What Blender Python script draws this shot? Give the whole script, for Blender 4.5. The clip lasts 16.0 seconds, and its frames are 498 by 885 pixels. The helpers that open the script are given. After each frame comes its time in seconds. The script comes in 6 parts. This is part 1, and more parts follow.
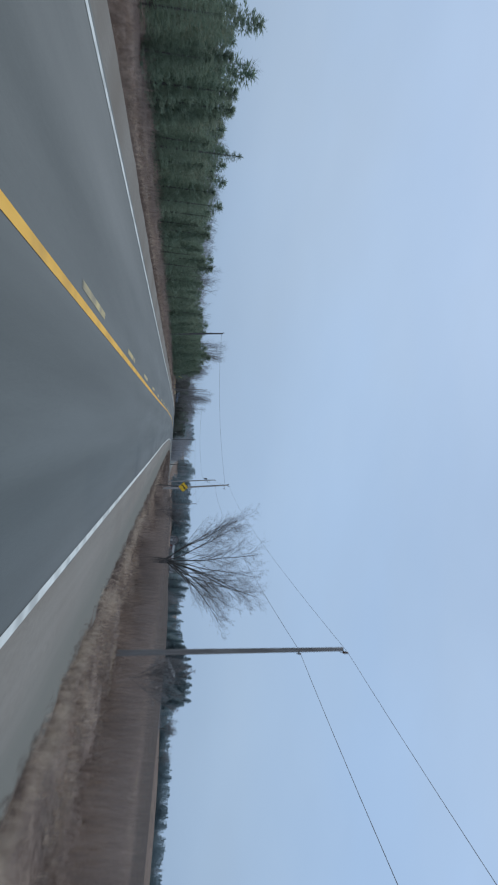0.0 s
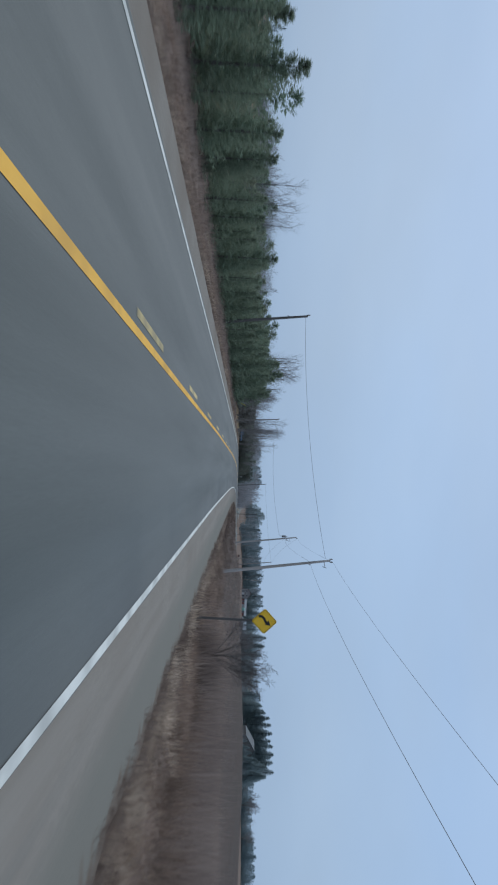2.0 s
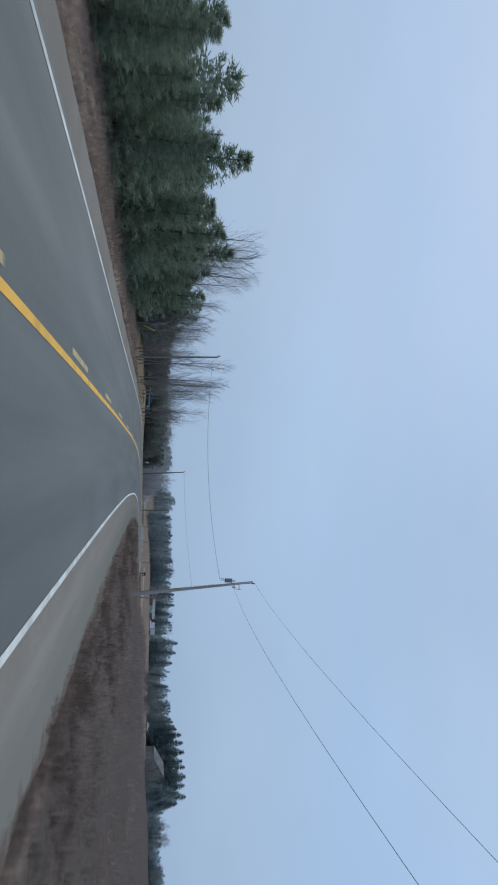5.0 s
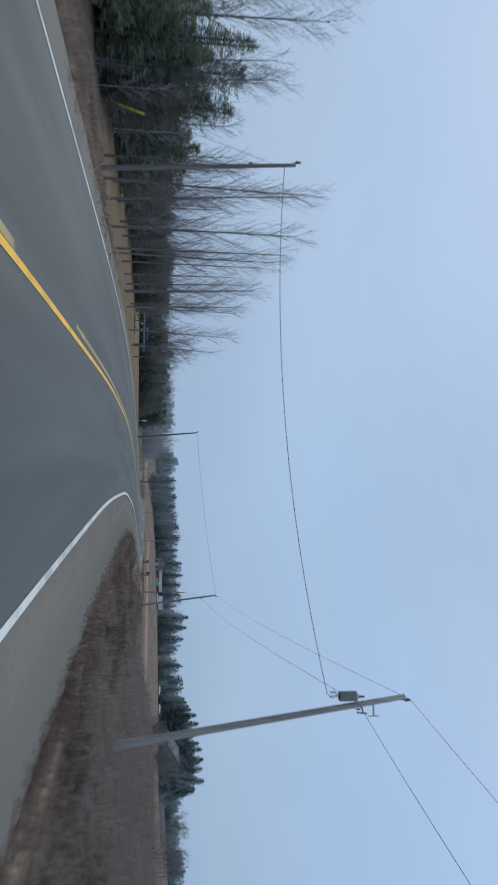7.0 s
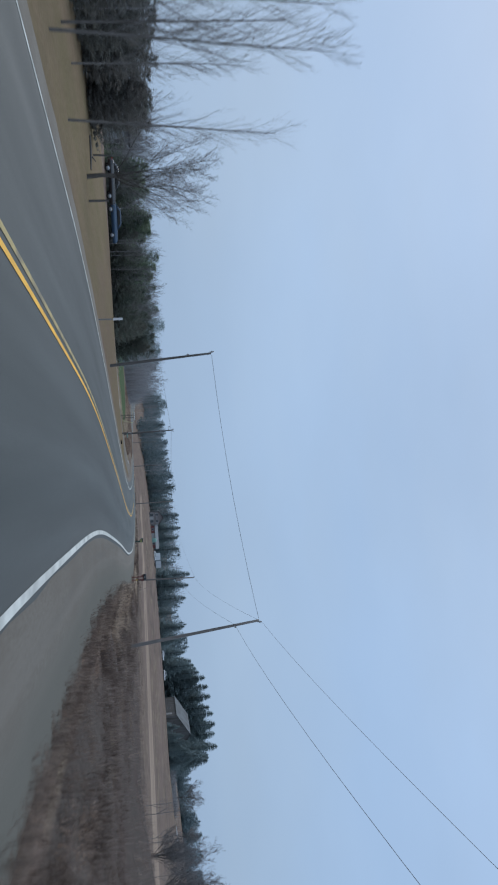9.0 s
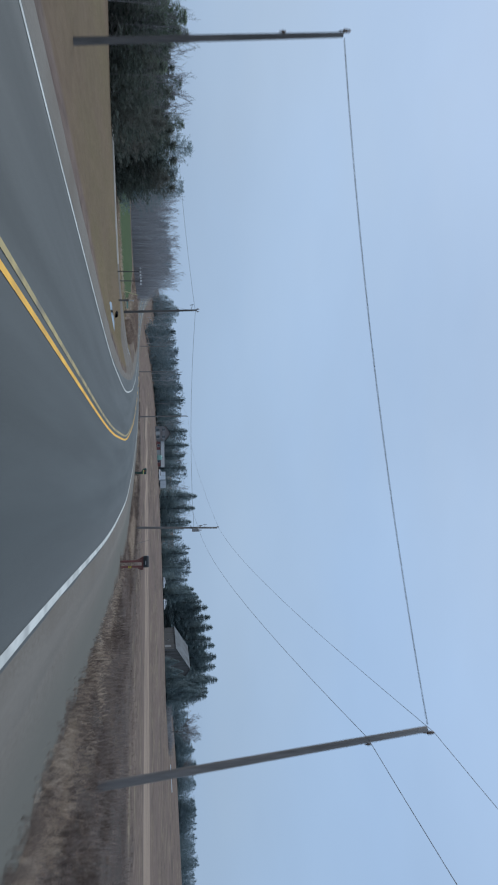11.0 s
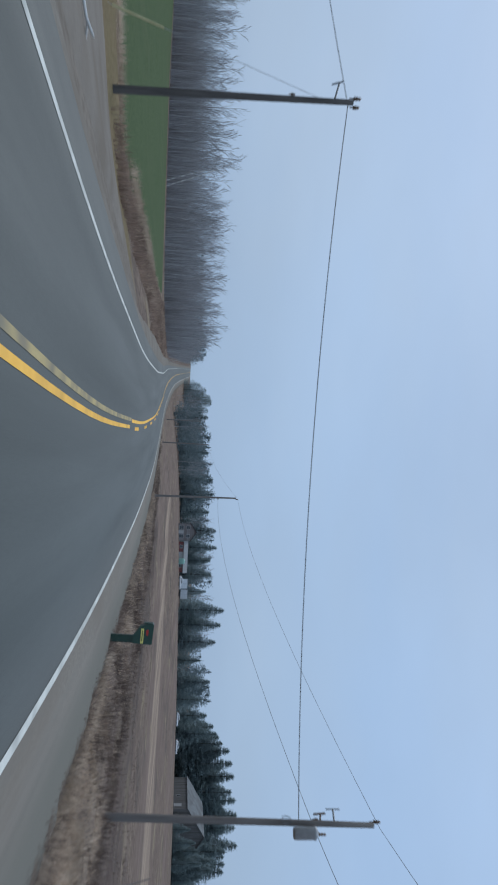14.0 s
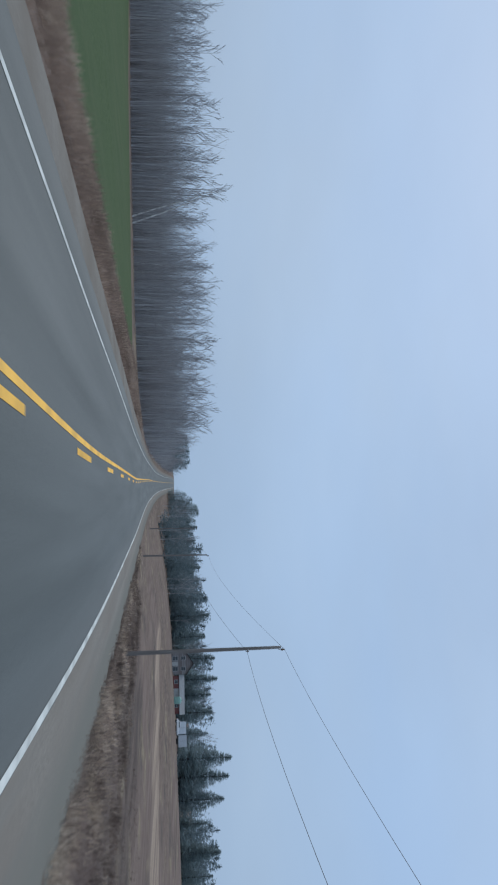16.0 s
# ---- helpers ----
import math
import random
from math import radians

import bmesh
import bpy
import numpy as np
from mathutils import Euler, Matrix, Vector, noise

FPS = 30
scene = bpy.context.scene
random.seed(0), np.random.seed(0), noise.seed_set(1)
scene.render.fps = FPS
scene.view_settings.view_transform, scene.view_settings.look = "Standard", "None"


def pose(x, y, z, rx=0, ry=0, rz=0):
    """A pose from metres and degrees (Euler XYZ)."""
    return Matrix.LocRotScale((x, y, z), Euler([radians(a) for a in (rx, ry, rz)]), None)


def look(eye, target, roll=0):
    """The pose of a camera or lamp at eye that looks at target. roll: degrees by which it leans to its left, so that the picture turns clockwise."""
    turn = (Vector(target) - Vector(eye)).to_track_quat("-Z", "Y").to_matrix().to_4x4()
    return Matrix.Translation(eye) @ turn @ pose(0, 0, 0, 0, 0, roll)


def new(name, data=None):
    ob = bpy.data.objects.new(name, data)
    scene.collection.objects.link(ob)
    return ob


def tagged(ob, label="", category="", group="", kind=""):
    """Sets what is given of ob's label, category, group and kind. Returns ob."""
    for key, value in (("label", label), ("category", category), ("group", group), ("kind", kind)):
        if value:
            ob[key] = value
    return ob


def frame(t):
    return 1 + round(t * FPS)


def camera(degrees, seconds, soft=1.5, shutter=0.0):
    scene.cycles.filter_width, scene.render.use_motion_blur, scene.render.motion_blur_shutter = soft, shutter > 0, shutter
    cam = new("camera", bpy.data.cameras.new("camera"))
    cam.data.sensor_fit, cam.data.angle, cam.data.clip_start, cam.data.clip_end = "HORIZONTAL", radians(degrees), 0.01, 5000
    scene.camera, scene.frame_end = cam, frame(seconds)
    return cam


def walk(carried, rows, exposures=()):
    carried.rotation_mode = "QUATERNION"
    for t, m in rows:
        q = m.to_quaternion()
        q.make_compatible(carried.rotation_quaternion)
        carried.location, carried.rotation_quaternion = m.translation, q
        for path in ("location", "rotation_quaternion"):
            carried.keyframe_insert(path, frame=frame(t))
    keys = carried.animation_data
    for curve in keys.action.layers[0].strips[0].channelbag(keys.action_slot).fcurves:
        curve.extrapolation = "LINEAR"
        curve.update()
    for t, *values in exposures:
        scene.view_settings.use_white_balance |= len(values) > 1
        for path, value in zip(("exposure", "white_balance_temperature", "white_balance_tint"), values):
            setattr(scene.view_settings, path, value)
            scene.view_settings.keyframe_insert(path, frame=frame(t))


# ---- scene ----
cam = camera(34.73, 16.0, soft=2.0, shutter=0.25)

PATH = [
    (0, (-0.203, 15.236, 1.432), (-0.058, 25.195, 2.328), 96.01),
    (0.5, (-0.009, 26.693, 1.432), (-0.120, 36.656, 2.280), 93.83),
    (1, (0.099, 38.135, 1.432), (-0.484, 48.094, 2.115), 91.06),
    (1.5, (0.123, 49.566, 1.432), (-0.346, 59.555, 1.537), 91.54),
    (2, (0.089, 61.000, 1.432), (-0.215, 70.996, 1.467), 93.15),
    (2.5, (0.032, 72.454, 1.432), (-0.214, 82.450, 1.549), 94.31),
    (3, (-0.030, 83.918, 1.432), (-0.186, 93.916, 1.508), 94.38),
    (3.5, (-0.057, 95.382, 1.432), (-0.099, 105.378, 1.712), 95.16),
    (4, (-0.028, 106.824, 1.432), (-0.080, 116.784, 2.323), 95.35),
    (4.6, (0.056, 120.416, 1.432), (-0.031, 130.354, 2.540), 94.49),
    (5.2, (0.199, 133.832, 1.432), (0.063, 143.757, 2.640), 92.52),
    (5.8, (0.415, 147.099, 1.432), (0.289, 157.021, 2.673), 90.58),
    (6.3, (0.654, 158.072, 1.432), (0.629, 167.993, 2.687), 89.83),
    (6.5, (0.767, 162.442, 1.432), (0.903, 172.360, 2.703), 89.72),
    (7, (1.120, 173.308, 1.432), (1.562, 183.224, 2.641), 90.79),
    (7.5, (1.607, 184.035, 1.432), (2.077, 193.956, 2.596), 90.69),
    (8, (2.244, 194.544, 1.432), (2.800, 204.456, 2.634), 89.23),
    (8.5, (3.061, 204.803, 1.432), (3.976, 214.677, 2.727), 87.33),
    (9, (4.078, 214.813, 1.432), (5.289, 224.647, 2.780), 87.09),
    (9.2, (4.540, 218.747, 1.432), (5.828, 228.577, 2.741), 87.73),
    (9.7, (5.909, 228.403, 1.432), (7.381, 238.211, 2.708), 88.40),
    (10.2, (7.689, 237.811, 1.432), (9.474, 247.570, 2.685), 89.00),
    (10.8, (10.327, 248.854, 1.432), (12.481, 258.541, 2.670), 89.37),
    (11.3, (12.743, 257.952, 1.432), (15.052, 267.603, 2.669), 89.15),
    (11.5, (13.721, 261.582, 1.432), (16.071, 271.223, 2.672), 88.64),
    (12, (16.125, 270.659, 1.432), (18.416, 280.318, 2.638), 89.59),
    (12.5, (18.448, 279.739, 1.432), (20.521, 289.449, 2.624), 90.19),
    (13, (20.596, 288.854, 1.432), (22.296, 298.645, 2.547), 91.00),
    (13.5, (22.474, 298.030, 1.432), (23.818, 307.888, 2.441), 91.75),
    (14, (24.115, 307.255, 1.432), (25.049, 317.170, 2.340), 93.04),
    (14.5, (25.538, 316.504, 1.432), (26.302, 326.434, 2.333), 91.81),
    (15, (26.702, 325.772, 1.432), (27.244, 335.707, 2.442), 90.18),
    (15.5, (27.601, 335.064, 1.432), (27.605, 345.005, 2.517), 90.03),
    (16, (28.291, 344.374, 1.432), (27.840, 354.306, 2.505), 89.87),
]
walk(cam, [(t, look(eye, target, roll)) for t, eye, target, roll in PATH])

# ---- sky and light: a high, even overcast ----
world = bpy.data.worlds.new("overcast_sky")
scene.world = world
world.use_nodes = True
wn, wl = world.node_tree.nodes, world.node_tree.links
wn.clear()
w_out = wn.new("ShaderNodeOutputWorld")
w_bg = wn.new("ShaderNodeBackground")
w_sky = wn.new("ShaderNodeTexSky")
w_sky.sky_type, w_sky.sun_disc = "NISHITA", False
w_sky.sun_elevation, w_sky.sun_rotation = radians(38), radians(-28)
w_sky.dust_density = 4.0
w_bg2 = wn.new("ShaderNodeBackground")
w_bg.inputs["Strength"].default_value = 0.004
w_bg2.inputs["Strength"].default_value = 1.04
w_add = wn.new("ShaderNodeAddShader")
w_co = wn.new("ShaderNodeTexCoord")
w_sep = wn.new("ShaderNodeSeparateXYZ")
w_ramp = wn.new("ShaderNodeValToRGB")
w_map = wn.new("ShaderNodeMapping")
w_map.inputs["Scale"].default_value = (1.0, 1.0, 2.6)
w_noise = wn.new("ShaderNodeTexNoise")
w_noise.inputs["Scale"].default_value = 1.5
w_noise.inputs["Detail"].default_value = 5.0
w_noise.inputs["Roughness"].default_value = 0.5
w_nr = wn.new("ShaderNodeMapRange")
w_nr.inputs["From Min"].default_value, w_nr.inputs["From Max"].default_value = 0.3, 0.72
w_nr.inputs["To Min"].default_value, w_nr.inputs["To Max"].default_value = 0.94, 1.11
w_patch = wn.new("ShaderNodeTexNoise")
w_patch.inputs["Scale"].default_value, w_patch.inputs["Detail"].default_value = 2.1, 3.0
w_pr = wn.new("ShaderNodeMapRange")
w_pr.inputs["From Min"].default_value, w_pr.inputs["From Max"].default_value = 0.40, 0.66
w_tint = wn.new("ShaderNodeMix")
w_tint.data_type, w_tint.blend_type = "RGBA", "MULTIPLY"
w_tint.inputs["B"].default_value = (1.05, 1.012, 0.972, 1)
w_mul = wn.new("ShaderNodeVectorMath")
w_mul.operation = "SCALE"
ramp = w_ramp.color_ramp
ramp.elements[0].position, ramp.elements[0].color = 0.0, (0.273, 0.388, 0.534, 1)
ramp.elements[1].position, ramp.elements[1].color = 1.0, (0.736, 0.900, 1.108, 1)
for at, col in ((0.03, (0.295, 0.418, 0.590, 1)), (0.25, (0.318, 0.458, 0.672, 1)), (0.5, (0.368, 0.500, 0.708, 1))):
    e = ramp.elements.new(at)
    e.color = col
wl.new(w_co.outputs["Generated"], w_sep.inputs[0])
wl.new(w_sep.outputs["Z"], w_ramp.inputs["Fac"])
wl.new(w_co.outputs["Generated"], w_map.inputs["Vector"])
wl.new(w_map.outputs[0], w_noise.inputs["Vector"])
wl.new(w_noise.outputs["Fac"], w_nr.inputs["Value"])
wl.new(w_map.outputs[0], w_patch.inputs["Vector"])
wl.new(w_patch.outputs["Fac"], w_pr.inputs["Value"])
wl.new(w_pr.outputs[0], w_tint.inputs["Factor"])
wl.new(w_ramp.outputs["Color"], w_tint.inputs["A"])
wl.new(w_tint.outputs["Result"], w_mul.inputs[0])
wl.new(w_nr.outputs[0], w_mul.inputs["Scale"])
wl.new(w_mul.outputs[0], w_bg2.inputs["Color"])
wl.new(w_sky.outputs[0], w_bg.inputs["Color"])
wl.new(w_bg.outputs[0], w_add.inputs[0])
wl.new(w_bg2.outputs[0], w_add.inputs[1])
wl.new(w_add.outputs[0], w_out.inputs["Surface"])

sun = new("sun", bpy.data.lights.new("sun", "SUN"))
sun.data.energy, sun.data.angle, sun.data.color = 0.8, radians(25), (1.0, 0.97, 0.93)
sun.matrix_basis = look((0, 0, 60), (28, -53, 13))
scene.view_settings.exposure = 0.0


# ---- materials ----
def material(name, c1, c2, scale=3.0, rough=0.85, bump=0.3, c3=None, scale3=0.25, metal=0.0, island=False, detail=6.0, stretch=(1, 1, 1), spread=0.22, coat=0.0):
    """Two colours mixed by a fine noise, a third by a coarse one, relief from the fine noise."""
    m = bpy.data.materials.new(name)
    m.use_nodes = True
    n, l = m.node_tree.nodes, m.node_tree.links
    b = n["Principled BSDF"]
    b.inputs["Roughness"].default_value, b.inputs["Metallic"].default_value = rough, metal
    b.inputs["Coat Weight"].default_value = coat
    b.inputs["Specular IOR Level"].default_value = 0.05 if rough >= 0.9 else 0.5
    geo = n.new("ShaderNodeNewGeometry")
    co = n.new("ShaderNodeTexCoord")
    mp = n.new("ShaderNodeMapping")
    mp.inputs["Scale"].default_value = stretch
    l.new(co.outputs["Object"], mp.inputs["Vector"])
    nz = n.new("ShaderNodeTexNoise")
    nz.inputs["Scale"].default_value, nz.inputs["Detail"].default_value = scale, detail
    l.new(mp.outputs[0], nz.inputs["Vector"])
    mr = n.new("ShaderNodeMapRange")
    mr.inputs["From Min"].default_value, mr.inputs["From Max"].default_value = 0.5 - spread, 0.5 + spread
    l.new(nz.outputs["Fac"], mr.inputs["Value"])
    mix = n.new("ShaderNodeMix")
    mix.data_type = "RGBA"
    mix.inputs["A"].default_value, mix.inputs["B"].default_value = (*c1, 1), (*c2, 1)
    l.new(mr.outputs[0], mix.inputs["Factor"])
    col = mix.outputs["Result"]
    if c3 is not None:
        nz3 = n.new("ShaderNodeTexNoise")
        nz3.inputs["Scale"].default_value, nz3.inputs["Detail"].default_value = scale3, 3.0
        l.new(mp.outputs[0], nz3.inputs["Vector"])
        mr3 = n.new("ShaderNodeMapRange")
        mr3.inputs["From Min"].default_value, mr3.inputs["From Max"].default_value = 0.42, 0.66
        l.new(nz3.outputs["Fac"], mr3.inputs["Value"])
        mix3 = n.new("ShaderNodeMix")
        mix3.data_type = "RGBA"
        mix3.inputs["B"].default_value = (*c3, 1)
        l.new(col, mix3.inputs["A"])
        l.new(mr3.outputs[0], mix3.inputs["Factor"])
        col = mix3.outputs["Result"]
    hs = n.new("ShaderNodeHueSaturation")
    info = n.new("ShaderNodeObjectInfo")
    vr = n.new("ShaderNodeMapRange")
    vr.inputs["To Min"].default_value, vr.inputs["To Max"].default_value = (0.72, 1.28) if island else (0.86, 1.14)
    l.new(geo.outputs["Random Per Island"] if island else info.outputs["Random"], vr.inputs["Value"])
    l.new(vr.outputs[0], hs.inputs["Value"])
    l.new(col, hs.inputs["Color"])
    l.new(hs.outputs["Color"], b.inputs["Base Color"])
    if bump:
        bp = n.new("ShaderNodeBump")
        bp.inputs["Strength"].default_value, bp.inputs["Distance"].default_value = bump, 0.02
        l.new(nz.outputs["Fac"], bp.inputs["Height"])
        l.new(bp.outputs[0], b.inputs["Normal"])
    return m


def leafy(m, share=0.35):
    """Lets part of the light through, as thin blades and needles do."""
    n, l = m.node_tree.nodes, m.node_tree.links
    b, out = n["Principled BSDF"], n["Material Output"]
    tr, mx = n.new("ShaderNodeBsdfTranslucent"), n.new("ShaderNodeMixShader")
    mx.inputs["Fac"].default_value = share
    b.inputs["Specular IOR Level"].default_value = 0.12
    l.new(b.inputs["Base Color"].links[0].from_socket, tr.inputs["Color"])
    l.new(b.outputs[0], mx.inputs[1])
    l.new(tr.outputs[0], mx.inputs[2])
    l.new(mx.outputs[0], out.inputs["Surface"])
    return m


M_GRAVEL = material("gravel_shoulder", (0.166, 0.148, 0.126), (0.276, 0.250, 0.216), 22, 0.95, 0.6, (0.190, 0.164, 0.136), 0.35)
M_WHITE = material("white_road_paint", (0.54, 0.54, 0.50), (0.66, 0.66, 0.61), 9, 0.9, 0.15, (0.40, 0.40, 0.37), 1.3)
M_YELLOW = material("yellow_road_paint", (0.86, 0.47, 0.10), (0.93, 0.54, 0.13), 9, 0.9, 0.15, (0.70, 0.40, 0.11), 1.1)
M_YELLOW_WORN = material("worn_yellow_road_paint", (0.42, 0.34, 0.19), (0.58, 0.46, 0.23), 14, 0.9, 0.2, (0.27, 0.24, 0.18), 1.4)
M_POLE = material("weathered_pole_wood", (0.300, 0.278, 0.262), (0.480, 0.450, 0.425), 9, 0.9, 0.5, (0.360, 0.335, 0.312), 0.8, stretch=(1, 1, 0.08))
M_POLE_MID = material("grey_brown_pole_wood", (0.165, 0.150, 0.140), (0.275, 0.255, 0.240), 9, 0.9, 0.5, (0.200, 0.184, 0.170), 0.8, stretch=(1, 1, 0.08))
M_POLE_DARK = material("dark_creosote_pole_wood", (0.080, 0.076, 0.074), (0.145, 0.136, 0.130), 9, 0.9, 0.5, stretch=(1, 1, 0.08))
M_WIRE = material("dark_aluminium_cable", (0.10, 0.105, 0.112), (0.15, 0.156, 0.165), 2, 0.6, 0.0)
M_GREYMETAL = material("grey_painted_steel", (0.33, 0.34, 0.35), (0.42, 0.43, 0.44), 6, 0.5, 0.1, metal=0.3)
M_GALV = material("galvanised_steel", (0.30, 0.31, 0.32), (0.42, 0.43, 0.44), 18, 0.45, 0.1, metal=0.8)
M_PORCELAIN = material("brown_porcelain", (0.13, 0.085, 0.06), (0.2, 0.13, 0.09), 5, 0.3, 0.0)
M_SIGN = material("yellow_sign_sheet", (0.80, 0.47, 0.02), (0.86, 0.52, 0.03), 4, 0.45, 0.0)
M_BLACK = material("black_paint", (0.012, 0.012, 0.013), (0.022, 0.022, 0.023), 8, 0.5, 0.05)
M_BARK = material("grey_bark", (0.084, 0.077, 0.072), (0.162, 0.150, 0.139), 12, 0.95, 0.6, stretch=(1, 1, 0.3))
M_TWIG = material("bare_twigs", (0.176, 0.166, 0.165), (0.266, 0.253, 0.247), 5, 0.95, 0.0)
# paler, bluer twigs: distance haze of the woods put into the base colour
M_TWIG_HAZED = material("hazed_bare_twigs", (0.290, 0.290, 0.298), (0.420, 0.420, 0.425), 0.8, 0.95, 0.0, (0.325, 0.310, 0.308), 0.08, island=True)
M_BIRCH = material("white_birch_bark", (0.50, 0.49, 0.47), (0.62, 0.61, 0.59), 5, 0.8, 0.2, (0.25, 0.24, 0.23), 2.0)
M_NEEDLE = leafy(material("pine_needles", (0.098, 0.137, 0.098), (0.148, 0.192, 0.130), 2.5, 0.8, 0.0, (0.152, 0.174, 0.118), 0.5), 0.42)
# lighter copy of the pine needles, a veil of haze put into its colour
M_PINE_HAZED = leafy(material("hazed_pine_needles", (0.166, 0.222, 0.160), (0.234, 0.296, 0.212), 2.5, 0.8, 0.0, (0.240, 0.256, 0.182), 0.5), 0.48)
M_THICKET = leafy(material("thicket_needles", (0.116, 0.138, 0.116), (0.166, 0.188, 0.154), 1.5, 0.85, 0.0, (0.160, 0.156, 0.136), 0.3), 0.45)
# far conifers: distance haze put into paler, bluer needle colours
M_SPRUCE_HAZED = leafy(material("hazed_spruce_needles", (0.210, 0.270, 0.284), (0.286, 0.352, 0.354), 2.5, 0.8, 0.0, (0.270, 0.326, 0.322), 0.5), 0.55)
# lighter copy of the spruce needles, also offsetting the grove's own shade
M_GROVE_HAZED = leafy(material("hazed_grove_needles", (0.320, 0.396, 0.412), (0.420, 0.494, 0.496), 2.5, 0.8, 0.0, (0.392, 0.455, 0.448), 0.5), 0.58)
M_NEEDLE_HAZED = leafy(material("hazed_woodland_needles", (0.164, 0.216, 0.237), (0.216, 0.274, 0.289), 1.2, 0.85, 0.0), 0.5)
M_DRY = leafy(material("dry_grass_blades", (0.262, 0.192, 0.152), (0.405, 0.304, 0.240), 0.8, 0.9, 0.0, (0.176, 0.126, 0.100), 0.6, island=True, stretch=(1, 0.25, 1)))
M_STRAW = leafy(material("pale_straw_blades", (0.500, 0.390, 0.296), (0.706, 0.576, 0.458), 0.8, 0.9, 0.0, (0.339, 0.260, 0.189), 0.4, island=True))
M_DRYDARK = leafy(material("dark_dry_weeds", (0.122, 0.088, 0.075), (0.220, 0.166, 0.138), 0.8, 0.9, 0.0, (0.320, 0.256, 0.208), 0.45, island=True, stretch=(1, 0.2, 1)))
M_BRUSH = leafy(material("reddish_brush_twigs", (0.285, 0.218, 0.184), (0.432, 0.344, 0.286), 0.8, 0.95, 0.0, (0.205, 0.160, 0.140), 0.2, island=True), 0.2)


def ground_material():
    """Matted winter grass, with a lawn and a sown field where the masks say so."""
    m = bpy.data.materials.new("winter_ground")
    m.use_nodes = True
    n, l = m.node_tree.nodes, m.node_tree.links
    b = n["Principled BSDF"]
    b.inputs["Roughness"].default_value = 0.95
    b.inputs["Specular IOR Level"].default_value = 0.04
    co = n.new("ShaderNodeTexCoord")

    def noise_of(scale, stretch, lo, hi):
        mp = n.new("ShaderNodeMapping")
        mp.inputs["Scale"].default_value = stretch
        l.new(co.outputs["Object"], mp.inputs["Vector"])
        z = n.new("ShaderNodeTexNoise")
        z.inputs["Scale"].default_value, z.inputs["Detail"].default_value = scale, 7.0
        l.new(mp.outputs[0], z.inputs["Vector"])
        r = n.new("ShaderNodeMapRange")
        r.inputs["From Min"].default_value, r.inputs["From Max"].default_value = lo, hi
        l.new(z.outputs["Fac"], r.inputs["Value"])
        return r.outputs[0], z.outputs["Fac"]

    def blend(f, a, bcol):
        x = n.new("ShaderNodeMix")
        x.data_type = "RGBA"
        l.new(f, x.inputs["Factor"])
        for k, v in (("A", a), ("B", bcol)):
            if isinstance(v, tuple):
                x.inputs[k].default_value = (*v, 1)
            else:
                l.new(v, x.inputs[k])
        return x.outputs["Result"]

    def masked(name, wobble):
        at = n.new("ShaderNodeAttribute")
        at.attribute_name = name
        ad = n.new("ShaderNodeMath")
        ad.operation = "MULTIPLY_ADD"
        ad.inputs[1].default_value = 0.5
        l.new(wobble, ad.inputs[0])
        l.new(at.outputs["Fac"], ad.inputs[2])
        r = n.new("ShaderNodeMapRange")
        r.inputs["From Min"].default_value, r.inputs["From Max"].default_value = 0.62, 0.88
        l.new(ad.outputs[0], r.inputs["Value"])
        return r.outputs[0]

    fine, fine_raw = noise_of(6.0, (1, 0.7, 1), 0.38, 0.62)
    clump, clump_raw = noise_of(1.7, (1, 0.35, 1), 0.38, 0.62)
    mid, mid_raw = noise_of(0.55, (1, 0.13, 1), 0.36, 0.64)
    wide, wide_raw = noise_of(0.045, (1, 0.25, 1), 0.42, 0.6)
    streak, streak_raw = noise_of(0.9, (1, 0.05, 1), 0.36, 0.64)
    dry = blend(clump, blend(fine, (0.090, 0.066, 0.054), (0.145, 0.108, 0.088)), blend(fine, (0.160, 0.119, 0.094), (0.262, 0.200, 0.155)))
    dry = blend(mid, dry, blend(clump, blend(fine, (0.134, 0.098, 0.080), (0.197, 0.148, 0.119)), blend(fine, (0.225, 0.171, 0.132), (0.328, 0.255, 0.198))))
    dry = blend(streak, dry, blend(clump, blend(fine, (0.096, 0.069, 0.058), (0.134, 0.098, 0.083)), (0.180, 0.134, 0.109)))
    dry = blend(wide, dry, blend(streak, (0.143, 0.103, 0.088), (0.218, 0.164, 0.135)))
    patch, patch_raw = noise_of(0.16, (1, 0.45, 1), 0.52, 0.66)
    dry = blend(patch, dry, blend(clump, blend(fine, (0.086, 0.068, 0.058), (0.128, 0.100, 0.084)), (0.150, 0.118, 0.099)))
    tuft, tuft_raw = noise_of(0.21, (1.3, 0.5, 1), 0.56, 0.66)
    dry = blend(tuft, dry, blend(clump, (0.185, 0.142, 0.098), blend(fine, (0.22, 0.175, 0.122), (0.33, 0.27, 0.19))))
    soil = blend(clump, blend(fine, (0.063, 0.050, 0.045), (0.099, 0.082, 0.070)), blend(fine, (0.086, 0.070, 0.060), (0.130, 0.109, 0.093)))
    soil = blend(mid, soil, blend(fine, (0.066, 0.047, 0.041), (0.108, 0.079, 0.068)))
    soil = blend(streak, soil, blend(fine, (0.070, 0.057, 0.050), (0.100, 0.083, 0.071)))
    lawn = blend(mid, blend(fine, (0.170, 0.124, 0.076), (0.212, 0.158, 0.100)), blend(fine, (0.142, 0.114, 0.062), (0.184, 0.146, 0.082)))
    lawn = blend(wide, lawn, blend(clump, (0.132, 0.092, 0.068), (0.165, 0.118, 0.084)))
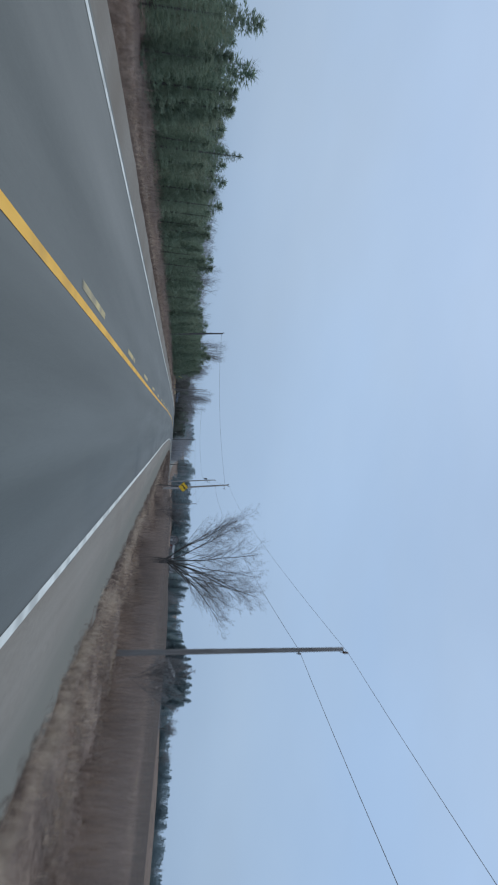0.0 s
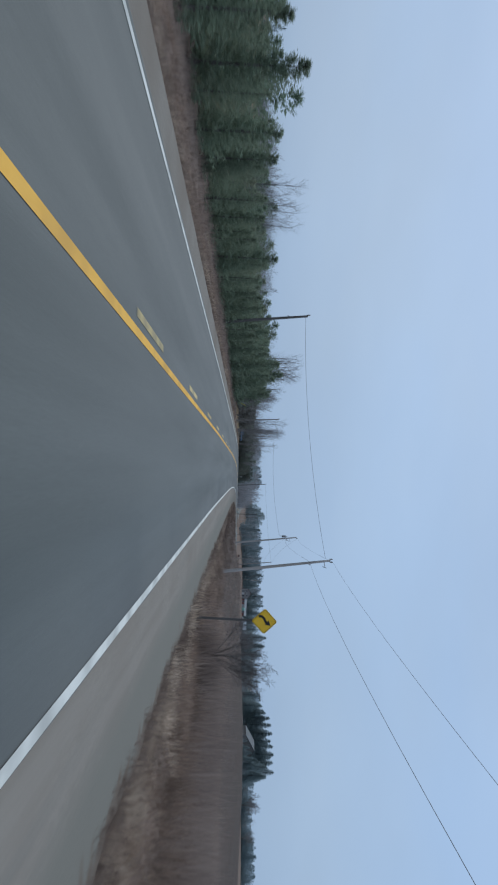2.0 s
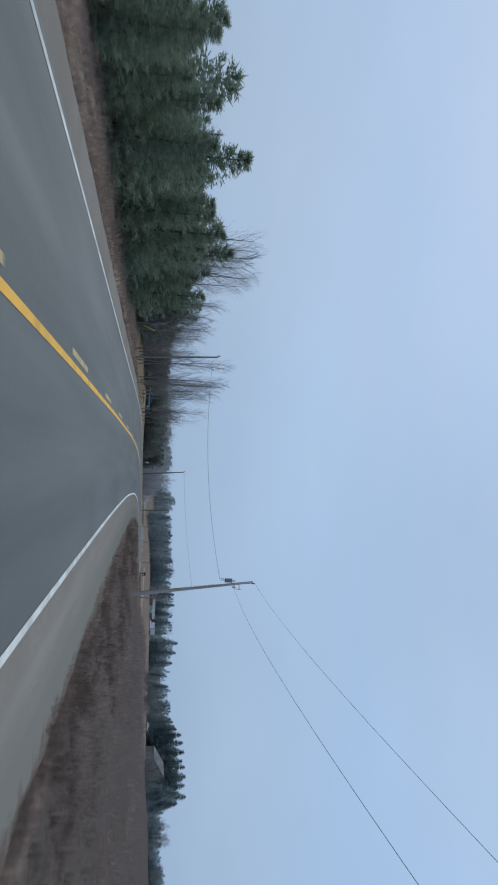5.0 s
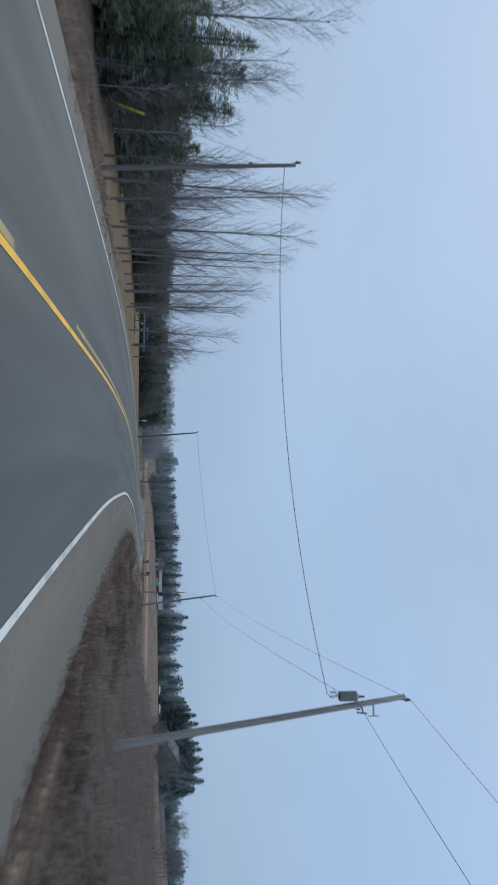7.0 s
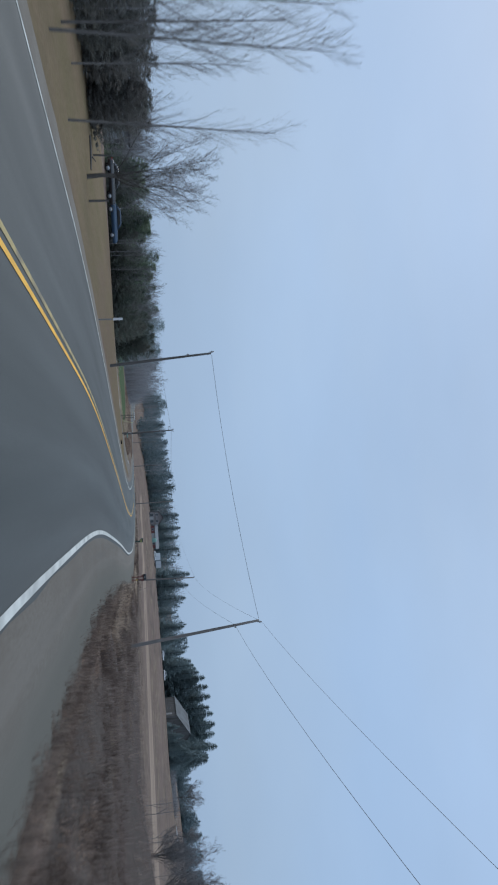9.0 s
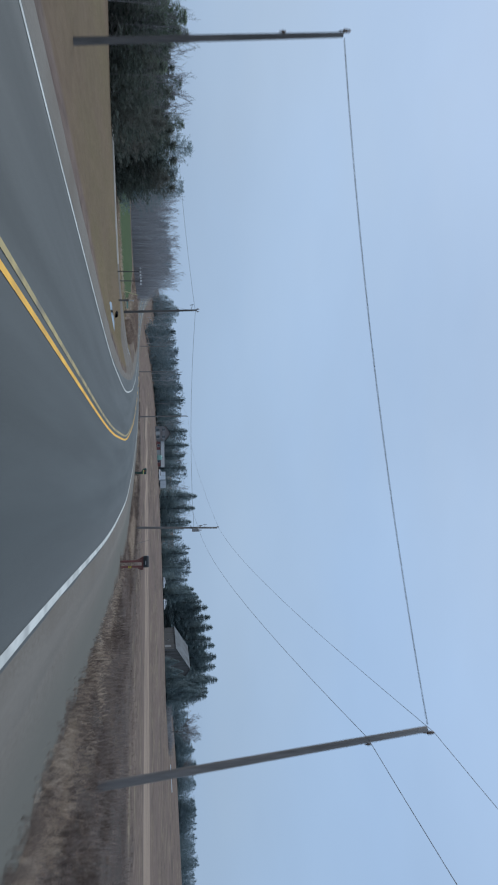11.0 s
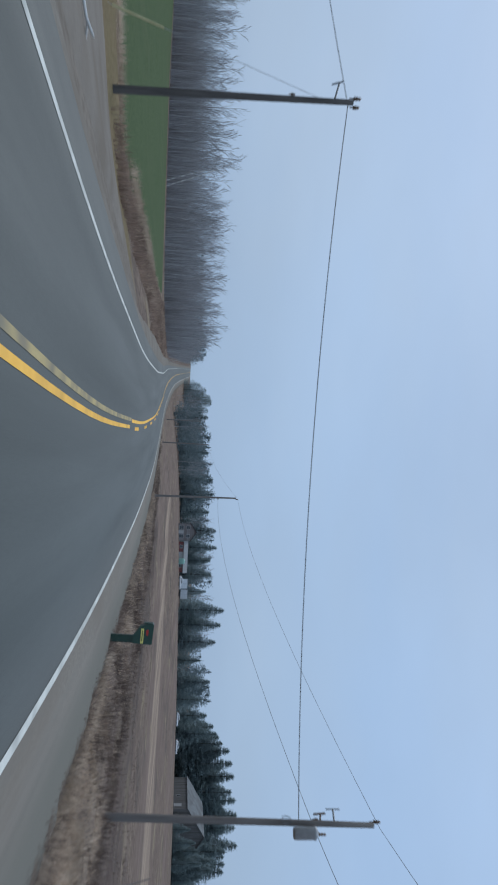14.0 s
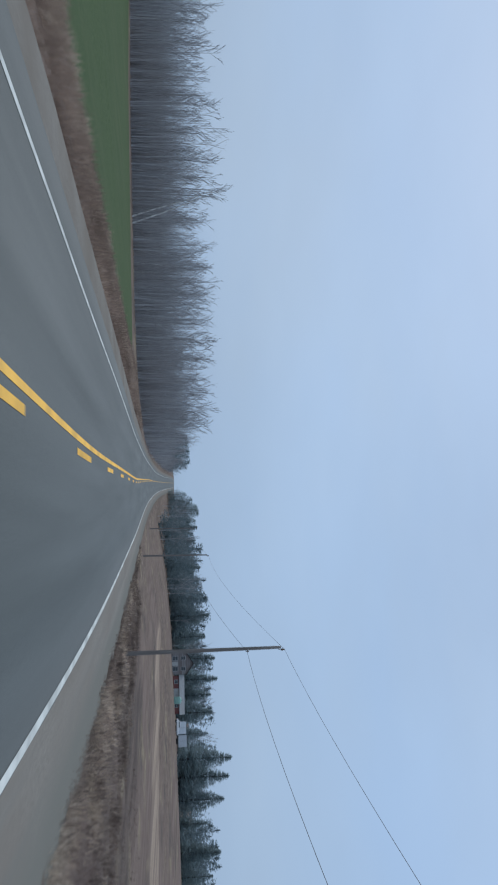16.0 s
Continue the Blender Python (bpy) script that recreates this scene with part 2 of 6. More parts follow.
    green = blend(fine, (0.058, 0.086, 0.040), (0.084, 0.116, 0.056))
    green = blend(wide, green, blend(streak, (0.062, 0.092, 0.044), (0.088, 0.112, 0.058)))
    pale = blend(streak, blend(fine, (0.300, 0.228, 0.172), (0.392, 0.305, 0.236)), blend(fine, (0.196, 0.144, 0.112), (0.250, 0.190, 0.150)))
    col = blend(masked("pale", wide_raw), dry, pale)
    col = blend(masked("soil", mid_raw), col, soil)
    col = blend(masked("lawn", mid_raw), col, lawn)
    col = blend(masked("green", mid_raw), col, green)
    col = blend(masked("worn", mid_raw), col, blend(clump, blend(fine, (0.152, 0.131, 0.110), (0.200, 0.173, 0.146)), blend(fine, (0.166, 0.143, 0.121), (0.220, 0.191, 0.161))))
    l.new(col, b.inputs["Base Color"])
    bp = n.new("ShaderNodeBump")
    bp.inputs["Strength"].default_value, bp.inputs["Distance"].default_value = 0.8, 0.05
    l.new(fine_raw, bp.inputs["Height"])
    l.new(bp.outputs[0], b.inputs["Normal"])
    return m


def asphalt_material():
    """Grey asphalt, with paler polished wheel tracks and a darker band between them, by the strip's own u coordinate."""
    m = bpy.data.materials.new("worn_asphalt")
    m.use_nodes = True
    n, l = m.node_tree.nodes, m.node_tree.links
    b = n["Principled BSDF"]
    co = n.new("ShaderNodeTexCoord")
    nz = n.new("ShaderNodeTexNoise")
    nz.inputs["Scale"].default_value, nz.inputs["Detail"].default_value = 45.0, 5.0
    l.new(co.outputs["Object"], nz.inputs["Vector"])
    mp = n.new("ShaderNodeMapping")
    mp.inputs["Scale"].default_value = (1.2, 0.06, 1)
    l.new(co.outputs["UV"], mp.inputs["Vector"])
    st = n.new("ShaderNodeTexNoise")
    st.inputs["Scale"].default_value, st.inputs["Detail"].default_value = 1.0, 6.0
    l.new(mp.outputs[0], st.inputs["Vector"])
    sep = n.new("ShaderNodeSeparateXYZ")
    l.new(co.outputs["UV"], sep.inputs[0])
    track = n.new("ShaderNodeMath")
    track.operation = "MULTIPLY"
    track.inputs[1].default_value = 2 * math.pi / 1.72
    l.new(sep.outputs["X"], track.inputs[0])
    wave = n.new("ShaderNodeMath")
    wave.operation = "COSINE"
    l.new(track.outputs[0], wave.inputs[0])
    ad = n.new("ShaderNodeMath")
    ad.operation = "MULTIPLY_ADD"
    ad.inputs[1].default_value = 0.045
    l.new(wave.outputs[0], ad.inputs[0])
    l.new(st.outputs["Fac"], ad.inputs[2])
    r = n.new("ShaderNodeMapRange")
    r.inputs["From Min"].default_value, r.inputs["From Max"].default_value = 0.25, 0.75
    l.new(ad.outputs[0], r.inputs["Value"])
    mix = n.new("ShaderNodeMix")
    mix.data_type = "RGBA"
    mix.inputs["A"].default_value, mix.inputs["B"].default_value = (0.060, 0.069, 0.064, 1), (0.084, 0.095, 0.088, 1)
    l.new(r.outputs[0], mix.inputs["Factor"])
    dust = n.new("ShaderNodeMapRange")
    dust.inputs["From Min"].default_value, dust.inputs["From Max"].default_value, dust.inputs["To Max"].default_value = 2.5, 3.8, 0.42
    l.new(sep.outputs["X"], dust.inputs["Value"])
    dusty = n.new("ShaderNodeMix")
    dusty.data_type = "RGBA"
    dusty.inputs["B"].default_value = (0.150, 0.140, 0.120, 1)
    l.new(dust.outputs[0], dusty.inputs["Factor"])
    l.new(mix.outputs["Result"], dusty.inputs["A"])
    r2 = n.new("ShaderNodeMapRange")
    r2.inputs["From Min"].default_value, r2.inputs["From Max"].default_value = 0.25, 0.75
    r2.inputs["To Min"].default_value, r2.inputs["To Max"].default_value = 0.78, 1.22
    l.new(nz.outputs["Fac"], r2.inputs["Value"])
    sc = n.new("ShaderNodeVectorMath")
    sc.operation = "SCALE"
    l.new(dusty.outputs["Result"], sc.inputs[0])
    l.new(r2.outputs[0], sc.inputs["Scale"])
    l.new(sc.outputs[0], b.inputs["Base Color"])
    rr = n.new("ShaderNodeMapRange")
    rr.inputs["To Min"].default_value, rr.inputs["To Max"].default_value = 0.80, 0.68
    l.new(r.outputs[0], rr.inputs["Value"])
    l.new(rr.outputs[0], b.inputs["Roughness"])
    bp = n.new("ShaderNodeBump")
    bp.inputs["Strength"].default_value, bp.inputs["Distance"].default_value = 0.35, 0.01
    l.new(nz.outputs["Fac"], bp.inputs["Height"])
    l.new(bp.outputs[0], b.inputs["Normal"])
    return m


def darker_stretch(m, share):
    """Darkens asphalt and gravel through the bend, by the strip's own v coordinate."""
    n, l = m.node_tree.nodes, m.node_tree.links
    b = n["Principled BSDF"]
    src = b.inputs["Base Color"].links[0].from_socket
    co, sep = n.new("ShaderNodeTexCoord"), n.new("ShaderNodeSeparateXYZ")
    l.new(co.outputs["UV"], sep.inputs[0])
    wobble = n.new("ShaderNodeTexNoise")
    wobble.inputs["Scale"].default_value, wobble.inputs["Detail"].default_value = 0.12, 4.0
    l.new(co.outputs["UV"], wobble.inputs["Vector"])
    ad = n.new("ShaderNodeMath")
    ad.operation = "MULTIPLY_ADD"
    ad.inputs[1].default_value = 24.0
    l.new(wobble.outputs["Fac"], ad.inputs[0])
    l.new(sep.outputs["Y"], ad.inputs[2])
    ramp_ = n.new("ShaderNodeMapRange")
    ramp_.inputs["From Max"].default_value = 400.0
    l.new(ad.outputs[0], ramp_.inputs["Value"])
    cr = n.new("ShaderNodeValToRGB")
    for at, v in ((0.40, 1.0), (0.49, 1 - share), (0.555, 1 - 1.5 * share), (0.65, 1 - 1.5 * share), (0.70, 1 - share), (0.83, 1 - 0.35 * share)):
        e = cr.color_ramp.elements.new(at)
        e.color = (v, v, v, 1)
    cr.color_ramp.elements[0].color = cr.color_ramp.elements[-1].color = (1, 1, 1, 1)
    l.new(ramp_.outputs[0], cr.inputs["Fac"])
    mul = n.new("ShaderNodeMix")
    mul.data_type, mul.blend_type = "RGBA", "MULTIPLY"
    mul.inputs["Factor"].default_value = 1.0
    l.new(src, mul.inputs["A"])
    l.new(cr.outputs["Color"], mul.inputs["B"])
    l.new(mul.outputs["Result"], b.inputs["Base Color"])
    return m


M_GROUND, M_ASPHALT = ground_material(), darker_stretch(asphalt_material(), 0.26)


# ---- the road's line and the lie of the land ----
LINE = ((-600, -2.2), (-100, -1.9), (20, -1.7), (60, -1.55), (100, -1.52), (140, -1.23), (160, -0.93), (180, -0.4), (200, 0.62), (220, 2.46),
        (240, 5.87), (260, 11.28), (280, 17.12), (300, 21.95), (320, 25.02), (340, 26.8), (360, 27.8), (400, 28.4), (480, 28.5), (660, 29.5), (900, 31.0), (1300, 34.0))
LEVEL = ((-600, 0), (330, 0), (365, -0.08), (400, -0.45), (440, -0.85), (480, -1.1), (560, -1.1), (651, -0.5), (762, 1.7), (885, 5.6), (1000, 9.0), (1300, 15.0))
FINE_Y = np.arange(-600.0, 1300.1, 1.0)


def smoothed(rows, width):
    """A polyline as a smooth curve over FINE_Y."""
    ys, vs = zip(*rows)
    raw = np.interp(FINE_Y, ys, vs)
    k = np.hanning(width)
    k /= k.sum()
    pad = width // 2
    ends = np.r_[raw[0] - (raw[pad] - raw[0]) * np.arange(pad, 0, -1) / pad, raw, raw[-1] + (raw[-1] - raw[-1 - pad]) * np.arange(1, pad + 1) / pad]
    return np.convolve(ends, k, "valid")[: len(raw)]


LINE_X, LINE_Z = smoothed(LINE, 23), smoothed(LEVEL, 41)
LINE_S = np.gradient(LINE_X, FINE_Y)


def cx(y):
    return np.interp(y, FINE_Y, LINE_X)


def rz(y):
    return np.interp(y, FINE_Y, LINE_Z)


def across(x, y):
    """How far a place lies to the right of the road's middle line."""
    s = np.interp(y, FINE_Y, LINE_S)
    return (x - cx(y)) / np.sqrt(1 + s * s)


def at_road(y, u):
    """The place u metres to the right of the middle line where that line is at y."""
    s = float(np.interp(y, FINE_Y, LINE_S))
    k = math.sqrt(1 + s * s)
    return float(cx(y)) + u / k, y - u * s / k


def ease(v, a, b):
    v = np.clip((v - a) / (b - a), 0, 1)
    return v * v * (3 - 2 * v)


def wide(y):
    """How much the far lane is widened through the bend, to fit the camera's view."""
    return np.interp(y, (120, 160, 171, 182, 197, 210, 222, 236, 250, 265, 284, 336, 356), (0, 0.1, 0.24, 0.55, 1.05, 1.5, 1.68, 1.65, 1.25, 0.55, 0, 0, 0.2))


def broad(y):
    """How much further the gravel reaches on the right."""
    return np.interp(y, (40, 70, 140, 165, 268, 290, 302, 313), (0, 0.3, 0.3, 0, 0, 0.7, 0.7, 0))


def broad_left(y):
    return np.interp(y, (338, 356), (0, 0.7))


R_EDGE, L_EDGE = 3.70, -2.85
R_SHOULDER, L_SHOULDER = 6.35, -4.0


def land(x, y):
    """The ground's height, without the small bumps."""
    x, y = np.asarray(x, float), np.asarray(y, float)
    u = across(x, y)
    z = rz(y)
    left, right = np.maximum(-u + L_SHOULDER - wide(y) - broad_left(y), 0), np.maximum(u - R_SHOULDER - broad(y), 0)
    deep = 1.75 - 1.05 * ease(y, 195, 215) + 0.55 * ease(y, 300, 330)
    fall = 0.016 * np.clip(left - 3, 0, 45) * ease(y, 300, 350)
    zl = -deep * (1 - np.exp(-left / 5.5)) - fall
    ditch = -0.38 * np.exp(-((right - 1.6) / 1.5) ** 2) - 0.15 * ease(right, 0, 2)
    swell = 5.8 * (1 - np.exp(-np.clip(right - 8, 0, 900) / 28)) + 0.016 * np.clip(right - 8, 0, 600)
    rise = swell * ease(y, 350, 540) + 0.022 * np.clip(right - 20, 0, 400) * (1 - ease(y, 350, 540)) * ease(y, 40, 330)
    rise = rise + 5.4 * ease(right, 140, 255) * ease(y, 400, 560)
    pool = -0.56 * np.exp(-((u + 7.6) / 1.5) ** 2) * ease(y, 288, 301) * (1 - ease(y, 311, 317))
    bank = (1.9 * ease(right, 4, 15) + 1.7 * ease(right, 16, 45)) * ease(y, 110, 190) * (1 - ease(y, 226, 285)) * (1 - 0.7 * ease(right, 90, 200))
    level = -np.maximum(z, 0) * ease(left, 25, 80) * ease(y, 480, 640)
    return z + zl + ditch + rise + bank + pool + level


def land_at(x, y):
    return float(land(x, y))


# ---- mesh helpers ----
def part(name, mesh, material_, parent, label=""):
    """Links a mesh as one object under a thing or under a part."""
    ob = new(name, mesh)
    if material_ is not None and not mesh.materials:
        mesh.materials.append(material_)
    ob.parent = parent
    if label:
        ob["label"] = label
    return ob


def thing(name, m, label, category, group="", kind=""):
    ob = new(name)
    ob.matrix_basis = m
    return tagged(ob, label, category, group, kind)


def raw_mesh(name, verts, faces, smooth=False):
    """A mesh from arrays; faces all have the same number of corners."""
    verts, faces = np.asarray(verts, np.float32).reshape(-1, 3), np.asarray(faces, np.int32)
    me = bpy.data.meshes.new(name)
    n, k = faces.shape
    me.vertices.add(len(verts))
    me.vertices.foreach_set("co", verts.ravel())
    me.loops.add(n * k)
    me.loops.foreach_set("vertex_index", faces.ravel())
    me.polygons.add(n)
    me.polygons.foreach_set("loop_start", np.arange(0, n * k, k, dtype=np.int32))
    me.polygons.foreach_set("use_smooth", np.full(n, smooth))
    me.update(calc_edges=True)
    return me


def bm_mesh(name, bm, smooth=False):
    me = bpy.data.meshes.new(name)
    bm.normal_update()
    bm.to_mesh(me)
    bm.free()
    if smooth:
        me.polygons.foreach_set("use_smooth", np.full(len(me.polygons), True))
    return me


def box(bm, x0, y0, z0, x1, y1, z1, bevel=0.0):
    v = bmesh.ops.create_cube(bm, size=1.0)["verts"]
    for p in v:
        p.co = Vector((x0 + (p.co.x + 0.5) * (x1 - x0), y0 + (p.co.y + 0.5) * (y1 - y0), z0 + (p.co.z + 0.5) * (z1 - z0)))
    if bevel:
        bmesh.ops.bevel(bm, geom=list({e for p in v for e in p.link_edges}), offset=bevel, segments=2, affect="EDGES")
    return bm


def box_mesh(name, *sizes, bevel=0.0):
    return bm_mesh(name, box(bmesh.new(), *sizes, bevel=bevel))


def tubes(lines, sides=6, caps=False):
    """Tubes along polylines of (x, y, z, radius): vertices and quads."""
    vs, fs, at = [], [], 0
    for line in lines:
        p = np.array(line, float)
        d = np.gradient(p[:, :3], axis=0)
        d /= np.linalg.norm(d, axis=1)[:, None] + 1e-9
        ref = np.where(np.abs(d[:, 2:3]) > 0.9, np.array([[1.0, 0, 0]]), np.array([[0, 0, 1.0]]))
        a = np.cross(d, ref)
        a /= np.linalg.norm(a, axis=1)[:, None] + 1e-9
        b = np.cross(d, a)
        th = np.arange(sides) * 2 * np.pi / sides
        ring = p[:, None, :3] + p[:, None, 3:4] * (np.cos(th)[None, :, None] * a[:, None] + np.sin(th)[None, :, None] * b[:, None])
        m = len(p)
        vs.append(ring.reshape(-1, 3))
        i, j = np.meshgrid(np.arange(m - 1), np.arange(sides), indexing="ij")
        k = (j + 1) % sides
        fs.append(np.stack([at + i * sides + j, at + i * sides + k, at + (i + 1) * sides + k, at + (i + 1) * sides + j], -1).reshape(-1, 4))
        if caps and sides == 4:
            fs.append(np.array([[at, at + 3, at + 2, at + 1], [at + (m - 1) * 4 + q for q in range(4)]]))
        at += m * sides
    return np.concatenate(vs), np.concatenate(fs)


def tube_mesh(name, lines, sides=6, smooth=True):
    return raw_mesh(name, *tubes(lines, sides), smooth=smooth)


def lathe(name, rows, sides=16, smooth=True):
    """A round body from rows of (radius, z), closed at both ends."""
    bm = bmesh.new()
    rings = []
    for r, z in rows:
        rings.append([bm.verts.new((r * math.cos(2 * math.pi * i / sides), r * math.sin(2 * math.pi * i / sides), z)) for i in range(sides)])
    for a, b in zip(rings, rings[1:]):
        for i in range(sides):
            bm.faces.new((a[i], a[(i + 1) % sides], b[(i + 1) % sides], b[i]))
    bm.faces.new(rings[0][::-1])
    bm.faces.new(rings[-1])
    return bm_mesh(name, bm, smooth)


def prism(name, outline, y0, y1):
    """A flat outline in x and z, given depth along y."""
    bm = bmesh.new()
    a = [bm.verts.new((x, y0, z)) for x, z in outline]
    b = [bm.verts.new((x, y1, z)) for x, z in outline]
    n = len(outline)
    bm.faces.new(a)
    bm.faces.new(b[::-1])
    for i in range(n):
        bm.faces.new((a[i], b[i], b[(i + 1) % n], a[(i + 1) % n]))
    bmesh.ops.recalc_face_normals(bm, faces=bm.faces)
    return bm_mesh(name, bm)


# ---- ground ----
def steps(*spans):
    out = [np.arange(a, b, s) for a, b, s in spans]
    return np.concatenate(out)


gx = steps((-2600, -600, 200), (-600, -120, 24), (-120, -30, 5), (-30, 52, 1.0), (52, 120, 4), (120, 600, 20), (600, 2601, 200))
gy = steps((-2000, -200, 200), (-200, -20, 12), (-20, 400, 1.6), (400, 520, 4), (520, 1240, 12), (1240, 3900, 220))
GX, GY = np.meshgrid(gx, gy, indexing="ij")
GZ = land(GX, GY)
GU = across(GX, GY)
near = ((GX > -32) & (GX < 55) & (GY < 420) & (GY > -30)).astype(float)
bump = np.array([[noise.noise((x * 0.35, y * 0.3, 0.0)) * 0.5 + noise.noise((x * 1.1, y * 0.9, 3.0)) * 0.35 if nn else 0.0 for x, y, nn in zip(rx_, ry_, rn_)] for rx_, ry_, rn_ in zip(GX, GY, near)])
off_road = np.clip(np.maximum(GU - R_SHOULDER - broad(GY), L_SHOULDER - wide(GY) - broad_left(GY) - GU) / 3.0, 0, 1)
calm = ease(-GU, 4.0, 6.0) * ease(GY, 200, 212) * (1 - ease(GY, 326, 336))
GZ = GZ + bump * (0.24 - 0.2 * calm) * off_road * near
GZ = GZ - 0.35 * np.clip(np.minimum(GU - L_SHOULDER + wide(GY) + broad_left(GY) - 0.2, R_SHOULDER + broad(GY) - 0.2 - GU) / 0.8, 0, 1)
nx, ny = GX.shape
ii, jj = np.meshgrid(np.arange(nx - 1), np.arange(ny - 1), indexing="ij")
q = np.stack([ii * ny + jj, (ii + 1) * ny + jj, (ii + 1) * ny + jj + 1, ii * ny + jj + 1], -1).reshape(-1, 4)
ground_me = raw_mesh("ground", np.stack([GX, GY, GZ], -1), q, smooth=True)
lawn_mask = np.maximum(ease(-GU, 5.0, 7.2), ease(-GU, 4.0, 5.0) * ease(GY, 268, 290)) * ease(GY, 206, 214) * np.maximum(1 - ease(GY, 331, 338), (1 - ease(-GU, 8.2, 9.6)) * (1 - ease(GY, 330, 340))) * (1 - ease(-GU, 26, 34) * ease(GY, 285, 300))
green_mask = ease(-GU - 0.062 * np.maximum(GY - 352, 0), 9.2, 10.6) * ease(GY, 333, 338) * (1 - ease(-GU, 160, 180)) * (1 - ease(GY + 0.12 * GU, 436, 446)) * ease(GX, -140, -120) * (1 - ease(GY - 2.2 * (-GU), 395, 415))
soil_mask = ease(GU, 7.2, 9.5) * ease(GY, 120, 160) * (1 - (0.48 + 0.52 * ease(GU, 18, 30)) * ease(GY, 280, 300)) * (1 - ease(GY, 410, 440)) * (1 - ease(GU, 170, 240)) + ease(-GU, 13, 16) * (1 - ease(GY, 200, 214))
HILL = land(GX, GY)
pale_mask = (ease(HILL, 0.15, 0.4) * (1 - ease(HILL, 0.65, 1.05)) + 0.35 * ease(HILL, 1.35, 1.55) * (1 - ease(HILL, 1.8, 2.1)) + 0.25 * ease(HILL, 2.9, 3.2) * (1 - ease(HILL, 3.6, 4.0)) + 0.75 * ease(HILL, 6.0, 6.6) * (1 - ease(HILL, 8.0, 9.0))) * ease(GU, 20, 30) * ease(GY, 300, 340) * (1 - 0.8 * ease(GX, 105, 150))
worn_mask = ease(-GU, 2.5, 3.5) * ease(np.interp(GY, [307, 311, 314.6, 316.4, 324, 329, 334, 339], [3.0, 4.5, 6.3, 8.6, 9.6, 7.4, 5.2, 3.0]) + GU, -0.4, 0.5) * ease(GY, 307, 310)
pale_mask = pale_mask + 0.85 * ease(GU, 6.6, 7.6) * (1 - ease(GU, 10.0, 13.0)) * ease(GY, 311, 317) * (1 - ease(GY, 327, 336))
for key, mask in (("worn", worn_mask), ("lawn", lawn_mask), ("green", green_mask), ("soil", np.clip(soil_mask, 0, 1)), ("pale", np.clip(pale_mask, 0, 1))):
    a = ground_me.attributes.new(key, "FLOAT", "POINT")
    a.data.foreach_set("value", np.ascontiguousarray(mask, np.float32).ravel())
ground = part("ground", ground_me, M_GROUND, None)
tagged(ground, "matted brown winter grass, lawn and sown field beside the road", "ground", kind="structure")


# ---- road ----
def strip(name, ys, cols, uv=True):
    """A ribbon along the road: cols of (u, height over the road's level) or functions of y."""
    pts = []
    for y in ys:
        row = []
        for u, dz in cols:
            u_, d_ = (u(y) if callable(u) else u), (dz(y) if callable(dz) else dz)
            x, yy = at_road(y, u_)
            row.append((x, yy, float(rz(y)) + d_))
        pts.append(row)
    p = np.array(pts)
    n, k = p.shape[:2]
    i, j = np.meshgrid(np.arange(n - 1), np.arange(k - 1), indexing="ij")
    f = np.stack([i * k + j, i * k + j + 1, (i + 1) * k + j + 1, (i + 1) * k + j], -1).reshape(-1, 4)
    me = raw_mesh(name, p, f, smooth=True)
    lay = me.uv_layers.new(name="UVMap")
    us = np.array([[(c[0](y) if callable(c[0]) else c[0]) for c in cols] for y in ys])
    vsq = np.repeat(np.asarray(ys, float)[:, None], k, 1)
    idx = f.ravel()
    lay.data.foreach_set("uv", np.stack([us.ravel()[idx], vsq.ravel()[idx]], -1).astype(np.float32).ravel())
    return me


ROAD_Y = np.r_[np.arange(-400, 0, 10.0), np.arange(0, 420, 2.0), np.arange(420, 1200.1, 8.0)]
SHOULDER_Y = np.r_[np.arange(-400, -10, 10.0), np.arange(-10, 420, 0.7), np.arange(420, 1200.1, 8.0)]
wob = lambda y, k, a: a * noise.noise((y * 0.45, k, 0.0)) + 0.5 * a * noise.noise((y * 1.6, k, 5.0))  # noqa: E731


def apron(y):
    """How far the asphalt reaches past the right edge line."""
    return 0.13 + 0.03 * float(ease(y, 196, 225))


road = part("road", strip("road", ROAD_Y, [(lambda y: L_EDGE - wide(y) - 0.28 - 0.55 * float(ease(y, 284, 304)) + wob(y, 1, 0.06), -0.05), (lambda y: L_EDGE - wide(y) - 0.15 - 0.55 * float(ease(y, 284, 304)), -0.012), (lambda y: L_EDGE - wide(y), 0.0), (-1.4, 0.03), (0.4, 0.045), (2.0, 0.03), (R_EDGE, 0.0), (lambda y: R_EDGE + apron(y) - 0.12 + wob(y, 2, 0.06), -0.012), (lambda y: R_EDGE + apron(y) + wob(y, 2, 0.06), -0.05)]), M_ASPHALT, None)
tagged(road, "two-lane grey asphalt country road with worn wheel tracks", "road", kind="structure")


def shoulder_out(y, side):
    """Height of the shoulder's outer rim, just under the grass."""
    u = (R_SHOULDER + broad(y) + 0.5 + wob(y, 3, 0.35)) if side > 0 else (L_SHOULDER - wide(y) - broad_left(y) - 0.45 + wob(y, 4, 0.3))
    return u


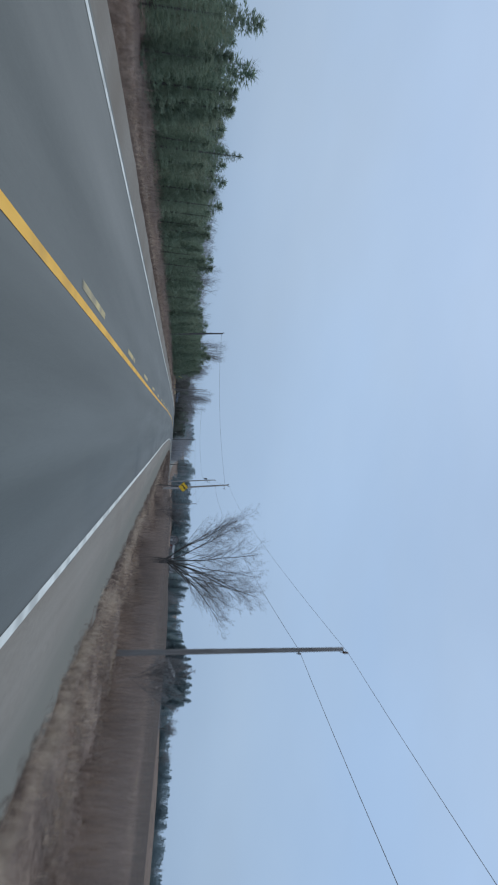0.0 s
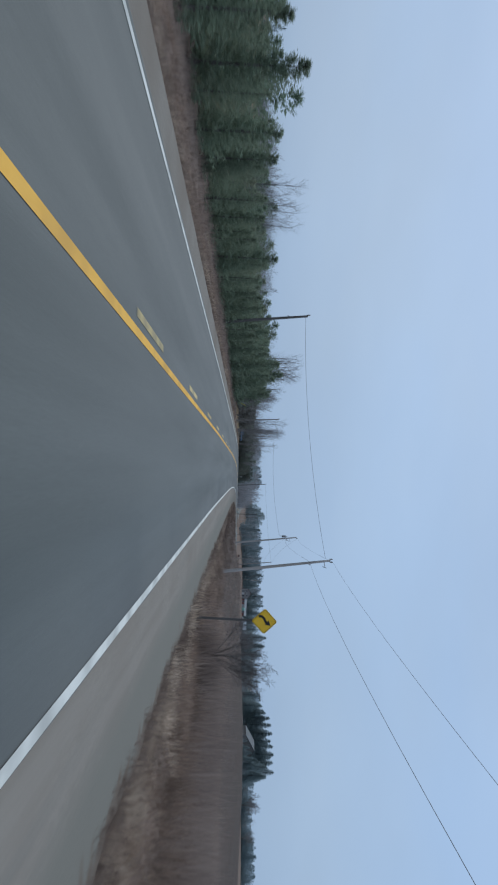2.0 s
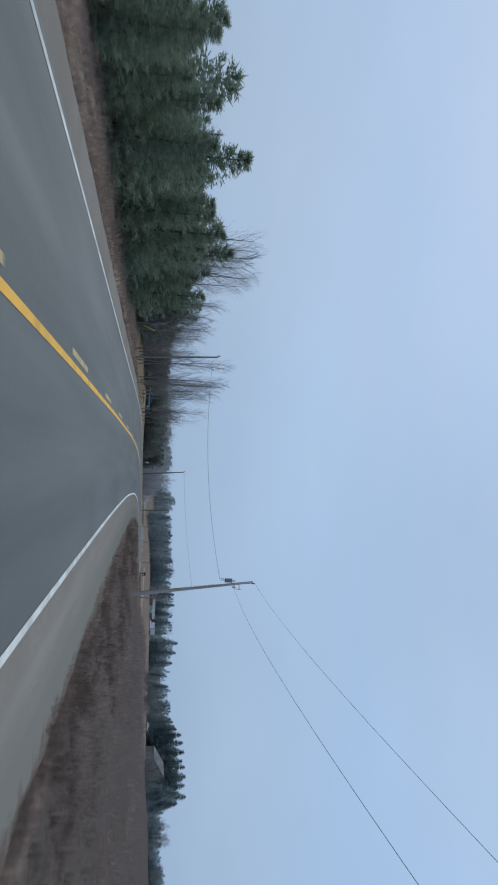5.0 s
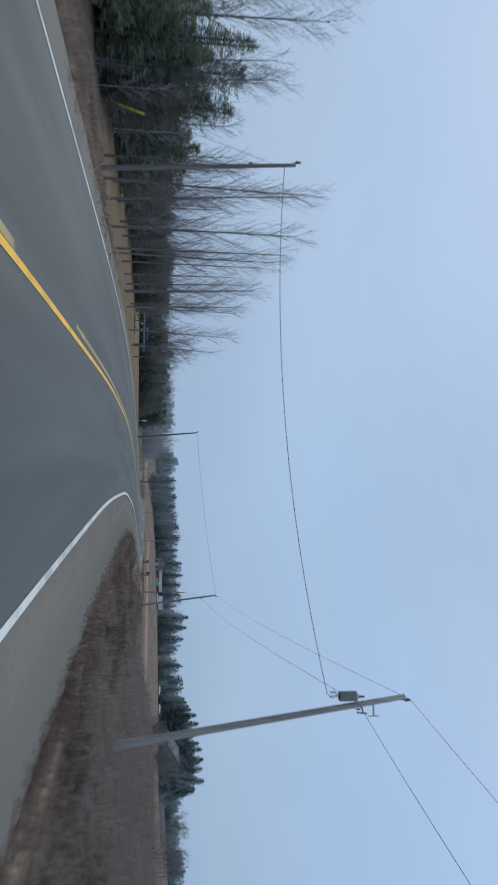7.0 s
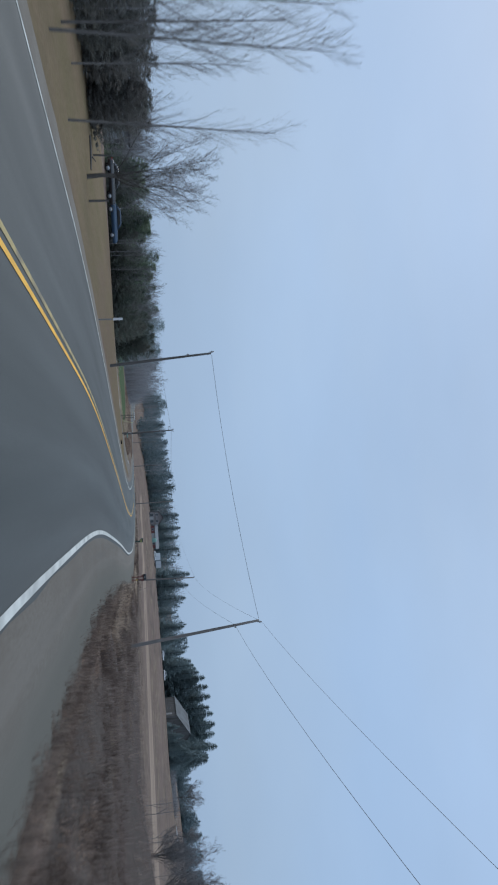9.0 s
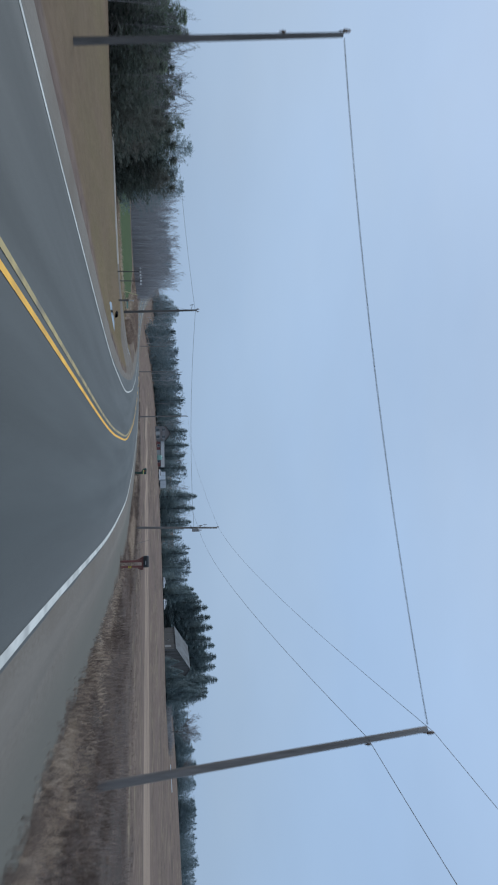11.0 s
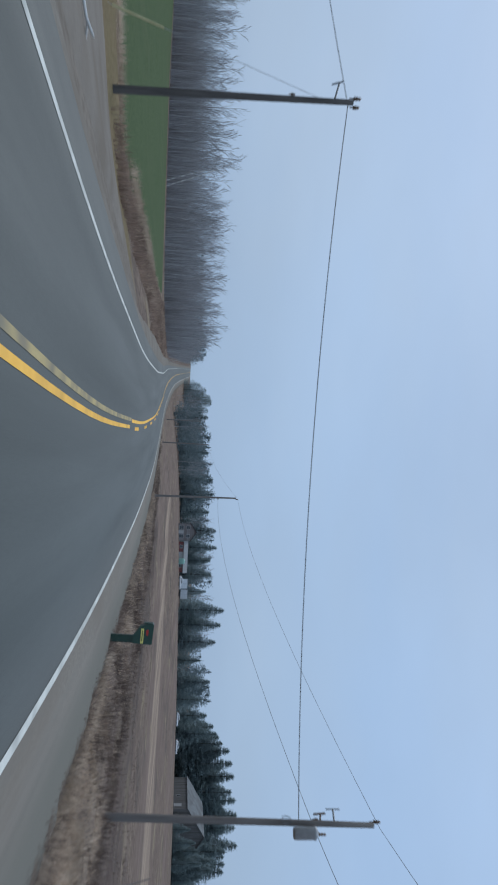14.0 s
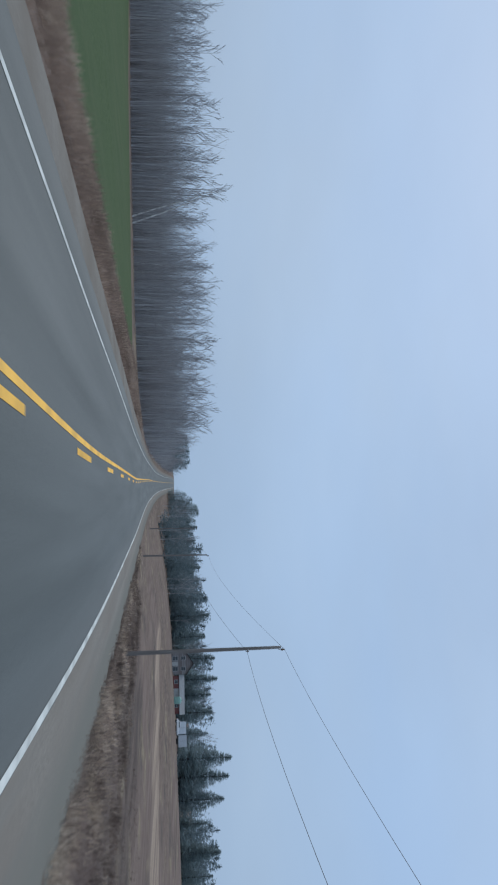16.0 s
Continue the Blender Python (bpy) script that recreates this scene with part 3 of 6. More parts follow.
def shoulder_material():
    """Compacted gravel, streaked along the road, with a ragged dirt and dead-grass rim."""
    m = material("gravel_shoulder_rim", (0.190, 0.168, 0.142), (0.290, 0.262, 0.226), 20, 0.95, 0.5, (0.222, 0.194, 0.164), 0.3)
    n, l = m.node_tree.nodes, m.node_tree.links
    b = n["Principled BSDF"]
    base = b.inputs["Base Color"].links[0].from_socket
    co = n.new("ShaderNodeTexCoord")
    sep = n.new("ShaderNodeSeparateXYZ")
    l.new(co.outputs["UV"], sep.inputs[0])

    def band(stretch, scale, gain, lo, hi, along):
        mp = n.new("ShaderNodeMapping")
        mp.inputs["Scale"].default_value = stretch
        l.new(co.outputs["UV"], mp.inputs["Vector"])
        z = n.new("ShaderNodeTexNoise")
        z.inputs["Scale"].default_value, z.inputs["Detail"].default_value = scale, 6.0
        l.new(mp.outputs[0], z.inputs["Vector"])
        ad = n.new("ShaderNodeMath")
        ad.operation = "MULTIPLY_ADD"
        ad.inputs[1].default_value = gain
        ad.inputs[2].default_value = 0.0
        l.new(z.outputs["Fac"], ad.inputs[0])
        if along:
            l.new(sep.outputs["X"], ad.inputs[2])
        r = n.new("ShaderNodeMapRange")
        r.inputs["From Min"].default_value, r.inputs["From Max"].default_value = lo, hi
        l.new(ad.outputs[0], r.inputs["Value"])
        return r.outputs[0]

    for f, col in ((band((2.6, 0.10, 1), 1.0, 1.0, 0.50, 0.75, False), (0.205, 0.188, 0.164)), (band((1.6, 0.04, 1), 1.3, 1.0, 0.48, 0.74, False), (0.252, 0.228, 0.198)), (band((0.9, 0.05, 1), 1.0, 0.9, 5.05, 5.75, True), (0.186, 0.176, 0.150)), (band((1.2, 1.5, 1), 1.1, 1.9, 7.0, 7.3, True), (0.150, 0.120, 0.096))):
        x = n.new("ShaderNodeMix")
        x.data_type = "RGBA"
        l.new(f, x.inputs["Factor"])
        l.new(base, x.inputs["A"])
        x.inputs["B"].default_value = (*col, 1)
        base = x.outputs["Result"]
    l.new(base, b.inputs["Base Color"])
    return m


M_SHOULDER = darker_stretch(shoulder_material(), 0.17)
sr = part("shoulder_right", strip("shoulder_right", SHOULDER_Y, [(R_EDGE + 0.02, -0.06), (lambda y: R_EDGE + apron(y) - 0.03, -0.055), (lambda y: R_EDGE + apron(y) + 0.12, lambda y: -0.024 + wob(y, 15, 0.012)), (R_EDGE + 1.05, lambda y: -0.028 + wob(y, 7, 0.02)), (5.3, lambda y: -0.045 + wob(y, 8, 0.03)), (lambda y: 5.9 + 0.8 * broad(y), lambda y: -0.07 + wob(y, 12, 0.05)), (lambda y: R_SHOULDER + broad(y), lambda y: -0.12 + wob(y, 13, 0.08)), (lambda y: shoulder_out(y, 1) + 0.3, -0.42)]), M_SHOULDER, None)
tagged(sr, "wide compacted grey-brown gravel shoulder along the asphalt", "road shoulder", kind="structure")
sl = part("shoulder_left", strip("shoulder_left", SHOULDER_Y, [(lambda y: L_EDGE - wide(y) - 0.12, -0.075), (lambda y: L_EDGE - wide(y) - 0.25 - 0.55 * float(ease(y, 284, 304)), -0.055), (lambda y: L_EDGE - wide(y) - 0.95, lambda y: -0.03 + wob(y, 9, 0.02)), (lambda y: L_SHOULDER - wide(y) - broad_left(y), -0.1), (lambda y: shoulder_out(y, -1) - 0.3, -0.42)]), M_GRAVEL, None)
tagged(sl, "narrow grey gravel shoulder along the asphalt", "road shoulder", kind="structure")


def crown(u):
    return np.interp(u, [L_EDGE, -1.4, 0.4, 2.0, R_EDGE], [0, 0.03, 0.045, 0.03, 0])


def stripe(name, y0, y1, u, width, mat, label, step=2.0, far=8.0, spread=0.0):
    ys = np.r_[np.arange(y0, min(y1, 420), step), np.arange(max(y0, 420), y1, far), y1] if y1 > 420 else np.r_[np.arange(y0, y1, step), y1]
    a, b = u - width / 2, u + width / 2
    ob = part(name, strip(name, ys, [(lambda y: a - spread * wide(y), float(crown(a)) + 0.006), (lambda y: b - spread * wide(y), float(crown(b)) + 0.006)]), mat, road, label)
    return ob


stripe("edge_line", -300, 1150, R_EDGE - 0.02, 0.13, M_WHITE, "solid white edge line")
stripe("edge_line", -300, 1150, L_EDGE + 0.02, 0.095, M_WHITE, "solid white edge line", spread=1.0)
stripe("centre_line", -300, 172, 0.08, 0.12, M_YELLOW, "solid yellow centre line", spread=0.2)
stripe("centre_line", 172, 331, 0.07, 0.10, M_YELLOW, "solid yellow centre line", spread=0.2)
stripe("centre_line", 188, 332, -0.15, 0.10, M_YELLOW_WORN, "worn solid yellow centre line", spread=0.2)
stripe("centre_line", 332, 1150, -0.12, 0.11, M_YELLOW, "solid yellow centre line")
# dashes: 3 m long, 9 m apart
for y0 in np.arange(7.5, 185, 9.0):
    stripe("centre_dash", y0, y0 + 3.0, -0.15, 0.11, M_YELLOW_WORN, "", 1.0)
# these are 2.8 m long and 8.1 m apart to fit the camera's view
for y0 in np.arange(333.9, 560, 8.1):
    stripe("centre_dash", y0, y0 + 2.8, 0.12, 0.12, M_YELLOW, "", 1.0)


# ---- utility poles and lines ----
def utility_pole(x, y, top, lean, radius, mat, label, fittings="plain", turn=0.0, base=None):
    """lean: metres by which the head stands off the foot, in x and y."""
    z0 = land_at(x, y) - 0.25 if base is None else base
    h = top - z0
    ob = thing("utility_pole", pose(x, y, z0), label, "utility pole", "poles along the road")
    line = [(lean[0] * k, lean[1] * k, h * k, radius * (1.15 - 0.4 * k)) for k in np.linspace(0, 1, 7)]
    line += [(lean[0], lean[1], h + 0.02, 0.02)]
    part("pole", tube_mesh("pole", line_list := [line], 12), mat, ob)
    ca, sa = math.cos(radians(turn)), math.sin(radians(turn))

    def local(a, b, k):
        return lean[0] * k / h + a * ca - b * sa, lean[1] * k / h + a * sa + b * ca, k

    def bracket(k, a, name, mat2, r=0.045, up=0.24):
        lx, ly, lz = local(a, 0, k)
        me = lathe(name, [(0.015, 0), (0.02, up * 0.35), (r, up * 0.4), (r * 0.6, up * 0.55), (r, up * 0.6), (r * 0.55, up * 0.75), (r * 0.8, up * 0.85), (r * 0.3, up)], 10)
        o = part(name, me, mat2, ob)
        o.matrix_basis = pose(lx, ly, lz)
        return o

    bracket(h - 0.12, 0.12, "insulator", M_PORCELAIN, 0.07, 0.36)
    lx, ly, lz = local(radius * 0.9, 0, h - 1.9)
    bracket(h - 1.95, radius + 0.03, "insulator", M_PORCELAIN, 0.05, 0.2)
    if fittings == "transformer":
        can = part("transformer", lathe("transformer", [(0.16, 0), (0.19, 0.04), (0.19, 0.62), (0.2, 0.64), (0.2, 0.69), (0.1, 0.75), (0.05, 0.77)], 18), M_GREYMETAL, ob, "grey steel can transformer")
        lx, ly, lz = local(-0.42, 0.05, h - 2.6)
        can.matrix_basis = pose(lx, ly, lz)
        bush = part("bushing", lathe("bushing", [(0.03, 0), (0.06, 0.05), (0.03, 0.08), (0.06, 0.12), (0.03, 0.16), (0.05, 0.2), (0.02, 0.26)], 10), M_PORCELAIN, can)
        bush.matrix_basis = pose(0.03, 0.0, 0.755)
        arm = part("bracket_arm", tube_mesh("bracket_arm", [[(0, 0, 0, 0.03), (0.5, 0, 0.03, 0.03)], [(0.5, 0, -0.2, 0.025), (0.5, 0, 0.24, 0.025)]], 8), M_GALV, ob)
        lx, ly, lz = local(0.05, 0, h - 1.25)
        arm.matrix_basis = pose(lx, ly, lz, 0, 0, turn)
        cut = part("fuse_cutout", tube_mesh("fuse_cutout", [[(0, 0, 0, 0.03), (0.22, 0.0, 0.05, 0.03)], [(0.22, 0, -0.18, 0.035), (0.26, 0, 0.2, 0.035)]], 8), M_PORCELAIN, ob)
        lx, ly, lz = local(0.12, 0, h - 1.7)
        cut.matrix_basis = pose(lx, ly, lz, 0, 0, turn)
        loops = []
        for k in range(3):
            loops.append([(0.09 * math.cos(a) - 0.3, 0.1 * k - 0.1, 0.17 * math.sin(a), 0.010) for a in np.linspace(-1.2, 3.9, 12)])
        dl = part("drop_leads", tube_mesh("drop_leads", loops, 5), M_WIRE, ob)
        lx, ly, lz = local(-0.25, 0, h - 2.85)
        dl.matrix_basis = pose(lx, ly, lz)
    if fittings == "deadend":
        arm = part("bracket_arm", tube_mesh("bracket_arm", [[(0, 0, 0, 0.03), (0.45, 0, 0.1, 0.03)], [(0.4, 0, -0.12, 0.03), (0.52, 0, 0.22, 0.03)]], 8), M_GALV, ob)
        lx, ly, lz = local(0.08, 0, h - 0.55)
        arm.matrix_basis = pose(lx, ly, lz, 0, 0, turn)
        bracket(h - 0.1, -0.14, "insulator", M_PORCELAIN, 0.07, 0.3)
    return ob, Vector((x + lean[0], y + lean[1], top))


GREY = "weathered grey wooden utility pole in rough roadside grass"
poles = {}
for key, x, y, top, lean, r, fit in (
    ("p0", 9.2, -38, 9.4, (-0.3, 0), 0.15, "plain"), ("p1", 9.45, 48, 9.25, (-0.95, 0), 0.115, "plain"), ("p2", 9.6, 132.4, 9.55, (-1.5, 0.3), 0.135, "deadend"),
    ("p3", 13.7, 202.4, 11.25, (-1.55, 0.2), 0.14, "transformer"), ("p4", 26.3, 273.2, 9.75, (-1.2, 0.2), 0.125, "plain"),
    ("q2", 38.0, 330.6, 8.25, (0.2, 0), 0.115, "transformer"), ("q3", 37.7, 388.3, 7.85, (-0.1, 0), 0.11, "plain"), ("q4", 38.2, 448.7, 7.1, (0, 0), 0.11, "plain"), ("q5", 38.6, 512, 7.2, (0, 0), 0.11, "plain")):
    poles[key] = utility_pole(x, y, top, lean, r, M_POLE_MID if key[0] == "q" or key in ("p1", "p4") else M_POLE, GREY if fit != "transformer" else "grey wooden utility pole carrying a can transformer", fit, 110 if key == "q2" else 0)[1]
DARK = "dark wooden utility pole at the edge of the verge"
for key, x, y, top, lean, r, fit in (
    ("l1", -13.4, 135.8, 6.6, (-1.0, 0), 0.14, "plain"), ("l2", -8.25, 205.9, 7.1, (-0.55, 0), 0.10, "plain"),
    ("l3", 5.3, 277.5, 7.3, (-0.7, 0.5), 0.105, "plain"), ("l4", 16.3, 331.6, 6.15, (-0.25, 0), 0.115, "deadend")):
    poles[key] = utility_pole(x, y, top, lean, r, M_POLE_MID if key == "l2" else M_POLE_DARK, DARK, fit, 180)[1]


def cable(name, a, b, sag, r, label):
    a, b = Vector(a), Vector(b)
    line = []
    for k in np.linspace(0, 1, 21):
        p = a.lerp(b, k)
        line.append((p.x, p.y, p.z - 4 * sag * k * (1 - k), r))
    ob = part(name, tube_mesh(name, [line], 5), M_WIRE, None)
    return tagged(ob, label, "power line", "overhead lines")


chain = ["p0", "p1", "p2", "p3", "p4", "q2", "q3", "q4", "q5"]
for a, b in zip(chain, chain[1:]):
    pa, pb = poles[a], poles[b]
    cable("power_line", pa + Vector((0.12, 0, 0.22)), pb + Vector((0.12, 0, 0.22)), 0.75, 0.008, "dark overhead conductor strung between pole tops")
    cable("neutral_line", pa + Vector((0.2, 0, -1.85)), pb + Vector((0.2, 0, -1.85)), 0.85, 0.009, "dark neutral cable strung below the pole tops")
for a, b, da, db, dip in (("p2", "l1", -0.45, -0.2, 0.55), ("p3", "l2", -3.05, -0.45, 0.8), ("p4", "l3", 0.0, 0.05, 0.3), ("q2", "l4", -2.4, -0.15, 0.36)):
    cable("service_cable", poles[a] + Vector((-0.15, 0, da)), poles[b] + Vector((0.1, 0, db)), dip, 0.014, "twisted service cable crossing above the road")
cable("service_cable", poles["l4"] + Vector((-0.1, 0, -0.2)), (-20, 352, 4.4), 0.6, 0.013, "thin service cable leading from the pole to a house")


# ---- trees ----
def conifer_data(seed, branches, sprays, slivers, reach, size, rise=0.15, full=0.7, ragged=0.4, bare=0.03, slim=0.10, tiers=0, spire=0.0):
    """A conifer one metre tall, of needle tufts as slender three-cornered slivers; full below 1 rounds the crown."""
    g = np.random.RandomState(seed)
    k = (np.arange(branches) + g.random_sample(branches)) / branches
    if tiers:
        k = np.minimum((np.floor(k * tiers) + 0.35 + 0.45 * g.random_sample(branches)) / tiers, 0.995)
    z = bare + (0.985 - bare) * k
    ln = reach * ((1 - k) ** full + 0.05 - 0.03 * spire) * (0.65 + 0.35 * np.minimum(1, k * 6 + 0.2)) * (1 + ragged * g.uniform(-1, 0.7, branches))
    az = np.arange(branches) * 2.399 + g.uniform(-0.5, 0.5, branches)
    out = np.c_[np.cos(az), np.sin(az), np.zeros(branches)]
    side = np.c_[-np.sin(az), np.cos(az), np.zeros(branches)]
    up = rise + g.uniform(-0.18, 0.18, branches) + 0.45 * (1 - 0.8 * spire) * k * k
    i = np.repeat(np.arange(branches), sprays)
    t0 = np.tile((np.arange(sprays) + 0.5) / sprays, branches) ** 0.75 + g.uniform(-0.06, 0.06, len(i))
    off = g.uniform(-1, 1, len(i)) * ln[i] * 0.42 * (1.05 - 0.75 * t0)
    p = out[i] * (ln[i] * t0)[:, None] + side[i] * off[:, None]
    p[:, 2] += z[i] + ln[i] * (up[i] * t0 + 0.18 * t0 * t0) - 0.15 * np.abs(off)
    j = np.repeat(np.arange(len(i)), slivers)
    b = i[j]
    m = len(j)
    d = out[b] * g.uniform(0.2, 1.2, m)[:, None] + side[b] * g.uniform(-0.9, 0.9, m)[:, None]
    d[:, 2] += g.uniform(-0.35, 0.55, m) * (1 - 0.5 * spire) + 0.3 * rise
    d /= np.linalg.norm(d, axis=1)[:, None]
    w = np.cross(d, g.normal(size=(m, 3)))
    w /= np.linalg.norm(w, axis=1)[:, None]
    size_ = size * g.uniform(0.55, 1.35, m) * (0.55 - 0.2 * spire + (0.45 + 0.2 * spire) * (1 - k[b]))
    q0 = p[j] + g.normal(size=(m, 3)) * size * 0.22
    w = w * (size_ * slim * g.uniform(0.7, 1.3, m))[:, None]
    tri = np.stack([q0 - w, q0 + w, q0 + d * size_[:, None]], 1)
    top = []
    for c in range(14):
        a = c * 2.4
        h = 0.9 + 0.09 * c / 14
        e = np.array([math.cos(a) * (1 - 0.7 * spire), math.sin(a) * (1 - 0.7 * spire), 1.1])
        s_ = np.array([-math.sin(a), math.cos(a), 0]) * size * slim
        top.append([np.array([0, 0, h]) - s_, np.array([0, 0, h]) + s_, np.array([0, 0, h]) + e * size * 0.7])
    return np.concatenate([tri, np.array(top)])


def conifer_meshes(name, seed, **kw):
    tri = conifer_data(seed, **kw)
    me = raw_mesh(name + "_crown", tri.reshape(-1, 3), np.arange(len(tri) * 3).reshape(-1, 3))
    trunk = tube_mesh(name + "_trunk", [[(0, 0, -0.03, 0.020), (0.004, 0, 0.4, 0.013), (0, 0.003, 0.97, 0.003)]], 7)
    return trunk, me, tri


PINES = [conifer_meshes("pine", 10 + i, branches=96, sprays=12, slivers=7, reach=0.25 + 0.025 * i, size=0.046, rise=0.10, full=0.68, ragged=0.5, slim=0.13, tiers=15) for i in range(4)]
SPRUCES = [conifer_meshes("spruce", 30 + i, branches=105, sprays=7, slivers=5, reach=0.20 + 0.025 * i, size=0.055, rise=-0.10, full=0.80, ragged=0.35, tiers=15, spire=1.0) for i in range(4)]
BIG_PINES = [conifer_meshes("big_pine", 60 + i, branches=150, sprays=12, slivers=7, reach=0.33 + 0.03 * i, size=0.038, rise=-0.05, full=0.55, ragged=0.4, slim=0.085) for i in range(3)]
BACK_PINES = [conifer_data(44 + i, branches=64, sprays=6, slivers=3, reach=0.28 + 0.03 * i, size=0.085, rise=0.1, full=0.66, ragged=0.5, slim=0.15, tiers=14) for i in range(3)]
FAR_CONIFERS = [conifer_data(50 + i, branches=64, sprays=4, slivers=3, reach=0.17 + 0.03 * i, size=0.085, rise=-0.12, full=0.85, ragged=0.4, slim=0.19, tiers=13, spire=1.0) for i in range(4)]
HEDGE_PINES = [conifer_data(47 + i, branches=84, sprays=8, slivers=6, reach=0.30 + 0.03 * i, size=0.05, rise=0.1, full=0.6, ragged=0.5, slim=0.14, tiers=14) for i in range(3)]

FULL_SPRUCES = [conifer_meshes("full_spruce", 90 + i, branches=230, sprays=8, slivers=5, reach=0.21 + 0.025 * i, size=0.048, rise=-0.16, full=0.88, ragged=0.42, slim=0.13, tiers=22, spire=1.0) for i in range(4)]
FAR_ROUND = [conifer_data(80 + i, branches=50, sprays=4, slivers=3, reach=0.33 + 0.03 * i, size=0.10, rise=0.1, full=0.5, ragged=0.5, slim=0.17) for i in range(3)]


def bare_data(rng, height, kind, twig=0.012, depth=4, counts=(10, 6, 5, 4)):
    """A leafless tree in metres: polylines of thick wood, and slender three-cornered slivers for the twigs."""
    thick, thin = [], []

    def grow(p, d, ln, r, level):
        n = (8 if kind == "vase" else 5) if level == 0 else (4 if kind == "vase" else 3)
        wig = 0.010 if (kind == "tall" and level == 0) else {"tall": 0.05, "spread": 0.08, "vase": 0.10}[kind]
        line = [(*p, r)]
        r1 = max(r * (0.3 if level else 0.22), twig * 0.6)
        for i in range(1, n + 1):
            d = d + Vector((rng.gauss(0, wig), rng.gauss(0, wig), rng.gauss(0.05 if kind == "tall" else 0.03, 0.04)))
            d.normalize()
            p = p + d * (ln / n)
            line.append((*p, r + (r1 - r) * i / n))
        if level < 2:
            thick.append(line)
        else:
            w = d.orthogonal().normalized() * max(r, twig * 0.7)
            a_, b_, c_ = Vector(line[0][:3]), Vector(line[1][:3]), p
            thin.append((a_ - w, a_ + w, b_ + w * 0.6))
            thin.append((a_ - w, b_ + w * 0.6, b_ - w * 0.6))
            thin.append((b_ - w * 0.6, b_ + w * 0.6, c_))
        if level >= depth:
            return
        count = counts[level]
        for c in range(count):
            k = (c + rng.random()) / count
            k = min(0.999, ((0.2 if kind == "tall" else 0.22) + (0.79 if kind == "tall" else 0.72) * k) if level == 0 else (0.2 + 0.8 * k))
            seg = int(k * n)
            p0, p1 = Vector(line[seg][:3]), Vector(line[seg + 1][:3])
            at = p0.lerp(p1, k * n - seg)
            rr = line[seg][3]
            dd = (p1 - p0).normalized()
            perp = dd.orthogonal().normalized()
            perp.rotate(Matrix.Rotation(rng.uniform(0, 2 * math.pi), 3, dd))
            spread = {"tall": (0.62, 0.55, 0.6, 0.7), "spread": (0.7, 0.8, 0.85, 0.9), "vase": (0.6, 0.75, 0.85, 0.9)}[kind][level]
            nd = dd * (1 - spread * 0.5) + perp * spread + Vector((0, 0, 0.26 if kind == "tall" else 0.34))
            nd.normalize()
            share = ({"tall": 0.29, "spread": 0.45, "vase": 0.38}[kind], 0.5, 0.5, 0.55)[level]
            nl = ln * share * (1.2 - 0.75 * k if level == 0 else 1.0 - 0.35 * k) * rng.uniform(0.7, 1.25)
            grow(at, nd, nl, max(rr * (rng.uniform(0.2, 0.36) if kind == "tall" else rng.uniform(0.32, 0.52)), twig), level + 1)

    if kind == "spread":
        stems = 7
        for s in range(stems):
            az = 2 * math.pi * s / stems + rng.uniform(-0.4, 0.4)
            tilt = rng.uniform(0.15, 0.6)
            d = Vector((math.cos(az) * tilt, math.sin(az) * tilt, 1)).normalized()
            grow(Vector((math.cos(az) * 0.1, math.sin(az) * 0.1, 0.35)), d, height * rng.uniform(0.8, 1.0), height * 0.011, 0)
        thick.append([(0, 0, -0.4, height * 0.040), (0, 0, 0.2, height * 0.032), (0, 0, 0.8, height * 0.024), (0, 0, 1.2, 0.02)])
    elif kind == "vase":
        fork = height * 0.25
        for s in range(11):
            az = 2.399 * s + rng.uniform(-0.3, 0.3)
            tilt = (0.12 + 0.095 * s) * rng.uniform(0.85, 1.15)
            d = Vector((math.cos(az) * tilt, math.sin(az) * tilt, 1)).normalized()
            grow(Vector((math.cos(az) * 0.06, math.sin(az) * 0.06, fork * rng.uniform(0.7, 1.02))), d, height * rng.uniform(0.66, 0.8) * (1.0 - 0.012 * s), height * rng.uniform(0.0034, 0.0054), 0)
        thick.append([(0.06, 0, -0.4, height * 0.026), (0.03, 0, 0.1, height * 0.021), (-0.03, 0.03, fork * 0.5, height * 0.018), (0, 0, fork * 0.85, height * 0.017), (0, 0.02, fork * 1.08, height * 0.010)])
    else:
        grow(Vector((0, 0, -0.2)), Vector((rng.uniform(-0.04, 0.04), rng.uniform(-0.04, 0.04), 1)), height, height * 0.0088, 0)
    return thick, np.array([[tuple(v) for v in t] for t in thin], float)


def bare_meshes(name, seed, height, kind, twig=0.012, depth=4, counts=(10, 6, 5, 4)):
    thick, thin = bare_data(random.Random(seed), height, kind, twig, depth, counts)
    return tube_mesh(name + "_trunk", thick, 6), raw_mesh(name + "_twigs", thin.reshape(-1, 3), np.arange(len(thin) * 3).reshape(-1, 3))


def plant(name, meshes, mats, x, y, scale, turn, label, category, group="", z=None, names=("trunk", "crown")):
    z = land_at(x, y) - 0.1 if z is None else z
    ob = thing(name, pose(x, y, z, 0, 0, turn) @ Matrix.Diagonal((*((scale,) * 3 if not isinstance(scale, tuple) else scale), 1)), label, category, group)
    for nm, me, mt in zip(names, meshes, mats):
        part(nm, me, mt, ob)
    return ob


rng = random.Random(7)


def pine_height(y):
    return float(np.interp(y, [0, 50, 90, 115, 145, 158, 170, 185, 203, 208, 215], [3.7, 4.0, 3.9, 3.5, 3.7, 4.6, 5.6, 6.2, 7.0, 6.6, 4.4]))


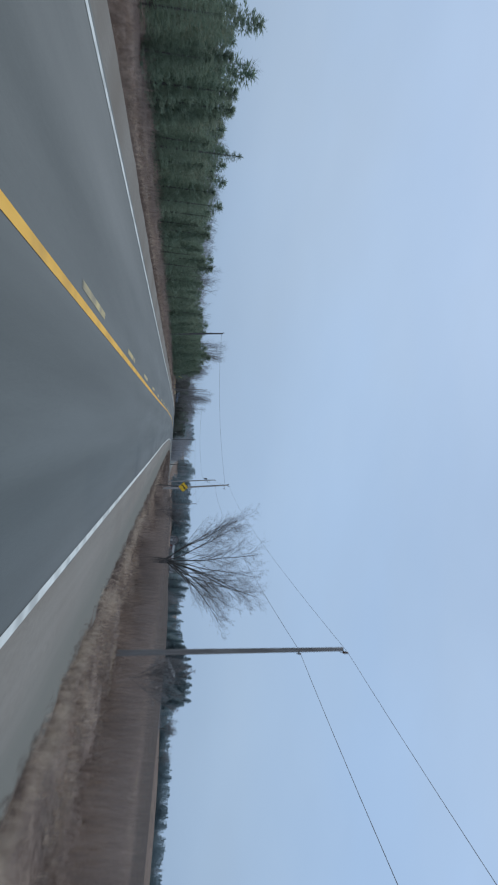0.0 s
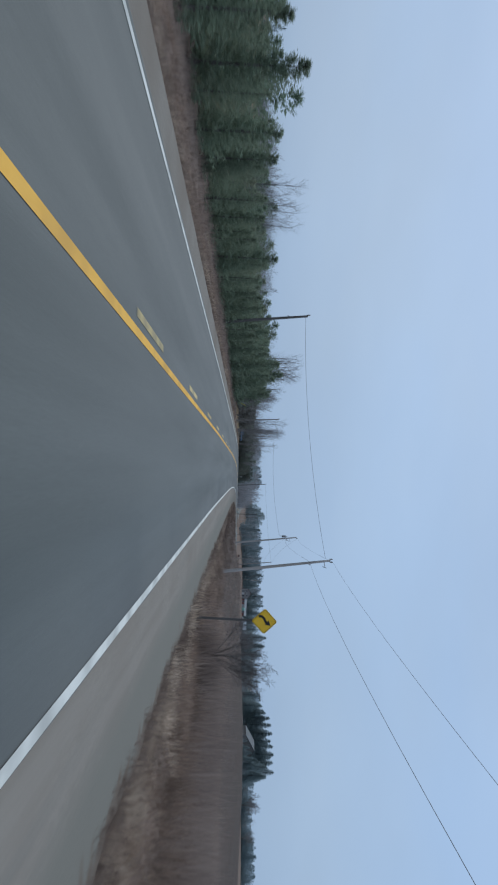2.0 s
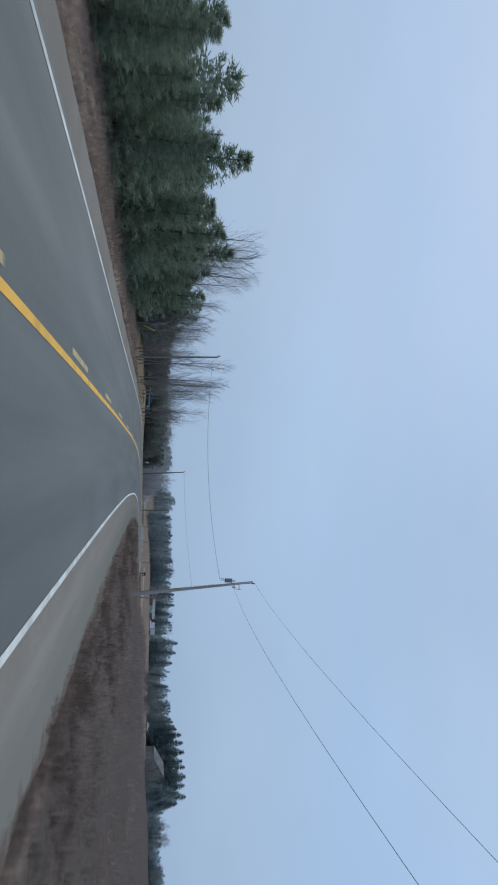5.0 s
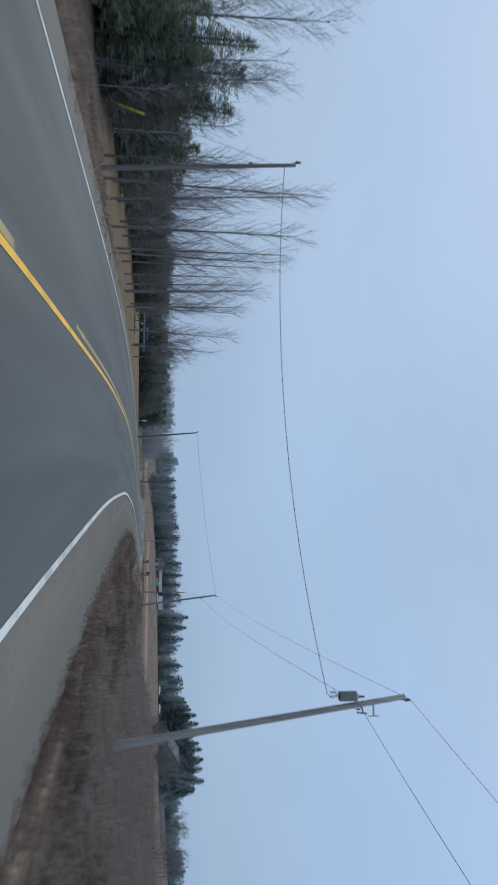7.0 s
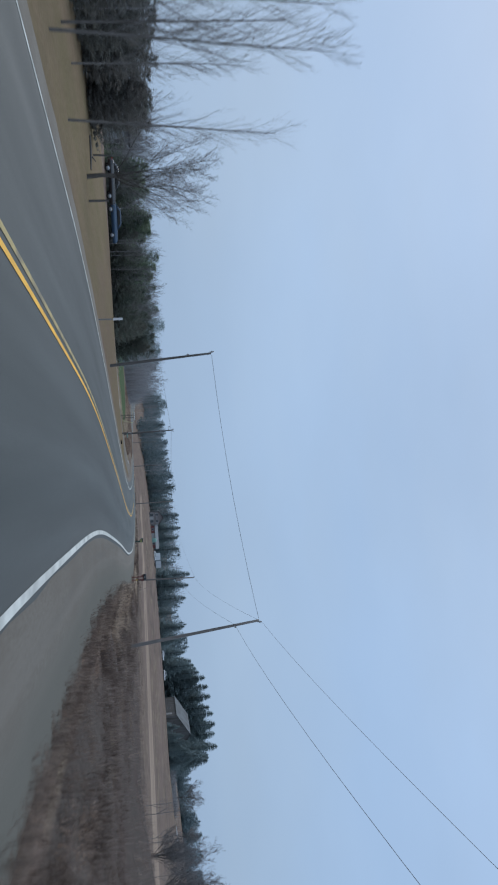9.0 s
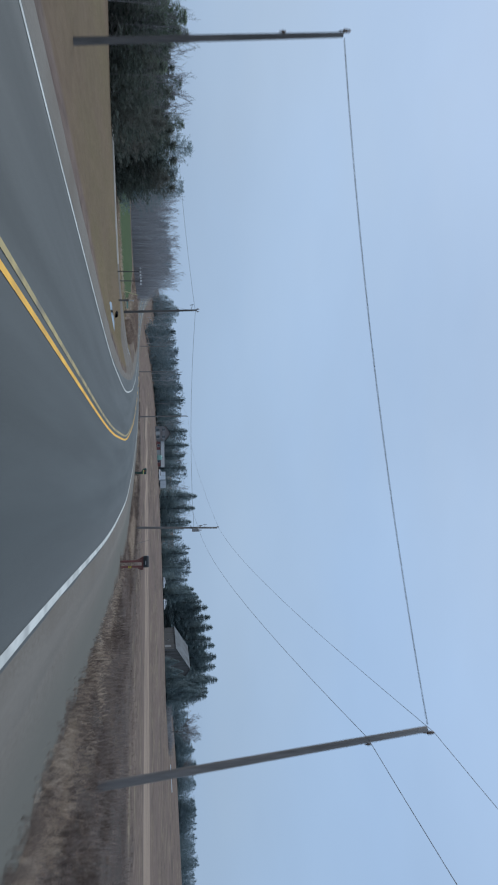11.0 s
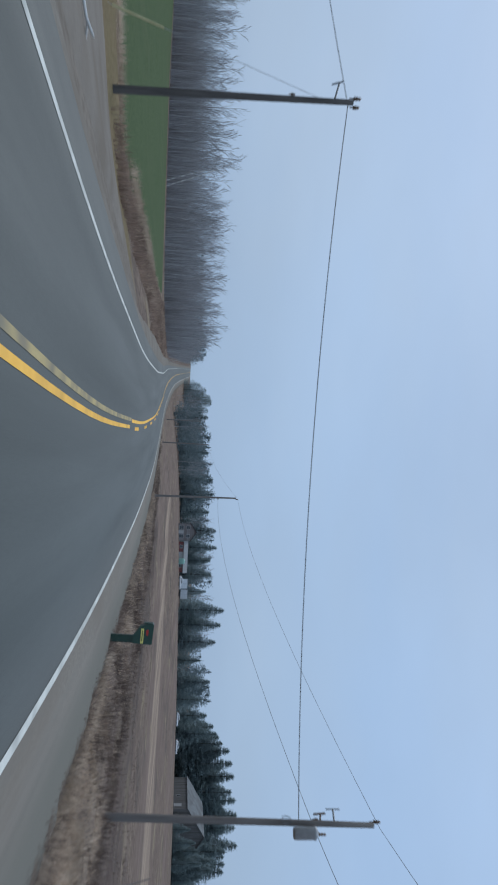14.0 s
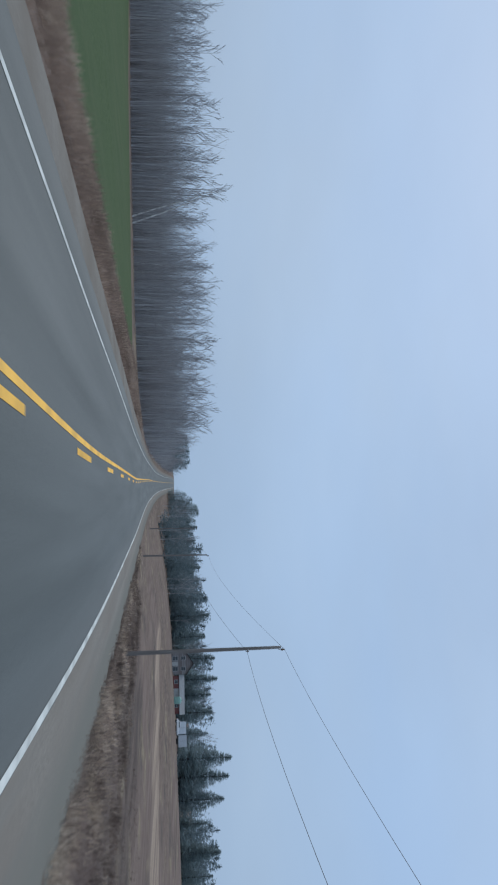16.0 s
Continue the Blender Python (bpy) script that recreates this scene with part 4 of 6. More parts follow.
# the young plantation on the far side: the front row tree by tree, the rest behind it as a mass
def plantation(y0, y1, step):
    back = []
    y = y0
    while y < y1:
        for row in range(5):
            u = -13.0 - 2.4 * float(ease(y, 193, 200)) - row * 2.3 + rng.uniform(-0.8, 0.8)
            x, yy = at_road(y + rng.uniform(-0.9, 0.9), u)
            h = pine_height(yy) * (rng.uniform(0.72, 1.06) if rng.random() > 0.06 else rng.uniform(1.12, 1.3)) * (1 + 0.03 * row)
            if row == 0 or (row == 1 and yy > 150):
                kind = PINES[rng.randrange(4)] if rng.random() < 0.75 else SPRUCES[rng.randrange(4)]
                # pines before y 150 take the lightened, haze-tinted copy of the needles
                plant("young_pine", kind[:2], (M_BARK, M_PINE_HAZED if yy < 150 else M_NEEDLE), x, yy, (h * 1.05, h * 1.05, h), rng.uniform(0, 360), "young dark green pine at the edge of a dense plantation", "pine tree", "plantation edge")
            else:
                back.append((x, yy, h * (0.86 if yy > 150 else 1.0)))
        y += step
    return back


back = plantation(-16, 215, 2.2)


def mass(name, rows, sources, mat, label, category, sink=0.15, fat=1.0):
    """Many conifers joined into one: rows of (x, y, height)."""
    out = []
    for x, y, h in rows:
        t = sources[rng.randrange(len(sources))]
        a = rng.uniform(0, 6.28)
        c, s = math.cos(a), math.sin(a)
        w = h * fat * rng.uniform(0.9, 1.25)
        p = np.stack([(t[..., 0] * c - t[..., 1] * s) * w + x, (t[..., 0] * s + t[..., 1] * c) * w + y, t[..., 2] * h + land_at(x, y) - sink], -1)
        out.append(p)
    v = np.concatenate(out).reshape(-1, 3)
    ob = part(name, raw_mesh(name, v, np.arange(len(v)).reshape(-1, 3)), mat, None)
    return tagged(ob, label, category, kind="stuff")


mass("pine_plantation", back, BACK_PINES, M_PINE_HAZED, "dense mass of young dark green pines behind the road verge", "woodland")


def bare_mass(name, rows, heights_kind, mat, label, sides=3):
    """Many leafless trees joined into one: rows of (x, y, scale)."""
    vs, fs, at = [], [], 0
    for x, y, s_ in rows:
        v, f = heights_kind[rng.randrange(len(heights_kind))]
        a = rng.uniform(0, 6.28)
        c, s = math.cos(a), math.sin(a)
        p = np.stack([(v[:, 0] * c - v[:, 1] * s) * s_ + x, (v[:, 0] * s + v[:, 1] * c) * s_ + y, v[:, 2] * s_ + land_at(x, y)], -1)
        vs.append(p)
        fs.append(f + at)
        at += len(v)
    ob = part(name, raw_mesh(name, np.concatenate(vs), np.concatenate(fs)), mat, None)
    return tagged(ob, label, "woodland", kind="stuff")


def far_bare(seed, height, twig=0.027, counts=(17, 5, 3)):
    thick, thin = bare_data(random.Random(seed), height, "tall", twig, 3, counts)
    v, f = tubes(thick, 3)
    f = np.concatenate([f[:, [0, 1, 2]], f[:, [0, 2, 3]]])
    m = len(v)
    return np.concatenate([v, thin.reshape(-1, 3)]), np.concatenate([f, m + np.arange(len(thin) * 3).reshape(-1, 3)])


FAR_BARE = [far_bare(70 + i, 12.0, 0.022) for i in range(6)]
DEEP_BARE = [far_bare(90 + i, 12.0, 0.030, (13, 4, 3)) for i in range(6)]

# bare woods beyond the sown field, and along both sides of the road far ahead
rows = []
for i in range(860):
    x = rng.uniform(-170, 20)
    depth_ = rng.random() ** 1.3 * 55
    y = float(np.interp(x, [-200, -60, -30, 2, 16, 20], [430, 446, 455, 458, 468, 478])) + depth_
    rows.append((x, y, rng.uniform(0.70, 1.0) + 0.28 * noise.noise((x * 0.045, y * 0.03, 2.0)) + (0.16 if rng.random() < 0.1 else 0.0)))
for i in range(150):
    y = rng.uniform(480, 900)
    rows.append((float(cx(y)) - 10 - rng.random() ** 1.4 * 45, y, rng.uniform(0.8, 1.1)))
front = [r for k, r in enumerate(rows) if k % 5 < 2]
bare_mass("bare_woods", front, FAR_BARE, M_TWIG_HAZED, "leafless grey-brown woods beyond a green field")
bare_mass("bare_woods_deep", [r for k, r in enumerate(rows) if k % 5 > 1], DEEP_BARE, M_TWIG_HAZED, "leafless grey trees standing close in the woods")
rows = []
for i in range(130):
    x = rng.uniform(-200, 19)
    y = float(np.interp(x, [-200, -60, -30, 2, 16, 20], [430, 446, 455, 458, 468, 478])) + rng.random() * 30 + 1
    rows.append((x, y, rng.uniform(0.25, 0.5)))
bare_mass("woodland_undergrowth", rows, FAR_BARE, M_TWIG_HAZED, "thick leafless undergrowth at the edge of the woods")
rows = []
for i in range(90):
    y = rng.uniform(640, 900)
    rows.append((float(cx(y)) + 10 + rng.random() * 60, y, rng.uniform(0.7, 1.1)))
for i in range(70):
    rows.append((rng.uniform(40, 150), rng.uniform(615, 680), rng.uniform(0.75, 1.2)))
bare_mass("bare_woods_far", rows, DEEP_BARE, M_TWIG_HAZED, "leafless woods far along the road")

# conifer woods at the far side of the brown fields
rows = []
for i in range(150):
    x = rng.uniform(44, 215)
    rows.append((x, rng.uniform(628, 690), 9 + 6 * rng.random() ** 1.5))
for i in range(70):
    y = rng.uniform(690, 920)
    rows.append((float(cx(y)) + 13 + rng.uniform(0, 60), y, rng.uniform(9, 14)))
for i in range(50):
    y = rng.uniform(760, 960)
    rows.append((float(cx(y)) - 11 - rng.uniform(0, 60), y, rng.uniform(10, 15)))
mass("conifer_woods", rows, FAR_CONIFERS[2:] + FAR_ROUND, M_NEEDLE_HAZED, "dark conifer woods on the far side of the fields", "woodland")
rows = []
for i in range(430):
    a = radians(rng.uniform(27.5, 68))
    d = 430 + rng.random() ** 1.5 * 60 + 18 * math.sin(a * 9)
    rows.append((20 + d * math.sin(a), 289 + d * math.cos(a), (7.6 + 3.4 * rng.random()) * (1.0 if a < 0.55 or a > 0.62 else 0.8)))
mass("conifer_woods_hill", rows, FAR_CONIFERS + FAR_ROUND, M_NEEDLE_HAZED, "close dark conifer woods along the crest of the far field", "woodland", 0.5, 1.5)
rows = [(20 + (436 + rng.uniform(0, 20)) * math.sin(a), 289 + (436 + rng.uniform(0, 20)) * math.cos(a), rng.uniform(0.75, 0.95)) for a in np.radians(np.r_[np.linspace(28.2, 33.5, 16), np.linspace(44, 50, 12)])]
bare_mass("bare_woods_hill", rows, FAR_BARE, M_TWIG_HAZED, "leafless trees standing among the far conifers")
rows = [(rng.uniform(-460, -200), rng.uniform(400, 470), rng.uniform(9, 13)) for i in range(50)]
rows += [(rng.uniform(520, 900), rng.uniform(200, 560), rng.uniform(9, 13)) for i in range(60)]
mass("conifer_woods_outer", rows, FAR_CONIFERS, M_NEEDLE_HAZED, "dark conifer woods round the fields", "woodland")

# spruces that stand out singly beyond the brown field
SPRUCE_ROWS = ((49.2, 687.8, 15), (54.8, 687.4, 13), (63.7, 666.4, 13.5), (72.9, 645, 11), (77.5, 634, 14), (83.9, 628, 12), (92.1, 631, 15), (96.6, 620, 15), (101.7, 619, 12.5),
               (105.8, 613, 12.5), (110.6, 606, 10.5), (111.3, 585, 16.5), (117, 586, 15.5), (121.3, 580, 13.5), (128, 580, 8.5), (130.9, 568, 11.5), (136.3, 566, 9), (145, 573, 11))
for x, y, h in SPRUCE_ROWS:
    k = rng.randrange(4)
    plant("spruce_tree", FULL_SPRUCES[k][:2], (M_BARK, M_SPRUCE_HAZED), x, y, (h * rng.uniform(1.25, 1.75), h * rng.uniform(1.25, 1.75), h), rng.uniform(0, 360), "tall dark spruce beyond the brown field", "spruce tree", "spruces beyond the field")
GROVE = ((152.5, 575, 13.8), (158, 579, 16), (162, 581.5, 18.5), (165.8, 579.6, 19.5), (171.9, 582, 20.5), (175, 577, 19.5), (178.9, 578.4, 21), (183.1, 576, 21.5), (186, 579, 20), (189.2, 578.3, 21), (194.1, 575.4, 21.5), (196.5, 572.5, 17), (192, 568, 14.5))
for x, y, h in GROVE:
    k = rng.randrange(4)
    plant("spruce_tree", FULL_SPRUCES[k][:2], (M_BARK, M_GROVE_HAZED), x, y, (h * 1.55, h * 1.55, h * 1.08), rng.uniform(0, 360), "tall haze-tinted spruce in the grove behind the barn", "spruce tree", "grove behind the barn")
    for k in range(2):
        plant("spruce_tree", FULL_SPRUCES[rng.randrange(4)][:2], (M_BARK, M_GROVE_HAZED), x + rng.uniform(-4, 4), y + rng.uniform(3, 9), (h * 1.6, h * 1.6, h * 0.88), rng.uniform(0, 360), "tall haze-tinted spruce in the grove behind the barn", "spruce tree", "grove behind the barn")

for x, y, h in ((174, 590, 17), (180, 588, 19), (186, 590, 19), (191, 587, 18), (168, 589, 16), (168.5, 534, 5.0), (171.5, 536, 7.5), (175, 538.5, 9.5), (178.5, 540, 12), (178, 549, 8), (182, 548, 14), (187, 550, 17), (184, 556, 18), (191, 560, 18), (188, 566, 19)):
    plant("spruce_tree", FULL_SPRUCES[rng.randrange(4)][:2], (M_BARK, M_GROVE_HAZED), x, y, (h * 1.65, h * 1.65, h), rng.uniform(0, 360), "haze-tinted spruce in the grove beside the barn", "spruce tree", "grove behind the barn")

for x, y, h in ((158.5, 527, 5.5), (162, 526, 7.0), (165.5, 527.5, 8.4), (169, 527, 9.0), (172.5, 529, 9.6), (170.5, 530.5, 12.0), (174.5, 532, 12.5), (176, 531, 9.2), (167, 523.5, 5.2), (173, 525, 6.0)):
    plant("spruce_tree", FULL_SPRUCES[rng.randrange(4)][:2], (M_BARK, M_GROVE_HAZED), x, y, (h * 1.5, h * 1.5, h), rng.uniform(0, 360), "haze-tinted spruce standing in front of the barn's gable", "spruce tree", "grove behind the barn")

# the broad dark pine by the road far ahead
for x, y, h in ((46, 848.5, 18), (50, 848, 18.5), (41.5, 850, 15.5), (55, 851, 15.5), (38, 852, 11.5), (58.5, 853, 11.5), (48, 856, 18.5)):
    plant("pine_tree", BIG_PINES[2][:2], (M_BARK, M_SPRUCE_HAZED), x, y, (h * 1.0, h * 1.0, h), rng.uniform(0, 360), "broad dark pine close beside the far road", "pine tree", "far pines")

# ---- bare trees near the road ----
ELM = bare_meshes("elm", 5, 8.2, "vase", 0.0060, 4, (15, 10, 6, 3))
SHRUB = bare_meshes("shrub", 9, 3.6, "vase", 0.006, 4, (10, 7, 5, 3))
TALLS = [bare_meshes("tall_tree", 20 + i, 9.0, "tall", 0.005, 3, (40, 7, 4)) for i in range(5)]
ROUND = bare_meshes("round_tree", 40, 6.2, "vase", 0.008, 4, (11, 7, 5, 3))
M_BOLE = material("dark_bark", (0.040, 0.036, 0.034), (0.082, 0.074, 0.068), 10, 0.95, 0.7, stretch=(1, 1, 0.3))
elm = plant("bare_tree", ELM, (M_BARK, M_TWIG), 9.05, 68.6, (1.2, 1.2, 1.03), 20, "spreading leafless tree with many stems in dry grass", "bare tree", names=("trunk", "crown"))
for x, y, k in ((209, 560, 2.3), (232, 566, 1.7)):
    plant("bare_tree", ROUND, (M_BARK, M_TWIG), x, y, k, 40 * k, "rounded leafless tree at the end of the grove", "bare tree", names=("trunk", "crown"))
plant("bare_tree", SHRUB, (M_BARK, M_TWIG), 12.2, 53.5, 0.98, 70, "small leafless tree behind the utility pole", "bare tree", names=("trunk", "crown"))
sign_tree = plant("bare_tree", SHRUB, (M_BARK, M_TWIG), 8.8, 97.6, (1.15, 1.15, 0.98), 200, "small leafless tree standing behind the road sign", "bare tree", names=("trunk", "crown"))
part("bole", tube_mesh("bole", [[(0.05, 0, -0.3, 0.24), (0.02, 0, 0.3, 0.19), (-0.02, 0.02, 1.1, 0.17), (0.0, 0.02, 1.95, 0.13), (0, 0.02, 2.3, 0.05)]], 12), M_BOLE, elm, "dark bark at the foot of the trunk")
part("bole", tube_mesh("bole", [[(0.05, 0, -0.3, 0.16), (0.02, 0, 0.2, 0.125), (-0.02, 0.02, 0.7, 0.115), (0.03, 0.02, 1.0, 0.04)]], 12), M_BOLE, sign_tree, "dark bark at the foot of the trunk")
M_GREYBARK = material("pale_grey_bark", (0.125, 0.118, 0.114), (0.225, 0.214, 0.205), 12, 0.95, 0.6, stretch=(1, 1, 0.3))
for x, y, h in ((-8.2, 207.0, 8.4), (-8.1, 210.0, 8.6), (-6.7, 209.1, 8.3), (-6.4, 212.5, 8.4), (-6.9, 216.3, 8.3), (-7.5, 222.1, 8.5), (-6.1, 224.7, 8.3), (-7.6, 227.5, 7.4), (-6.9, 231.0, 8.9), (-6.0, 232.1, 8.6), (-7.9, 234.0, 8.8), (-7.1, 241.2, 9.1), (-5.0, 239.1, 8.4), (-8.0, 246.5, 8.5), (-4.2, 245.2, 7.6), (-8.4, 252.0, 7.6)):
    plant("bare_tree", TALLS[rng.randrange(5)], (M_GREYBARK, M_TWIG), x, y, (h / 11.2, h / 11.2, h / 8.7), rng.uniform(0, 360), "tall slender leafless tree in a row along the lawn", "bare tree", "row of bare trees", names=("trunk", "crown"))
plant("bare_tree", ROUND, (M_BARK, M_TWIG), -5.4, 260.5, (1.05, 1.05, 1.2), 30, "leafless tree with a rounded crown on the lawn", "bare tree", names=("trunk", "crown"))
COPSE = ((40.2, 268.4, 0.95), (41.6, 270.6, 1.1), (44.5, 270.0, 1.15))
for x, y, k in COPSE:
    plant("bare_tree", SHRUB, (M_BARK, M_TWIG), x, y, k, 110 * k, "small forked leafless tree at the edge of a copse", "bare tree", "copse by the field", names=("trunk", "crown"))
for x, y, k in ((46.6, 274.0, 1.05), (55.5, 268.0, 0.98)):
    plant("bare_tree", ROUND, (M_BARK, M_TWIG), x, y, k, 70 * k, "leafless tree with a rounded crown rising from a copse", "bare tree", "copse by the field", names=("trunk", "crown"))
behind = [(-12.0 - 2.5 * rng.random() - 0.05 * (y - 208), y + rng.uniform(-1, 1), rng.uniform(0.70, 0.95)) for y in np.arange(209, 262, 2.3)]
above = [(-16.5, 202.5, 1.17), (-17.6, 200.5, 1.22), (-16.2, 198.5, 1.1), (-18.0, 204, 1.28), (-16.6, 206, 1.25), (-17.8, 208, 1.22), (-16.4, 210, 1.17), (-19.5, 203, 1.28), (-20, 207, 1.22), (-15.8, 196.6, 1.0), (-18.6, 207, 1.05),
         (-18.5, 116, 0.62), (-19, 118, 0.68), (-18.2, 119.5, 0.66), (-19.6, 120.5, 0.7), (-18.8, 122, 0.62), (-20, 117, 0.7), (-18, 113.6, 0.55), (-21, 62, 0.6), (-22, 65, 0.6), (-28, 232, 0.85), (-30, 246, 0.8)]
for x, y, s_ in behind + above:
    plant("bare_tree", TALLS[rng.randrange(5)], (M_BARK, M_TWIG), x, y, s_, rng.uniform(0, 360), "leafless tree rising above dark undergrowth", "bare tree", names=("trunk", "crown"))
def birch(x, y, h, lean, r):
    """A pale stem with a few thin boughs; lean: metres by which the top stands off the foot."""
    b = thing("birch_tree", pose(x, y, land_at(x, y) - 0.1), "white-barked birch leaning at the edge of the woods" if abs(lean) > 1 else "slender pale birch standing at the edge of the woods", "birch tree", "birches")
    stem = [(lean * k + 0.12 * math.sin(5 * k + x), 0, h * k, r * (1 - 0.75 * k)) for k in np.linspace(0, 1, 7)]
    part("trunk", tube_mesh("trunk", [stem], 7), M_BIRCH, b)
    tw = []
    for k in range(9):
        q_ = stem[3 + k % 4]
        a = 2.4 * k
        tw.append([(q_[0], q_[1], q_[2], r * 0.35), (q_[0] + 0.5 * math.cos(a), q_[1] + 0.5 * math.sin(a), q_[2] + 0.8, r * 0.2), (q_[0] + 0.75 * math.cos(a), q_[1] + 0.75 * math.sin(a), q_[2] + 1.7, r * 0.08)])
    part("branches", tube_mesh("branches", tw, 4), M_TWIG, b)


birch(-8.4, 455.5, 11.2, -4.1, 0.12)
birch(-7.5, 455.8, 11.8, -5.0, 0.12)
for x, h, lean in ((-63, 5.2, 0.3), (-57.5, 6.2, 0.7), (-51, 7.0, -0.5), (-46.5, 5.0, 0.2), (-36, 6.4, 0.6), (-29.5, 4.6, 0.0), (-22, 6.0, -0.4), (-2.5, 6.6, 0.2), (-1.2, 5.4, -0.2), (5.5, 5.8, 0.3), (-75, 6.0, 0.4), (-88, 6.4, -0.3)):
    birch(x, float(np.interp(x, [-200, -60, -30, 2, 16, 20], [430, 446, 455, 458, 468, 478])) - 0.4 + rng.uniform(0, 2), h, lean, 0.055)

for x, y, h in ((-14.2, 210.6, 6.4), (-13.6, 213.4, 6.0), (-14.6, 216.2, 5.2)):
    plant("pine_tree", BIG_PINES[rng.randrange(3)][:2], (M_BARK, M_NEEDLE), x, y, (h * 0.95, h * 0.95, h), rng.uniform(0, 360), "dark pine standing at the end of the plantation", "pine tree", "plantation edge")

# dark hedge and conifers between the bare trees and the house
def hedge_front(y):
    return float(np.interp(y, [205, 230, 252, 267, 271], [-10.6, -12.0, -13.0, -11.6, -11.6]))


rows = []
for i in range(72):
    y = rng.uniform(207, 269.5)
    rows.append((hedge_front(y) - 0.9 - rng.random() ** 1.5 * 5, y, rng.uniform(3.0, 4.2)))
rows += [(-12.6 - 0.9 * (k % 4), 254.5 + 1.15 * k, rng.uniform(3.6, 4.5)) for k in range(14)]
rows += [(-11.3 - 0.7 * (k % 3), 267.6 + 0.75 * k, rng.uniform(3.7, 4.3)) for k in range(8)]
M_HEDGE = leafy(material("grey_hedge_needles", (0.124, 0.130, 0.118), (0.176, 0.180, 0.164), 1.5, 0.85, 0.0, (0.172, 0.160, 0.148), 0.3), 0.45)
mass("conifer_hedge", rows, HEDGE_PINES, M_HEDGE, "dark overgrown conifer hedge behind a row of bare trees", "hedge", fat=1.15)
rows = []
for i in range(90):
    y = rng.uniform(206, 267)
    rows.append((hedge_front(y) - 0.5 - rng.random() * 7, y, rng.uniform(0.24, 0.36)))
bare_mass("hedge_brush", rows, FAR_BARE, M_TWIG_HAZED, "tangled leafless brush along the hedge")
for x, y, h in ((4.4, 335.5, 6.6), (0.8, 333.5, 7.4), (-4.5, 331, 6.4), (-9, 333, 7.2), (2.4, 338, 6.2), (-1.8, 336, 6.8)):
    plant("pine_tree", BIG_PINES[rng.randrange(3)][:2], (M_BARK, M_NEEDLE), x, y, (h * 1.05, h * 1.05, h), rng.uniform(0, 360), "broad dark pine behind a gravel drive", "pine tree", "pines by the drive")
rows = [(rng.uniform(-19, 4.5), rng.uniform(330, 338), rng.uniform(3.2, 6.0)) for i in range(110)]
mass("pine_undergrowth", rows, BACK_PINES, M_THICKET, "low dark evergreen growth under the pines", "undergrowth")
for i in range(16):
    x = rng.uniform(-20, 4)
    h = rng.uniform(4, 6)
    plant("pine_tree", PINES[rng.randrange(4)][:2], (M_BARK, M_NEEDLE), x - 6, 306 + rng.uniform(6, 16) + abs(x) * 0.2, (h * 1.4, h * 1.4, h), rng.uniform(0, 360), "dark pine behind the parked cars", "pine tree", "pines behind the lawn")
rows = [(rng.uniform(-30, 2), rng.uniform(311, 329), rng.uniform(2.2, 4.4)) for i in range(110)]
mass("evergreen_thicket", rows, BACK_PINES, M_THICKET, "dense dark evergreen thicket behind the parked cars", "undergrowth", fat=1.3)
rows = []
for i in range(74):
    x = rng.uniform(-22, 1)
    rows.append((x, 309 + 0.25 * (x + 10) + rng.random() * 8, rng.uniform(0.3, 0.5)))
copse = []
for i in range(58):
    k = rng.random()
    copse.append((43.0 + 34 * k + rng.uniform(-1.5, 1.5), 272.0 - 8 * k + rng.random() * 9, rng.uniform(0.27, 0.40)))
bare_mass("copse_brush", copse, FAR_BARE, M_TWIG, "thick leafless brush of a copse at the corner of the field")
bare_mass("yard_brush", rows, FAR_BARE, M_TWIG, "tangled leafless brush behind the parked cars")


# ---- rough grass and brush ----
M_RUSSET = leafy(material("russet_weeds", (0.112, 0.080, 0.066), (0.186, 0.138, 0.112), 0.8, 0.95, 0.0, (0.080, 0.060, 0.052), 0.5, island=True), 0.2)

def blades(name, count, place, height, width, mat, label, category, per=6, lean=0.5, spread=0.16, taper=1.0):
    """Tufts of slender blades; place(rng) gives x, y."""
    g = np.random.RandomState(len(name) + count)
    xy = np.array([place(g) for _ in range(count)])
    z = land(xy[:, 0], xy[:, 1]) - 0.06
    base = np.repeat(np.c_[xy, z], per, 0)
    n = len(base)
    az = g.uniform(0, 2 * np.pi, n)
    d = np.c_[np.cos(az), np.sin(az), np.zeros(n)]
    s = np.c_[-np.sin(az), np.cos(az), np.zeros(n)]
    h = np.repeat(height[0] + (height[1] - height[0]) * g.random_sample(count) ** taper, per) * g.uniform(0.6, 1.1, n)
    w = g.uniform(*width, n)
    base = base + d * g.uniform(0, spread, n)[:, None]
    tip = base + d * (h * g.uniform(0.05, lean, n))[:, None] + np.c_[np.zeros(n), np.zeros(n), h]
    v = np.stack([base - s * w[:, None], base + s * w[:, None], tip], 1).reshape(-1, 3)
    ob = part(name, raw_mesh(name, v, np.arange(3 * n).reshape(-1, 3)), mat, None)
    return tagged(ob, label, category, kind="stuff")


def past(y, u):
    """Moves a place beside the road outward where the gravel is broader."""
    return u + float(broad(y)) if u > 0 else u - float(broad_left(y))


